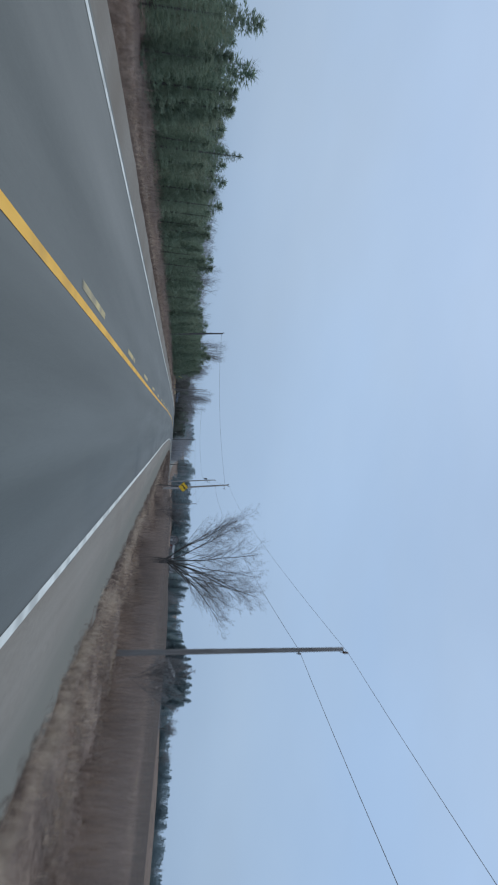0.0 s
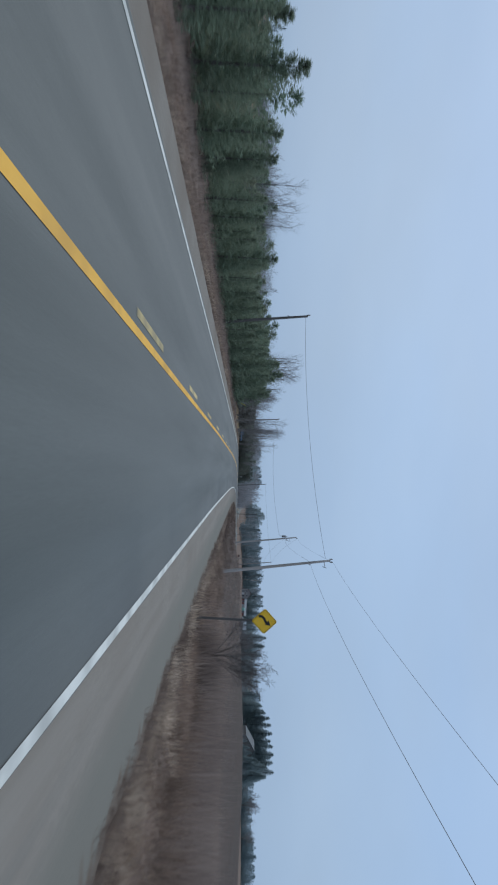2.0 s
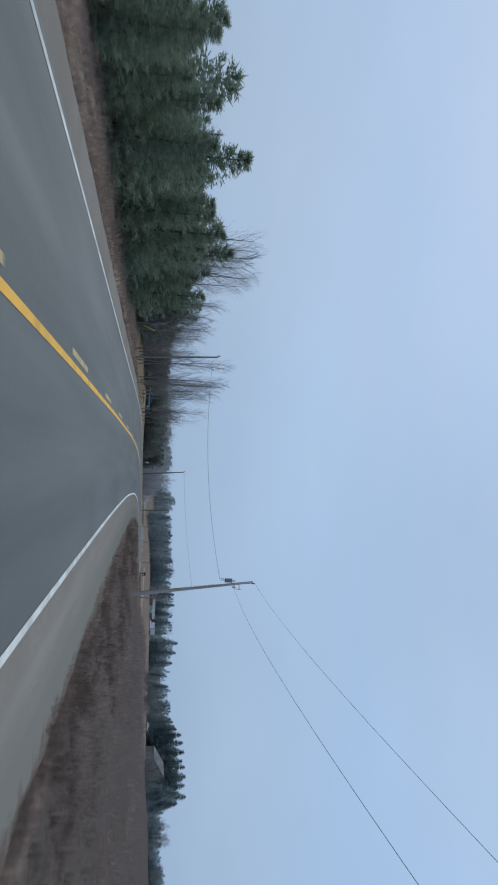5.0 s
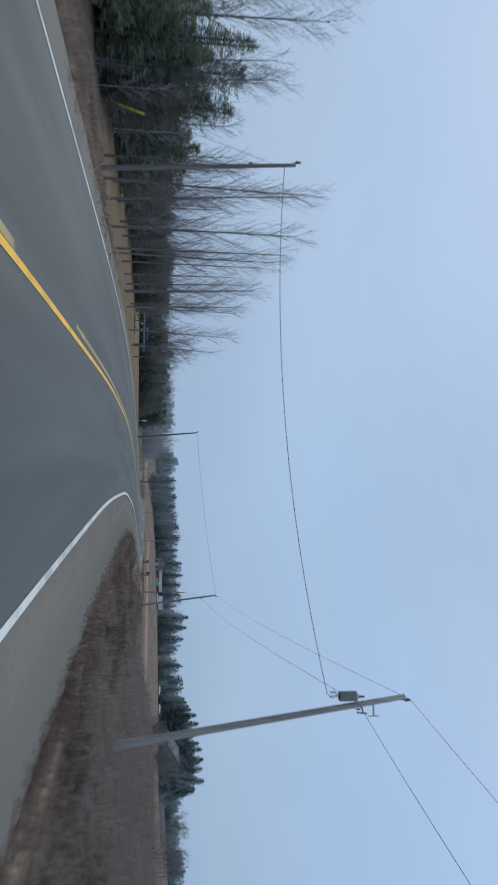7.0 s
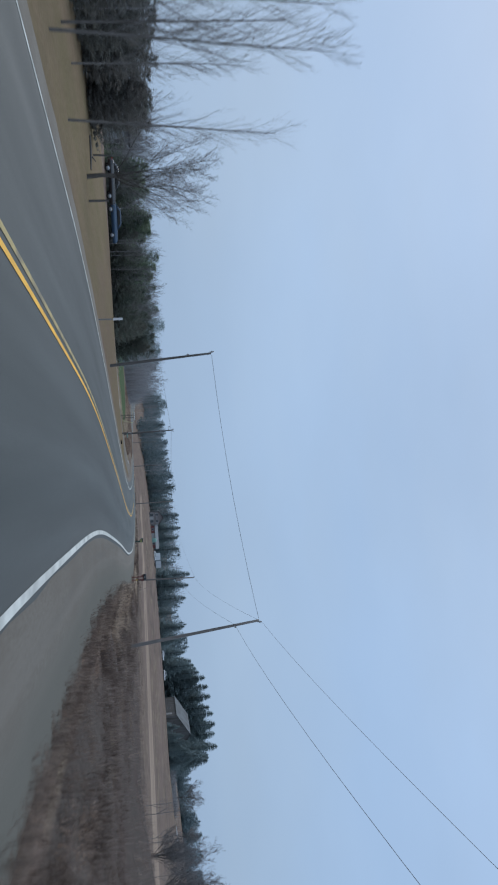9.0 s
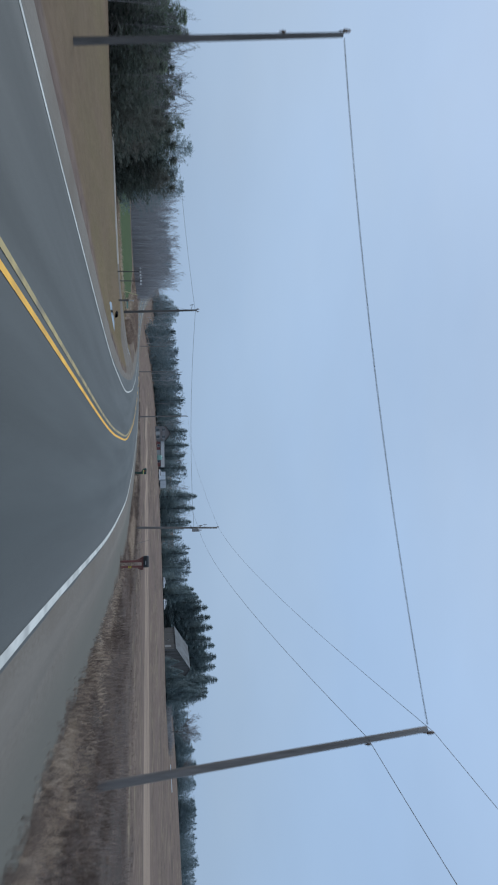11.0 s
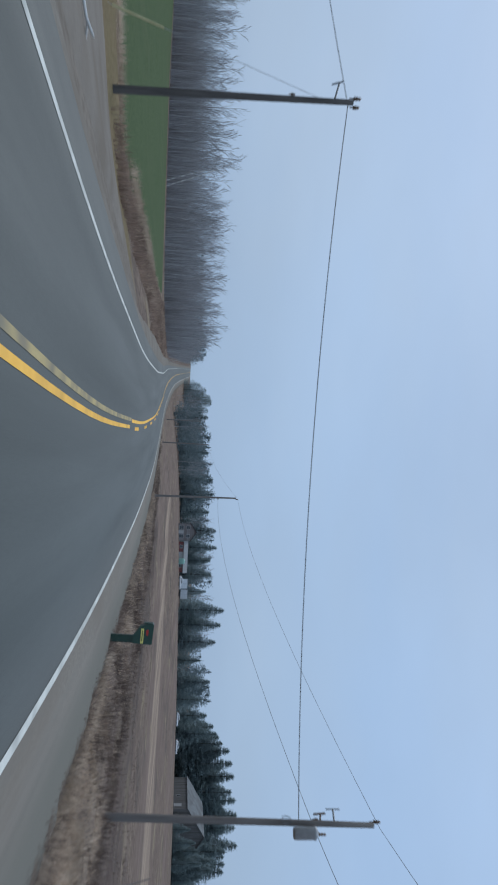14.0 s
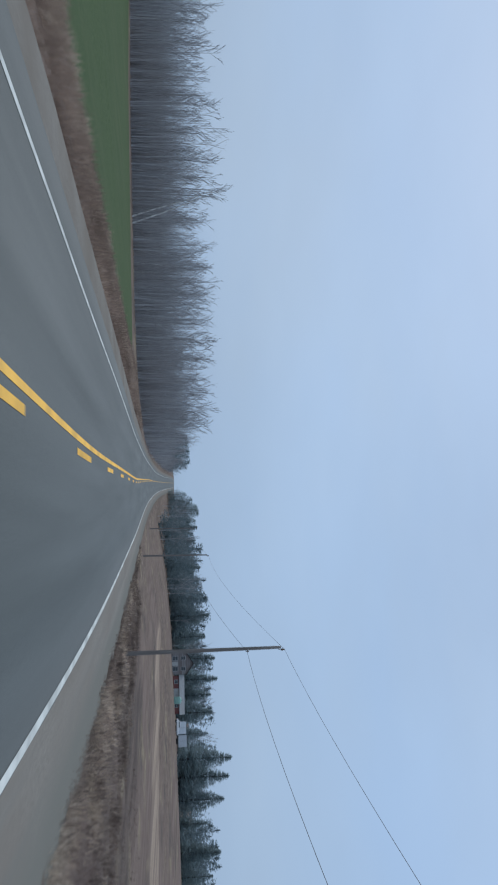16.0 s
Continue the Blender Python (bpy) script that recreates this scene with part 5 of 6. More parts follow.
def verge(y0, y1, u0, u1, power=1.5):
    def place(g):
        y = g.uniform(y0, y1)
        u = u0 + (u1 - u0) * g.random_sample() ** power
        for _ in range(8):
            x, yy = at_road(y, past(y, u))
            if noise.noise((x * 1.3, yy * 0.14, 1.0)) > -0.12 or g.random_sample() < 0.25:
                break
            y = g.uniform(y0, y1)
            u = u0 + (u1 - u0) * g.random_sample() ** power
        return at_road(y, past(y, u))
    return place


def tussocks(y0, y1, u0, u1, count, seed, across_=0.3, along=1.0):
    """Places gathered in clumps, longer along the road than across it."""
    r = np.random.RandomState(seed)
    mids = np.c_[r.uniform(y0, y1, count), u0 + (u1 - u0) * r.random_sample(count) ** 1.3]
    size = r.uniform(0.5, 1.5, count)

    def place(g):
        k = g.randint(count)
        y = mids[k, 0] + g.normal() * along * size[k]
        return at_road(y, past(y, max(mids[k, 1] + g.normal() * across_ * size[k], u0 - 0.5)))
    return place


blades("verge_weeds_near", 6500, tussocks(8, 140, 6.4, 12, 260, 33, 0.5, 1.8), (0.10, 0.36), (0.008, 0.018), M_DRYDARK, "matted reddish-brown weeds along the gravel shoulder", "dry weeds", lean=0.9)
blades("verge_grass_right", 9000, verge(8, 140, 6.3, 13, 1.25), (0.10, 0.34), (0.008, 0.018), M_DRY, "tufted dry tan grass along the gravel shoulder", "dry grass")
blades("verge_weeds_right", 11500, verge(130, 266, 6.3, 14, 1.2), (0.08, 0.30), (0.008, 0.018), M_DRYDARK, "matted dark brown weeds along the gravel shoulder", "dry weeds")
blades("verge_straw", 1500, verge(130, 292, 6.3, 9, 1.4), (0.12, 0.34), (0.008, 0.018), M_DRY, "scattered tan grass tufts at the gravel edge", "dry grass")
blades("verge_grass_far", 4200, verge(260, 420, 6.4, 15, 1.0), (0.06, 0.22), (0.008, 0.018), M_DRY, "tufted dry tan grass beside the mailboxes", "dry grass")
blades("verge_weeds_far", 10500, tussocks(258, 420, 6.5, 12.5, 330, 31, 0.5, 1.6), (0.10, 0.34), (0.008, 0.018), M_DRYDARK, "matted dark brown weeds beside the mailboxes", "dry weeds", lean=0.9)
blades("verge_straw_far", 1200, verge(314, 420, 6.5, 12.5, 1.2), (0.12, 0.36), (0.008, 0.018), M_STRAW, "pale straw tufts beside the gravel shoulder", "dry grass")
blades("verge_straw_near", 2200, verge(8, 140, 6.4, 10.5, 1.2), (0.12, 0.36), (0.008, 0.018), M_STRAW, "pale straw tufts along the gravel shoulder", "dry grass")
blades("verge_fringe", 13000, verge(8, 420, 5.8, 7.2, 1.0), (0.06, 0.26), (0.010, 0.022), M_DRYDARK, "low ragged dead grass creeping over the gravel", "dry grass", lean=0.9)
blades("verge_grass_left", 9500, verge(8, 206, -4.3, -10.5), (0.10, 0.30), (0.012, 0.026), M_DRYDARK, "short dry brown grass along the road bank", "dry grass")
blades("verge_grass_bend", 3600, verge(350, 430, -4.4, -11), (0.12, 0.36), (0.012, 0.026), M_DRY, "dry tan grass on the bank above the green field", "dry grass")
blades("field_weeds", 9000, verge(290, 400, 11, 30, 1.3), (0.08, 0.20), (0.008, 0.018), M_DRYDARK, "low dark weeds in the brown field", "dry weeds", per=5, lean=0.9)
blades("roadside_brush", 1500, verge(4, 66, 11.5, 27, 1.0), (1.1, 2.4), (0.006, 0.014), M_BRUSH, "tall reddish-brown leafless brush", "brush", per=16, lean=0.5, spread=0.6)
blades("brush_by_sign", 1100, verge(76, 112, 10.5, 27, 1.0), (1.1, 2.3), (0.006, 0.014), M_BRUSH, "reddish-brown leafless brush behind the road sign", "brush", per=16, lean=0.5, spread=0.6)
blades("roadside_brush_thin", 2000, verge(118, 300, 9.0, 26, 1.2), (0.3, 0.75), (0.006, 0.014), M_BRUSH, "thin reddish-brown weeds in the ditch", "brush", per=12, lean=0.6, spread=0.4)
def edge_place(g):
    y = 330 + 115 * g.random_sample() ** 0.8
    return at_road(y, -6.6 - (2.4 + 0.06 * max(y - 355, 0)) * g.random_sample())


blades("field_edge_grass", 6500, lambda g: edge_place(g), (0.2, 0.62), (0.010, 0.022), M_DRY, "tall dry grass between the verge and the green field", "dry grass")
blades("bank_brush", 1700, verge(0, 204, -8.8, -13, 1.0), (0.3, 0.75), (0.006, 0.014), M_BRUSH, "brown weeds along the foot of the plantation", "brush", per=12, lean=0.6, spread=0.4)


blades("straw_tussocks", 1400, tussocks(318, 420, 6.3, 9.6, 85, 3, 0.35, 1.1), (0.18, 0.48), (0.008, 0.016), M_STRAW, "pale straw tussocks in rough grass beside the gravel", "dry grass", per=9, lean=1.2, spread=0.22)
blades("straw_edge_far", 1500, tussocks(256, 299, 6.4, 9.2, 95, 41, 0.3, 1.2), (0.14, 0.38), (0.008, 0.016), M_STRAW, "pale straw tufts lining the gravel before the mailbox", "dry grass", per=9, lean=1.1, spread=0.22)
blades("mailbox_tufts", 90, lambda g: (25.71 + g.normal() * 0.28, 289.33 + g.normal() * 0.35), (0.12, 0.34), (0.006, 0.014), M_DRYDARK, "dead grass grown round the foot of the mailbox", "dry grass", per=9, lean=0.6, spread=0.12)
blades("tan_tussocks", 2800, tussocks(8, 420, 6.4, 12, 220, 4), (0.12, 0.34), (0.008, 0.016), M_DRY, "tan grass tussocks along the gravel shoulder", "dry grass", per=9, lean=1.1, spread=0.22)
blades("russet_weeds", 8000, tussocks(60, 420, 6.6, 13, 380, 5, 0.45, 1.3), (0.18, 0.55), (0.006, 0.014), M_RUSSET, "dark russet dead weeds among the straw", "dry weeds", per=9, lean=0.6, spread=0.25)
blades("rough_grass", 5200, tussocks(62, 135, 8.0, 20, 260, 8, 0.5, 1.3), (0.2, 0.5), (0.008, 0.018), M_DRY, "rough tan grass between the shoulder and the field", "dry grass", per=9, lean=0.7, spread=0.25)
blades("bend_tussocks", 3200, tussocks(340, 445, -10.6, -6.4, 150, 9), (0.2, 0.5), (0.010, 0.020), M_STRAW, "ragged straw tussocks between the road and the green field", "dry grass", per=9, lean=0.7, spread=0.22)
blades("brush_grass", 2600, tussocks(6, 112, 10.5, 24, 150, 11, 0.6, 1.4), (0.4, 1.1), (0.008, 0.018), M_DRY, "tall tan grass among leafless brush", "dry grass", per=9, lean=0.6, spread=0.3)
blades("straw_patch", 3000, verge(314, 329, 6.4, 11.0, 1.1), (0.10, 0.30), (0.009, 0.020), M_STRAW, "bright matted straw round the green mailbox", "dry grass", per=8, lean=2.0, spread=0.22)
blades("bank_tussocks", 4200, tussocks(4, 206, -10.0, -4.9, 260, 21, 0.3, 1.3), (0.14, 0.42), (0.008, 0.018), M_DRY, "tan grass tussocks on the bank below the pines", "dry grass", per=9, lean=1.2, spread=0.25)
blades("bank_straw", 1900, tussocks(4, 206, -7.4, -4.9, 130, 22, 0.25, 1.2), (0.12, 0.36), (0.008, 0.016), M_STRAW, "pale straw tufts along the edge of the bank", "dry grass", per=9, lean=1.4, spread=0.22)
blades("field_margin", 1100, lambda g: (g.uniform(-12, 17.0), 335.4 + g.normal() * 0.4), (0.15, 0.42), (0.010, 0.022), M_STRAW, "ragged straw along the margin of the green field", "dry grass", per=9, lean=0.9, spread=0.3)
blades("straw_edge", 2000, tussocks(8, 120, 6.5, 9.2, 80, 6), (0.18, 0.50), (0.008, 0.016), M_STRAW, "pale straw tussocks at the edge of the gravel", "dry grass", per=9, lean=0.7, spread=0.22)


def thicket(x0, x1, edge, depth_):
    def place(g):
        x = g.uniform(x0, x1)
        return x, float(np.interp(x, *edge)) + g.random_sample() ** 1.6 * depth_
    return place


EDGE = ((-200, -60, -30, 2, 16, 20), (430, 446, 455, 458, 468, 478))
blades("woodland_stems", 5600, thicket(-200, 19.5, EDGE, 40), (1.6, 9.5), (0.012, 0.030), M_TWIG_HAZED, "close-set leafless stems at the edge of the woods", "woodland", per=9, lean=0.38, spread=1.6, taper=1.5)
blades("woodland_depth", 5600, thicket(-200, 22, EDGE, 85), (5.2, 10.4), (0.03, 0.065), M_TWIG_HAZED, "leafless trunks deep in the woods", "woodland", per=5, lean=0.14, spread=2.5)
blades("roadside_stems", 1500, lambda g: at_road(g.uniform(470, 900), -8 - 26 * g.random_sample() ** 1.5), (2.5, 8.5), (0.03, 0.07), M_TWIG_HAZED, "leafless stems beside the far road", "woodland", per=8, lean=0.16, spread=1.6)
def hedge_place(g):
    y = g.uniform(206, 268)
    return hedge_front(y) - 2.0 - 5.5 * g.random_sample(), y


blades("hedge_stems", 1200, hedge_place, (1.0, 3.2), (0.008, 0.02), M_TWIG_HAZED, "dense leafless stems along the hedge", "hedge", per=12, lean=0.35, spread=0.7)
blades("sign_brush", 170, lambda g: (9.0 + g.normal() * 0.9, 98.0 + g.normal() * 1.8), (0.6, 1.9), (0.006, 0.014), M_BRUSH, "leafless brush round the small tree by the sign", "brush", per=16, lean=0.5, spread=0.4)
blades("elm_brush", 300, lambda g: (9.6 + g.normal() * 1.3, 68.6 + g.normal() * 2.2), (0.6, 2.1), (0.006, 0.014), M_BRUSH, "leafless suckers round the foot of the tree", "brush", per=16, lean=0.5, spread=0.4)


# ---- road sign ----
def curve_sign(x, y):
    ob = thing("road_sign", pose(x, y, -0.09, 0, 0, 3), "yellow diamond warning sign with a black winding arrow", "road sign")
    part("post", box_mesh("post", -0.04, 0.02, -0.6, 0.04, 0.09, 2.75, bevel=0.012), M_POLE_DARK, ob, "dark square wooden post")
    r = 0.535
    c = 0.045
    outline = [(-r + c, c), (-r + c, -c), (-c, -r + c), (c, -r + c), (r - c, -c), (r - c, c), (c, r - c), (-c, r - c)]
    top = 2.55
    plate = part("plate", prism("plate", [(a, b + top) for a, b in outline], 0.0, 0.012), M_SIGN, ob)
    plate.matrix_basis = Matrix.Translation((0, 0, top)) @ Matrix.Diagonal((0.9, 1, 0.9, 1)) @ Matrix.Translation((0, 0, -top))
    rim = []
    k = 0.93
    for (a, b), (a2, b2) in zip(outline, outline[1:] + outline[:1]):
        rim.append([(a * k, -0.004, b * k + top, 0.006), (a2 * k, -0.004, b2 * k + top, 0.006)])
    part("border", tube_mesh("border", rim, 6), M_BLACK, plate, "thin black border")
    s = [(-0.20, -0.24), (-0.20, -0.12), (-0.13, -0.02), (-0.01, 0.03), (0.06, 0.10)]
    bm = bmesh.new()
    lft, rgt = [], []
    for i, (a, b) in enumerate(s):
        p, q_ = s[max(0, i - 1)], s[min(len(s) - 1, i + 1)]
        dx, dz = q_[0] - p[0], q_[1] - p[1]
        ln = math.hypot(dx, dz)
        nx_, nz_ = -dz / ln * 0.05, dx / ln * 0.05
        lft.append((a + nx_, b + nz_))
        rgt.append((a - nx_, b - nz_))
    shaft = lft + rgt[::-1]
    part("arrow", prism("arrow", [(a, b + top) for a, b in shaft], -0.007, -0.002), M_BLACK, plate, "black winding arrow")
    part("arrow_head", prism("arrow_head", [(a, b + top) for a, b in ((-0.05, 0.17), (0.13, 0.02), (0.17, 0.26))], -0.007, -0.002), M_BLACK, plate, "black arrow head")
    bolt = lathe("bolt", [(0.012, 0), (0.012, 0.006), (0.006, 0.009)], 8)
    for dz in (-0.28, 0.3):
        o = part("bolt", bolt, M_GALV, plate)
        o.matrix_basis = pose(0, 0, top + dz, 90)
    return ob


curve_sign(5.72, 90.4)

# ---- letter boxes ----
M_REDWOOD = material("reddish_stained_wood", (0.150, 0.056, 0.050), (0.238, 0.094, 0.082), 9, 0.85, 0.4, stretch=(1, 1, 0.15))
M_PLATE = material("yellow_plate", (0.72, 0.50, 0.06), (0.78, 0.55, 0.08), 4, 0.4, 0)
M_GREENPLASTIC = material("dark_green_plastic", (0.016, 0.050, 0.038), (0.024, 0.066, 0.050), 6, 0.45, 0.1)
M_REDPLASTIC = material("red_plastic", (0.42, 0.03, 0.03), (0.5, 0.04, 0.035), 5, 0.45, 0)
M_PALE = material("yellow_label", (0.80, 0.74, 0.20), (0.86, 0.80, 0.26), 3, 0.5, 0)


def arched(bm, w, l, h, z0):
    """A letter box: flat floor and rounded top, long along x."""
    prof = [(-w / 2, 0), (w / 2, 0), (w / 2, h * 0.5)]
    prof += [(w / 2 * math.cos(a), h * 0.5 + h * 0.5 * math.sin(a)) for a in np.linspace(0.25, math.pi - 0.25, 9)]
    prof += [(-w / 2, h * 0.5)]
    a = [bm.verts.new((-l / 2, y, z + z0)) for y, z in prof]
    b = [bm.verts.new((l / 2, y, z + z0)) for y, z in prof]
    bm.faces.new(a[::-1])
    bm.faces.new(b)
    for i in range(len(prof)):
        j = (i + 1) % len(prof)
        bm.faces.new((a[i], a[j], b[j], b[i]))
    bmesh.ops.recalc_face_normals(bm, faces=bm.faces)
    return bm


def black_mailbox(x, y, turn):
    ob = thing("mailbox", pose(x, y, -0.35, 0, 0, turn) @ Matrix.Diagonal((1.08, 1.08, 1.08, 1)), "large black metal mailbox on a reddish double wooden post", "mailbox")
    part("post", box_mesh("post", -0.15, -0.05, 0, -0.06, 0.05, 1.23, bevel=0.008), M_REDWOOD, ob, "reddish stained post")
    part("post", box_mesh("post", 0.10, -0.05, 0, 0.19, 0.05, 1.23, bevel=0.008), M_REDWOOD, ob, "reddish stained post")
    part("arm", box_mesh("arm", -0.30, -0.08, 1.23, 0.28, 0.08, 1.31, bevel=0.008), M_REDWOOD, ob)
    for s in (-1, 1):
        brace = part("brace", prism("brace", [(0.19 * s + 0.02, 1.02), (0.19 * s + 0.09 * s + 0.02, 1.23), (0.19 * s + 0.02, 1.23)], -0.03, 0.03), M_REDWOOD, ob)
    body = part("box", bm_mesh("box", arched(bmesh.new(), 0.22, 0.49, 0.25, 1.205)), M_BLACK, ob, "black enamelled box")
    part("door", box_mesh("door", -0.260, -0.10, 1.215, -0.246, 0.10, 1.38, bevel=0.004), M_BLACK, body)
    part("latch", box_mesh("latch", -0.280, -0.03, 1.36, -0.260, 0.03, 1.40, bevel=0.003), M_GALV, body)
    part("flag", box_mesh("flag", -0.05, -0.124, 1.29, 0.12, -0.113, 1.32, bevel=0.002), M_GREYMETAL, body)
    body.matrix_basis = pose(-0.07, 0, 0.107)
    plate = part("number_plate", box_mesh("number_plate", 0.09, -0.062, 0.62, 0.20, -0.051, 0.80, bevel=0.003), M_BLACK, ob, "small dark plate with two yellow bars")
    for k in range(2):
        part("bar", box_mesh("bar", 0.10, -0.066, 0.64 + 0.085 * k, 0.19, -0.061, 0.69 + 0.085 * k), M_PLATE, plate, "yellow bar")
    return ob


def green_mailbox(x, y, turn):
    z = land_at(x, y)
    ob = thing("mailbox", pose(x, y, z - 0.12, 0, 2, turn) @ Matrix.Diagonal((0.96, 0.8, 0.97, 1)), "dark green moulded plastic mailbox on a leaning green post", "mailbox")
    part("post", box_mesh("post", -0.02, -0.09, 0, 0.19, 0.09, 0.86, bevel=0.02), M_GREENPLASTIC, ob)
    body = part("box", prism("box", [(0.19, 0.80), (0.21, 1.31), (0.18, 1.35), (-0.36, 1.37), (-0.40, 1.33), (-0.30, 0.98), (-0.12, 0.88), (-0.03, 0.80)], -0.14, 0.14), M_GREENPLASTIC, ob)
    part("label_strip", box_mesh("label_strip", -0.24, -0.150, 1.02, 0.18, -0.141, 1.10, bevel=0.002), M_PALE, body, "pale yellow strip with unreadable writing")
    part("bar", box_mesh("bar", -0.20, -0.154, 1.05, 0.12, -0.150, 1.07), M_BLACK, body, "dark bar of writing")
    part("flag", prism("flag", [(-0.22, 1.19), (-0.18, 1.16), (-0.06, 1.17), (-0.04, 1.20), (-0.08, 1.23), (-0.2, 1.23)], -0.152, -0.142), M_REDPLASTIC, body, "red plastic flag")
    part("door", box_mesh("door", -0.402, -0.12, 1.08, -0.372, 0.12, 1.31, bevel=0.006), M_GREENPLASTIC, body)
    return ob


black_mailbox(25.71, 289.33, -14)
green_mailbox(31.6, 328.7, -8)


# ---- small roadside things ----
def stake(name, x, y, h, r, lean, mat, label, category, turn=0):
    z = land_at(x, y)
    ob = part(name, tube_mesh(name, [[(0, 0, -0.2, r), (lean[0] * 0.5, lean[1] * 0.5, h * 0.5, r), (lean[0], lean[1], h, r * 0.85)]], 8), mat, None)
    ob.matrix_basis = pose(x, y, z)
    return tagged(ob, label, category)


M_GUARD = material("faded_yellow_plastic", (0.50, 0.46, 0.25), (0.58, 0.54, 0.32), 5, 0.5, 0)
M_GUARD2 = material("bright_yellow_plastic", (0.72, 0.60, 0.10), (0.80, 0.66, 0.12), 5, 0.5, 0)
for key, ax, ay, mat, word in (("l2", -12.0, 208.6, M_GUARD2, "bright yellow"), ("l4", 14.2, 330.9, M_GUARD, "faded yellow")):
    g0, g1 = Vector((ax, ay, land_at(ax, ay))), poles[key] - Vector((0, 0, 0.9))
    ob = thing("guy_wire", pose(*g0), f"steel guy wire with a {word} plastic guard", "guy wire", "pole guys")
    dv = g1 - g0
    thick = 0.06 if key == "l2" else 0.04
    part("wire", tube_mesh("wire", [[(0, 0, 0, 0.008), (*(dv * 0.5), 0.008), (*dv, 0.008)]], 5), M_GALV, ob)
    part("guard", tube_mesh("guard", [[(*(dv * 0.02), thick), (*(dv * 0.14), thick), (*(dv * 0.25), thick * 0.9)]], 8), mat, ob, f"{word} guard")

stake("field_stake", 39.0, 328.4, 1.5, 0.018, (-0.42, 0.1), M_POLE_MID, "thin leaning wooden stake in the brown field", "stake")
for x, y, h in ((-4.1, 260.7, 1.1), (-9.25, 272.4, 0.95), (-9.4, 208.0, 1.0), (-9.6, 212.5, 1.0), (-9.8, 217.0, 1.0), (-9.7, 221.5, 1.0), (-9.8, 226.0, 1.0)):
    stake("fence_post", x, y, h, 0.07, (rng.uniform(-0.06, 0.06), rng.uniform(-0.06, 0.06)), M_POLE_DARK, "weathered dark wooden fence post beside the lawn", "fence post")["group"] = "fence posts"

M_WHITEPLASTIC = material("white_plastic", (0.72, 0.73, 0.74), (0.8, 0.81, 0.82), 4, 0.5, 0)


def road_marker(x, y):
    ob = thing("road_marker", pose(x, y, land_at(x, y) - 0.05), "white reflective marker plate on a short post", "road marker")
    part("post", box_mesh("post", -0.03, -0.02, 0, 0.03, 0.02, 0.75, bevel=0.005), M_GALV, ob)
    part("plate", box_mesh("plate", -0.055, -0.035, 0.78, 0.055, -0.021, 1.22, bevel=0.004), M_WHITEPLASTIC, ob, "white reflective plate")
    return ob


road_marker(2.65, 253.0)


def bird_house_post(x, y, h):
    ob = thing("nest_box_post", pose(x, y, land_at(x, y) - 0.1, 0, 0, 12), "dark post with three small white boxes on a bar", "nest box post", "nest box posts")
    part("post", tube_mesh("post", [[(0, 0, 0, 0.045), (0, 0, h, 0.035)]], 8), M_POLE_DARK, ob)
    part("bar", box_mesh("bar", -0.32, -0.025, h - 0.035, 0.32, 0.025, h, bevel=0.005), M_POLE_DARK, ob)
    for dx in (-0.26, 0, 0.26):
        me = bm_mesh("nest_box", box(bmesh.new(), dx - 0.055, -0.055, h + 0.002, dx + 0.055, 0.055, h + 0.13, bevel=0.006))
        o = part("nest_box", me, M_WHITEPLASTIC, ob, "small white box")
        part("entrance_hole", lathe("entrance_hole", [(0.02, 0), (0.02, 0.003), (0.018, 0.004)], 10), M_BLACK, o).matrix_basis = pose(dx, -0.0555, h + 0.07, 90)
    return ob


bird_house_post(12.2, 314.55, 1.75)
bird_house_post(13.07, 321.4, 1.87)


def marker_post(x, y):
    ob = thing("marker_post", pose(x, y, land_at(x, y) - 0.25), "short dark wooden post with a pale pipe and teal panel", "marker post")
    part("post", box_mesh("post", -0.075, -0.075, 0, 0.075, 0.075, 1.0, bevel=0.012), M_POLE_DARK, ob)
    pipe = part("pipe", tube_mesh("pipe", [[(0.0, 0, 0.98, 0.035), (0.02, 0, 1.34, 0.035)]], 10), M_GALV, ob, "pale steel pipe")
    cap = part("cap", lathe("cap", [(0.07, 0), (0.075, 0.02), (0.06, 0.035)], 14), M_WHITEPLASTIC, pipe, "white cap")
    cap.matrix_basis = pose(0.02, 0, 1.34)
    # panel hung beside the post, placed to fit the camera's view
    part("panel", box_mesh("panel", 0.078, 0.02, 0.83, 0.60, 0.045, 0.95, bevel=0.006), M_TEAL, ob, "faded teal panel")
    return ob


M_TEAL = material("teal_plastic", (0.19, 0.36, 0.31), (0.24, 0.42, 0.37), 4, 0.5, 0)
marker_post(14.3, 313.8)


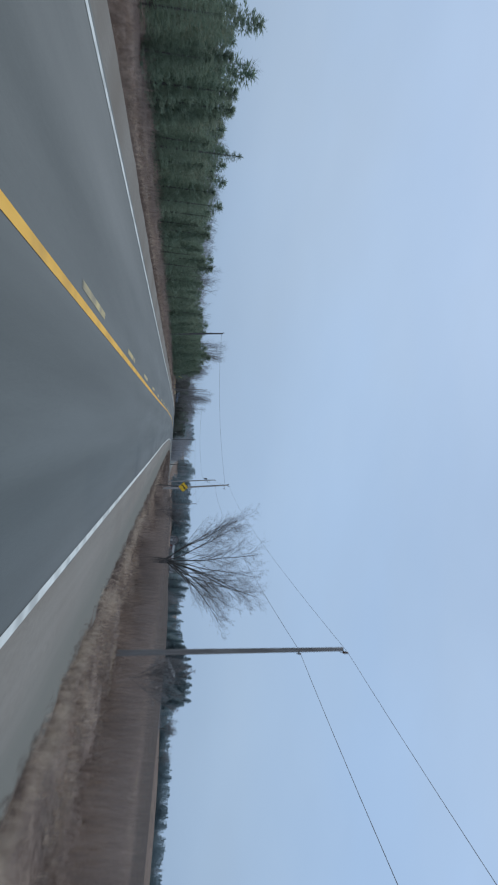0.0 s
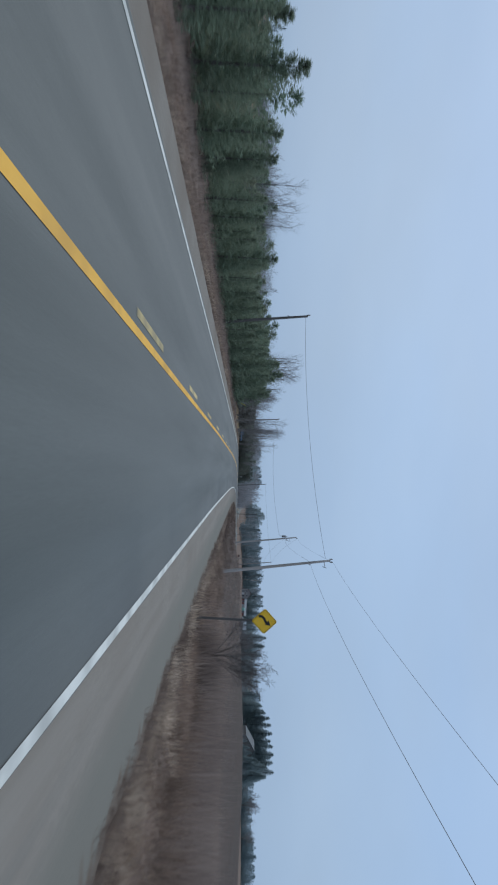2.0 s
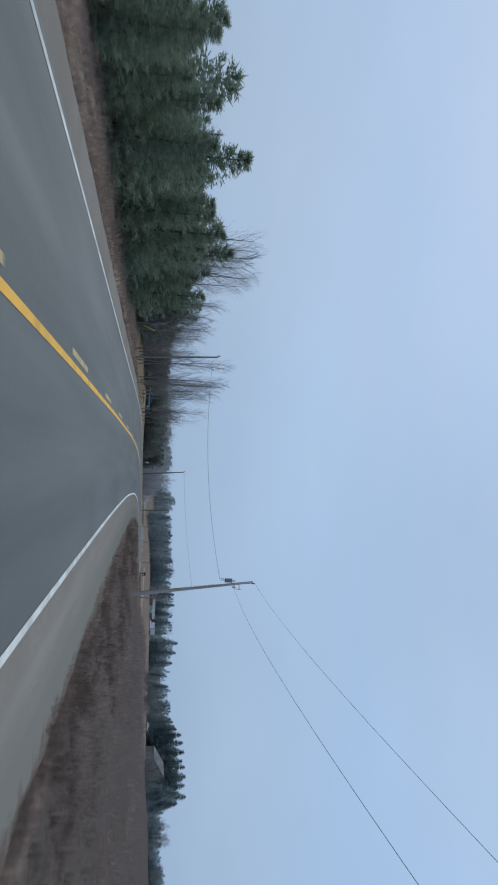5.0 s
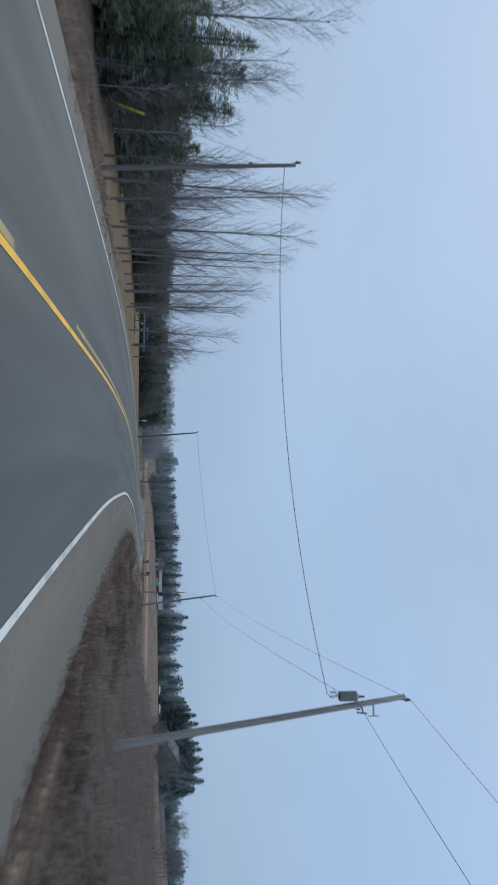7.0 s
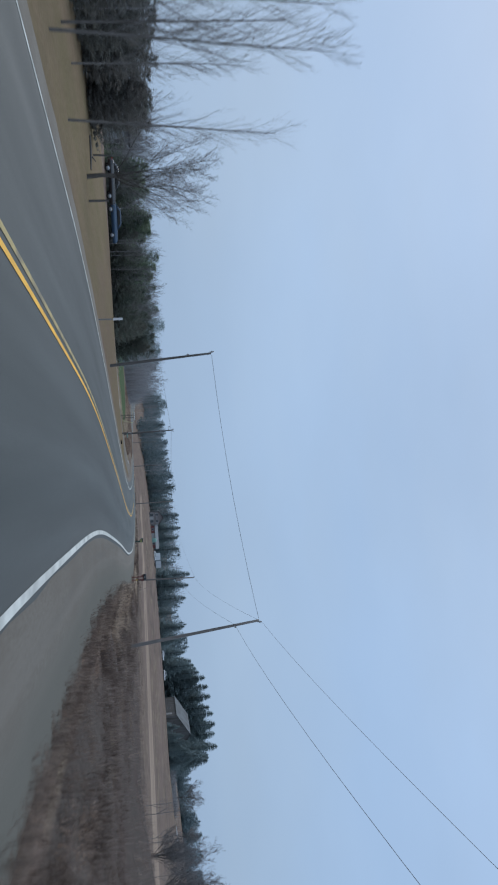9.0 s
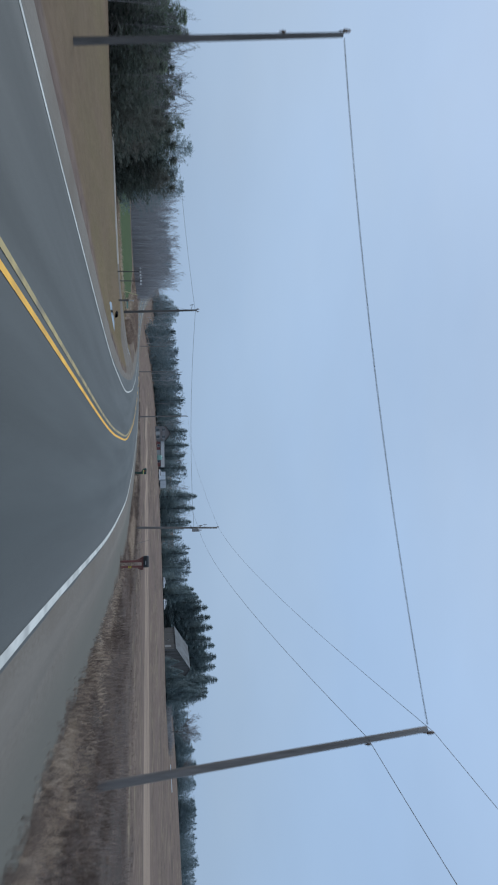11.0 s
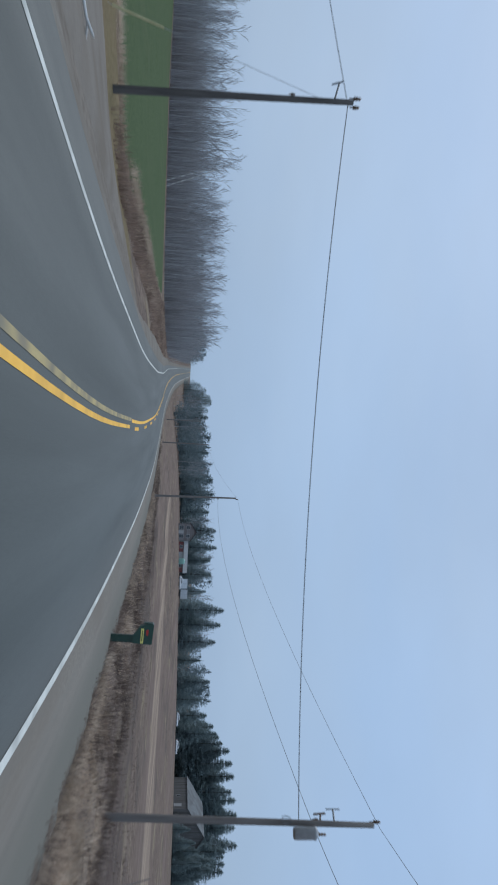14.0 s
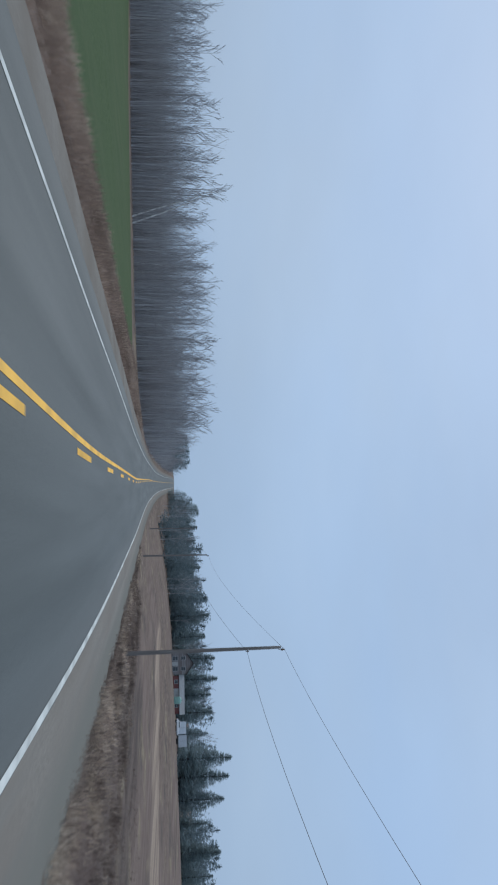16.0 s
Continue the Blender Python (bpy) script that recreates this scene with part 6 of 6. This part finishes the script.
def culvert(x, y, turn):
    """A corrugated pipe's mouth under the drive."""
    ob = thing("culvert_pipe", pose(x, y, land_at(x, y) + 0.10, 90, 0, turn), "black corrugated culvert pipe mouth in the ditch", "culvert pipe")
    bm = bmesh.new()
    rings = []
    for k in range(15):
        rr = 0.15 + 0.008 * (k % 2)
        rings.append([bm.verts.new((rr * math.cos(a), rr * math.sin(a), -k * 0.06)) for a in np.linspace(0, 2 * math.pi, 24, endpoint=False)])
    inner = [[bm.verts.new((0.137 * math.cos(a), 0.137 * math.sin(a), z)) for a in np.linspace(0, 2 * math.pi, 24, endpoint=False)] for z in (0.0, -0.8)]
    for a, b in zip(rings, rings[1:]):
        for i in range(24):
            bm.faces.new((a[i], b[i], b[(i + 1) % 24], a[(i + 1) % 24]))
    for i in range(24):
        j = (i + 1) % 24
        bm.faces.new((rings[0][i], rings[0][j], inner[0][j], inner[0][i]))
        bm.faces.new((inner[0][i], inner[0][j], inner[1][j], inner[1][i]))
    bm.faces.new(inner[1])
    part("pipe", bm_mesh("pipe", bm, True), material("black_corrugated_plastic", (0.012, 0.012, 0.013), (0.02, 0.02, 0.021), 8, 0.95, 0.05), ob)
    return ob


culvert(15.30, 311.7, 10)
log_me = tube_mesh("log", [[(-1.6, 0, 0.12, 0.13), (-0.5, 0.15, 0.15, 0.15), (0.6, 0.0, 0.16, 0.14), (1.6, 0.2, 0.12, 0.09)], [(0.4, 0.1, 0.3, 0.07), (0.7, 0.4, 0.75, 0.03)]], 10)
log = part("log", log_me, M_POLE_DARK, None)
log.matrix_basis = pose(-8.2, 267.0, land_at(-8.2, 267.0) - 0.04, 0, 0, -30) @ Matrix.Diagonal((0.8, 0.7, 0.55, 1))
tagged(log, "dark fallen log lying on the lawn", "log")

# puddle on the verge
M_WATER = bpy.data.materials.new("puddle_water")
M_WATER.use_nodes = True
wb = M_WATER.node_tree.nodes["Principled BSDF"]
wb.inputs["Base Color"].default_value, wb.inputs["Roughness"].default_value, wb.inputs["IOR"].default_value = (0.02, 0.02, 0.018, 1), 0.04, 1.33
wb.inputs["Specular IOR Level"].default_value = 0.9
bm = bmesh.new()
ring = []
for k in range(40):
    a = 2 * math.pi * k / 40
    r_ = 1 + 0.25 * noise.noise((math.cos(a) * 1.3, math.sin(a) * 1.3, 2.0))
    ring.append(bm.verts.new((1.1 * r_ * math.cos(a), 3.5 * r_ * math.sin(a), 0)))
low = [bm.verts.new((v.co.x, v.co.y, -0.05)) for v in ring]
bm.faces.new(ring)
for k in range(40):
    bm.faces.new((ring[k], low[k], low[(k + 1) % 40], ring[(k + 1) % 40]))
puddle = part("puddle", bm_mesh("puddle", bm), M_WATER, None)
puddle.matrix_basis = pose(15.1, 303.6, -0.86, 0, 0, -13)
tagged(puddle, "shallow puddle reflecting the pale sky beside the road", "puddle", kind="structure")


# gravel drive
M_DRIVE = material("pale_gravel_drive", (0.165, 0.146, 0.126), (0.230, 0.205, 0.178), 16, 0.95, 0.4, (0.165, 0.141, 0.116), 0.5)


def drive(near_edge, far_edge, name, label, mat):
    """A gravel drive between two edge lines, a little above the grass."""
    def line(rows_):
        p = np.array(rows_, float)
        t = np.linspace(0, len(p) - 1, 60)
        c = np.c_[np.interp(t, range(len(p)), p[:, 0]), np.interp(t, range(len(p)), p[:, 1])]
        k = np.hanning(7)
        k /= k.sum()
        c[3:-3] = np.c_[np.convolve(c[:, 0], k, "valid"), np.convolve(c[:, 1], k, "valid")]
        return c
    a, b = line(near_edge), line(far_edge)
    cols = []
    for k, lift in ((-0.04, -0.2), (0.0, 0.02), (0.2, 0.05), (0.5, 0.07), (0.8, 0.05), (1.0, 0.02), (1.04, -0.2)):
        q_ = a + (b - a) * k
        on_road = np.clip((across(q_[:, 0], q_[:, 1]) + 5.2) / 0.8, 0, 1)
        cols.append(np.c_[q_, land(q_[:, 0], q_[:, 1]) + (lift + 0.05) * (1 - on_road) - 0.12 * on_road])
    v = np.stack(cols, 1)
    n_, k_ = v.shape[:2]
    i, j = np.meshgrid(np.arange(n_ - 1), np.arange(k_ - 1), indexing="ij")
    f = np.stack([i * k_ + j, i * k_ + j + 1, (i + 1) * k_ + j + 1, (i + 1) * k_ + j], -1).reshape(-1, 4)
    ob = part(name, raw_mesh(name, v, f, True), mat, None)
    return tagged(ob, label, "driveway", kind="structure")


# the lane's gravel is lighter than the apron's
M_LANE = material("lighter_lane_gravel", (0.275, 0.255, 0.225), (0.375, 0.350, 0.312), 16, 0.95, 0.4, (0.250, 0.228, 0.198), 0.5)
drive(((20.2, 310.2), (17.8, 314.0), (15.8, 316.3), (14.2, 317.6), (12.6, 319.2), (11.6, 320.2)),
      ((22.4, 331.5), (18.8, 328.0), (16.4, 328.2), (14.6, 327.2), (12.6, 325.6), (11.4, 325.2)), "driveway_apron", "wide grey gravel apron where the drive meets the road", M_DRIVE)
drive(((11.75, 320.1), (8.8, 320.9), (2.5, 321.4), (-14, 317), (-30, 311)),
      ((11.55, 325.1), (9.0, 325.2), (2.5, 325.2), (-14, 320.4), (-30, 313.6)), "driveway", "pale gravel drive leading across the lawn", M_LANE)
broken = thing("broken_stake", pose(18.9, 320.3, land_at(18.9, 320.3) + 0.09, 0, 0, 35) @ Matrix.Diagonal((0.75, 0.75, 0.75, 1)), "pale broken marker stake lying at the gravel edge", "stake")
part("shaft", tube_mesh("shaft", [[(-0.55, 0, 0.03, 0.035), (0, 0.03, 0.10, 0.035), (0.35, 0.0, 0.24, 0.03)]], 6), M_BIRCH, broken)
part("splinter", tube_mesh("splinter", [[(0.1, 0.02, 0.12, 0.03), (0.45, 0.22, 0.05, 0.02)]], 5), M_BIRCH, broken)


# ---- buildings ----
M_GREYSIDING = material("grey_clapboard", (0.135, 0.115, 0.112), (0.185, 0.16, 0.155), 3, 0.8, 0.2, (0.27, 0.27, 0.27), 0.4, stretch=(0.1, 0.1, 6))
M_DULLSIDING = material("dull_clapboard", (0.289, 0.315, 0.333), (0.391, 0.420, 0.441), 3, 0.8, 0.2, (0.255, 0.263, 0.270), 0.4, stretch=(0.1, 0.1, 6))
M_DARKROOF = material("dark_roof_shingles", (0.05, 0.05, 0.052), (0.085, 0.083, 0.082), 8, 0.9, 0.4)
M_PALEROOF = material("pale_metal_roof", (0.15, 0.158, 0.165), (0.21, 0.22, 0.228), 2, 0.7, 0.1, (0.18, 0.18, 0.18), 0.5)
M_BARNROOF = material("dull_barn_roof", (0.105, 0.116, 0.122), (0.170, 0.184, 0.190), 1.2, 0.85, 0.1, (0.090, 0.094, 0.096), 0.35)
M_BARNWOOD = material("grey_barn_boards", (0.105, 0.105, 0.105), (0.173, 0.171, 0.168), 5, 0.9, 0.3, (0.090, 0.083, 0.075), 0.6, stretch=(4, 4, 0.15))
M_REDSIDING = material("dull_red_siding", (0.165, 0.058, 0.055), (0.22, 0.078, 0.072), 3, 0.8, 0.2, stretch=(0.2, 0.2, 5))
M_TRIM = material("white_trim", (0.32, 0.32, 0.32), (0.40, 0.40, 0.39), 4, 0.6, 0.05)
M_GLASS = bpy.data.materials.new("window_glass")
M_GLASS.use_nodes = True
gb_ = M_GLASS.node_tree.nodes["Principled BSDF"]
gb_.inputs["Base Color"].default_value, gb_.inputs["Roughness"].default_value, gb_.inputs["Metallic"].default_value = (0.025, 0.03, 0.035, 1), 0.06, 0.0
gb_.inputs["Specular IOR Level"].default_value = 0.8


def building(name, m, w, d, eave, rise, wall, roof, label, category, windows=(), doors=(), over=0.35, ridge="x"):
    """A gabled building, front at y = 0 facing -y; ridge along x or y. windows: (side, along, z, width, height)."""
    ob = thing(name, m, label, category)
    if ridge == "y":
        prof = [(0, -0.5), (w, -0.5), (w, eave), (w / 2, eave + rise), (0, eave)]
        part("wall", prism("wall", prof, 0, d), wall, ob)
        for s in (-1, 1):
            x0, x1 = w / 2, (w + over if s > 0 else -over)
            sl = rise / (w / 2)
            z1 = eave - sl * over
            pr = [(x0, eave + rise + 0.012), (x1, z1 + 0.012), (x1, z1 + 0.18), (x0, eave + rise + 0.2)]
            part("roof", prism("roof", pr, -over, d + over), roof, ob)
    else:
        bm = bmesh.new()
        prof = [(0, -0.5), (d, -0.5), (d, eave), (d / 2, eave + rise), (0, eave)]
        a = [bm.verts.new((0, y, z)) for y, z in prof]
        b = [bm.verts.new((w, y, z)) for y, z in prof]
        bm.faces.new(a)
        bm.faces.new(b[::-1])
        for i in range(5):
            bm.faces.new((a[i], b[i], b[(i + 1) % 5], a[(i + 1) % 5]))
        bmesh.ops.recalc_face_normals(bm, faces=bm.faces)
        part("wall", bm_mesh("wall", bm), wall, ob)
        for s in (-1, 1):
            bm = bmesh.new()
            y0, y1 = d / 2, (d + over if s > 0 else -over)
            z1 = eave - rise / (d / 2) * over
            pr = [(y0, eave + rise + 0.012), (y1, z1 + 0.012), (y1, z1 + 0.18), (y0, eave + rise + 0.2)]
            a = [bm.verts.new((-over, y, z)) for y, z in pr]
            b = [bm.verts.new((w + over, y, z)) for y, z in pr]
            bm.faces.new(a)
            bm.faces.new(b[::-1])
            for i in range(4):
                bm.faces.new((a[i], b[i], b[(i + 1) % 4], a[(i + 1) % 4]))
            bmesh.ops.recalc_face_normals(bm, faces=bm.faces)
            part("roof", bm_mesh("roof", bm), roof, ob)
    for nm, rows_ in (("window", windows), ("door", doors)):
        for side, along, z, ww, hh in rows_:
            bm = bmesh.new()
            for x0, z0, x1, z1 in ((-0.1, -0.1, 0, hh + 0.1), (ww, -0.1, ww + 0.1, hh + 0.1), (0, -0.1, ww, 0), (0, hh, ww, hh + 0.1)):
                box(bm, x0, -0.06, z0, x1, 0.0, z1)
            fr = part(nm, bm_mesh(nm, bm), M_TRIM, ob)
            fr.matrix_basis = pose(along, -0.003, z) if side == "front" else pose(w + 0.003 if side == "right" else -0.003, along, z, 0, 0, 90 if side == "right" else -90)
            part("pane" if nm == "window" else "leaf", box_mesh("pane", 0.002, -0.03, 0.002, ww - 0.002, -0.004, hh - 0.002), M_GLASS if nm == "window" else M_TRIM, fr)
            if nm == "window":
                part("glazing_bar", box_mesh("glazing_bar", 0.002, -0.05, hh / 2 - 0.03, ww - 0.002, -0.031, hh / 2 + 0.03), M_TRIM, fr)
    return ob


# the house behind the lawn
hx_, hy_ = -26.6, 305.5
building("house", pose(hx_, hy_, land_at(hx_, hy_) + 0.2, 0, 0, -6), 6.2, 7, 2.7, 1.9, M_DULLSIDING, M_DARKROOF, "single-storey grey clapboard house with a dark gable roof", "house",
         windows=(("front", 0.8, 0.9, 1.2, 1.2), ("front", 3.9, 0.9, 1.2, 1.2), ("right", 1.5, 0.9, 1.3, 1.1), ("right", 5.5, 0.9, 1.3, 1.1)), doors=(("front", 2.5, 0.05, 0.9, 2.0),), ridge="y")
# beyond the brown field
building("farmhouse", pose(79.6, 582.5, land_at(82, 583) - 0.4, 0, 0, -12), 6.0, 7, 4.6, 2.0, M_GREYSIDING, M_DARKROOF, "two-storey grey farmhouse with white window frames", "house",
         windows=(("front", 0.9, 0.7, 1.1, 1.4), ("front", 3.9, 0.7, 1.1, 1.4), ("front", 0.9, 3.1, 1.0, 1.2), ("front", 3.9, 3.1, 1.0, 1.2)), doors=(("front", 2.5, 0.05, 0.95, 2.05),), ridge="y")
building("long_shed", pose(85.9, 581.3, land_at(90, 581) - 0.5, 0, 0, -13), 10.5, 5, 2.2, 1.3, M_REDSIDING, M_PALEROOF, "long dull red shed with a pale metal roof", "shed",
         windows=(("front", 1.2, 0.8, 0.9, 0.9), ("front", 7.8, 0.8, 0.9, 0.9)), doors=(("front", 3.6, 0.05, 2.2, 2.0),))
tank = thing("teal_tank", pose(91.9, 577.5, land_at(91.9, 577.5) - 0.1), "teal plastic tank standing by the red shed", "tank")
part("body", lathe("body", [(0.95, 0), (1.0, 0.08), (1.0, 1.7), (0.9, 1.95), (0.4, 2.2), (0.25, 2.25)], 20), M_TEAL, tank)
part("lid", lathe("lid", [(0.28, 2.252), (0.28, 2.34), (0.2, 2.38)], 16), M_BLACK, tank)
M_WHITEPANEL = material("white_metal_panel", (0.50, 0.54, 0.57), (0.58, 0.62, 0.65), 2, 0.5, 0.05, (0.55, 0.57, 0.6), 0.7)


def trailer(x, y, turn, w):
    ob = thing("box_trailer", pose(x, y, land_at(x, y), 0, 0, turn), "white box trailer parked by the field edge", "trailer", "parked trailers")
    part("body", box_mesh("body", 0, 0, 0.7, w, 2.4, 3.1, bevel=0.04), M_WHITEPANEL, ob)
    part("frame", box_mesh("frame", 0.1, 0.3, 0.5, w - 0.1, 2.1, 0.698), M_BLACK, ob)
    wheel = lathe("wheel", [(0.3, 0), (0.38, 0.03), (0.38, 0.2), (0.3, 0.23)], 16)
    for dx in (w * 0.4, w * 0.62):
        for dy in (0.02, 2.15):
            part("wheel", wheel, M_BLACK, ob).matrix_basis = pose(dx, dy + 0.23, 0.38, 90)
    part("door_bar", box_mesh("door_bar", w * 0.48, -0.02, 0.8, w * 0.5, -0.002, 3.0), M_GREYMETAL, ob)
    return ob


trailer(98.2, 578.0, -15, 3.3)
trailer(101.7, 577.0, -15, 3.2)
bx_, by_ = 160.4, 559.9
building("barn", pose(bx_, by_, land_at(157.4, 541), 0, 0, -93), 21, 17.4, 4.6, 5.3, M_BARNWOOD, M_BARNROOF, "weathered dark board barn with a dull metal roof", "barn",
         windows=(("front", 12, 1.2, 0.9, 0.9),), doors=(("front", 17.5, 0.35, 1.6, 2.2),))


# ---- parked cars ----
def car(name, x, y, turn, paint, label, kind="car"):
    ob = thing(name, pose(x, y, land_at(x, y) + 0.02, 0, 0, turn), label, "car" if kind == "car" else "pickup truck", "parked cars")
    L, W = (4.5, 1.75) if kind == "car" else (5.4, 1.9)
    if kind == "car":
        low_ = [(0, 0.35), (L, 0.35), (L, 0.75), (L - 0.15, 0.9), (L * 0.72, 0.97), (0.5, 0.98), (0.05, 0.9)]
        top_ = [(0.35, 0.982), (0.95, 1.42), (2.4, 1.45), (L * 0.7, 0.982)]
    else:
        low_ = [(0, 0.5), (L, 0.5), (L, 1.0), (L - 0.15, 1.12), (L * 0.66, 1.2), (0.02, 1.2)]
        top_ = [(1.9, 1.203), (2.05, 1.8), (3.1, 1.83), (L * 0.69, 1.203)]

    def body(name_, prof, inset):
        bm = bmesh.new()
        a = [bm.verts.new((px, inset, pz)) for px, pz in prof]
        b = [bm.verts.new((px, W - inset, pz)) for px, pz in prof]
        bm.faces.new(a)
        bm.faces.new(b[::-1])
        n_ = len(prof)
        for i in range(n_):
            bm.faces.new((a[i], b[i], b[(i + 1) % n_], a[(i + 1) % n_]))
        bmesh.ops.recalc_face_normals(bm, faces=bm.faces)
        bmesh.ops.bevel(bm, geom=bm.edges[:], offset=0.06, segments=2, affect="EDGES")
        return bm_mesh(name_, bm, True)

    part("body", body("body", low_, 0.0), paint, ob)
    cab = part("cabin", body("cabin", top_, 0.12), paint, ob)
    xs = [p[0] for p in top_]
    z0, z1 = top_[0][1] + 0.06, top_[1][1] - 0.1
    for s in (0.105, W - 0.125):
        part("side_window", prism("side_window", [(xs[0] + 0.3, z0), (xs[1] + 0.1, z1), (xs[2] - 0.05, z1), (xs[3] - 0.4, z0)], s, s + 0.02), M_GLASS, cab)
    for dx in (L * 0.18, L * 0.8):
        for dy in (0.2, W + 0.02):
            wh = part("wheel", lathe("wheel", [(0.25, 0), (0.33, 0.03), (0.33, 0.19), (0.25, 0.22)], 18), M_BLACK, ob)
            wh.matrix_basis = pose(dx, dy, 0.33, 90)
            part("rim", lathe("rim", [(0.2, 0.224), (0.2, 0.228), (0.05, 0.232)], 14), M_GALV, wh)
    for dy in (0.1, W - 0.45):
        part("headlight", box_mesh("headlight", L - 0.03, dy, 0.66, L + 0.01, dy + 0.35, 0.8, bevel=0.01), M_WHITEPLASTIC, ob)
        part("tail_light", box_mesh("tail_light", -0.01, dy, 0.7, 0.03, dy + 0.3, 0.84, bevel=0.01), M_REDPLASTIC, ob)
    return ob


M_BLUECAR = material("dark_blue_car_paint", (0.022, 0.057, 0.104), (0.029, 0.070, 0.125), 1, 0.35, 0, coat=0.3)
M_DARKCAR = material("black_car_paint", (0.015, 0.016, 0.018), (0.02, 0.021, 0.024), 1, 0.25, 0, coat=0.8)
M_WHITECAR = material("white_car_paint", (0.72, 0.73, 0.74), (0.76, 0.77, 0.78), 1, 0.25, 0, coat=0.8)
car("parked_car", -12.2, 306.5, 10, M_BLUECAR, "dark blue car parked behind the lawn")
car("parked_car", -15.2, 300.0, 20, M_DARKCAR, "black car parked beside the house")
car("parked_car", 139.5, 563.5, -20, M_WHITECAR, "white car parked at the field edge below the spruces")
car("parked_car", 147.5, 560.0, -20, M_WHITECAR, "white car parked at the field edge below the spruces")
car("parked_car", 96.5, 575.5, -10, M_WHITECAR, "white car parked by the trailers")

blades("barn_brush", 420, lambda g: (162 + g.uniform(0, 40), 535 + g.uniform(-3, 8)), (1.2, 3.4), (0.03, 0.07), M_TWIG_HAZED, "leafless brush in front of the grove", "brush", per=12, lean=0.7, spread=1.2)
pipe = part("irrigation_pipe", tube_mesh("irrigation_pipe", [[(0, 0, 0.3, 0.14), (5, -0.5, 0.5, 0.14), (11, -1.5, 0.8, 0.14)]], 10), M_WHITEPLASTIC, None)
pipe.matrix_basis = pose(200, 524, land_at(203, 524) + 0.1)
tagged(pipe, "long white pipe lying in the brown field", "pipe")
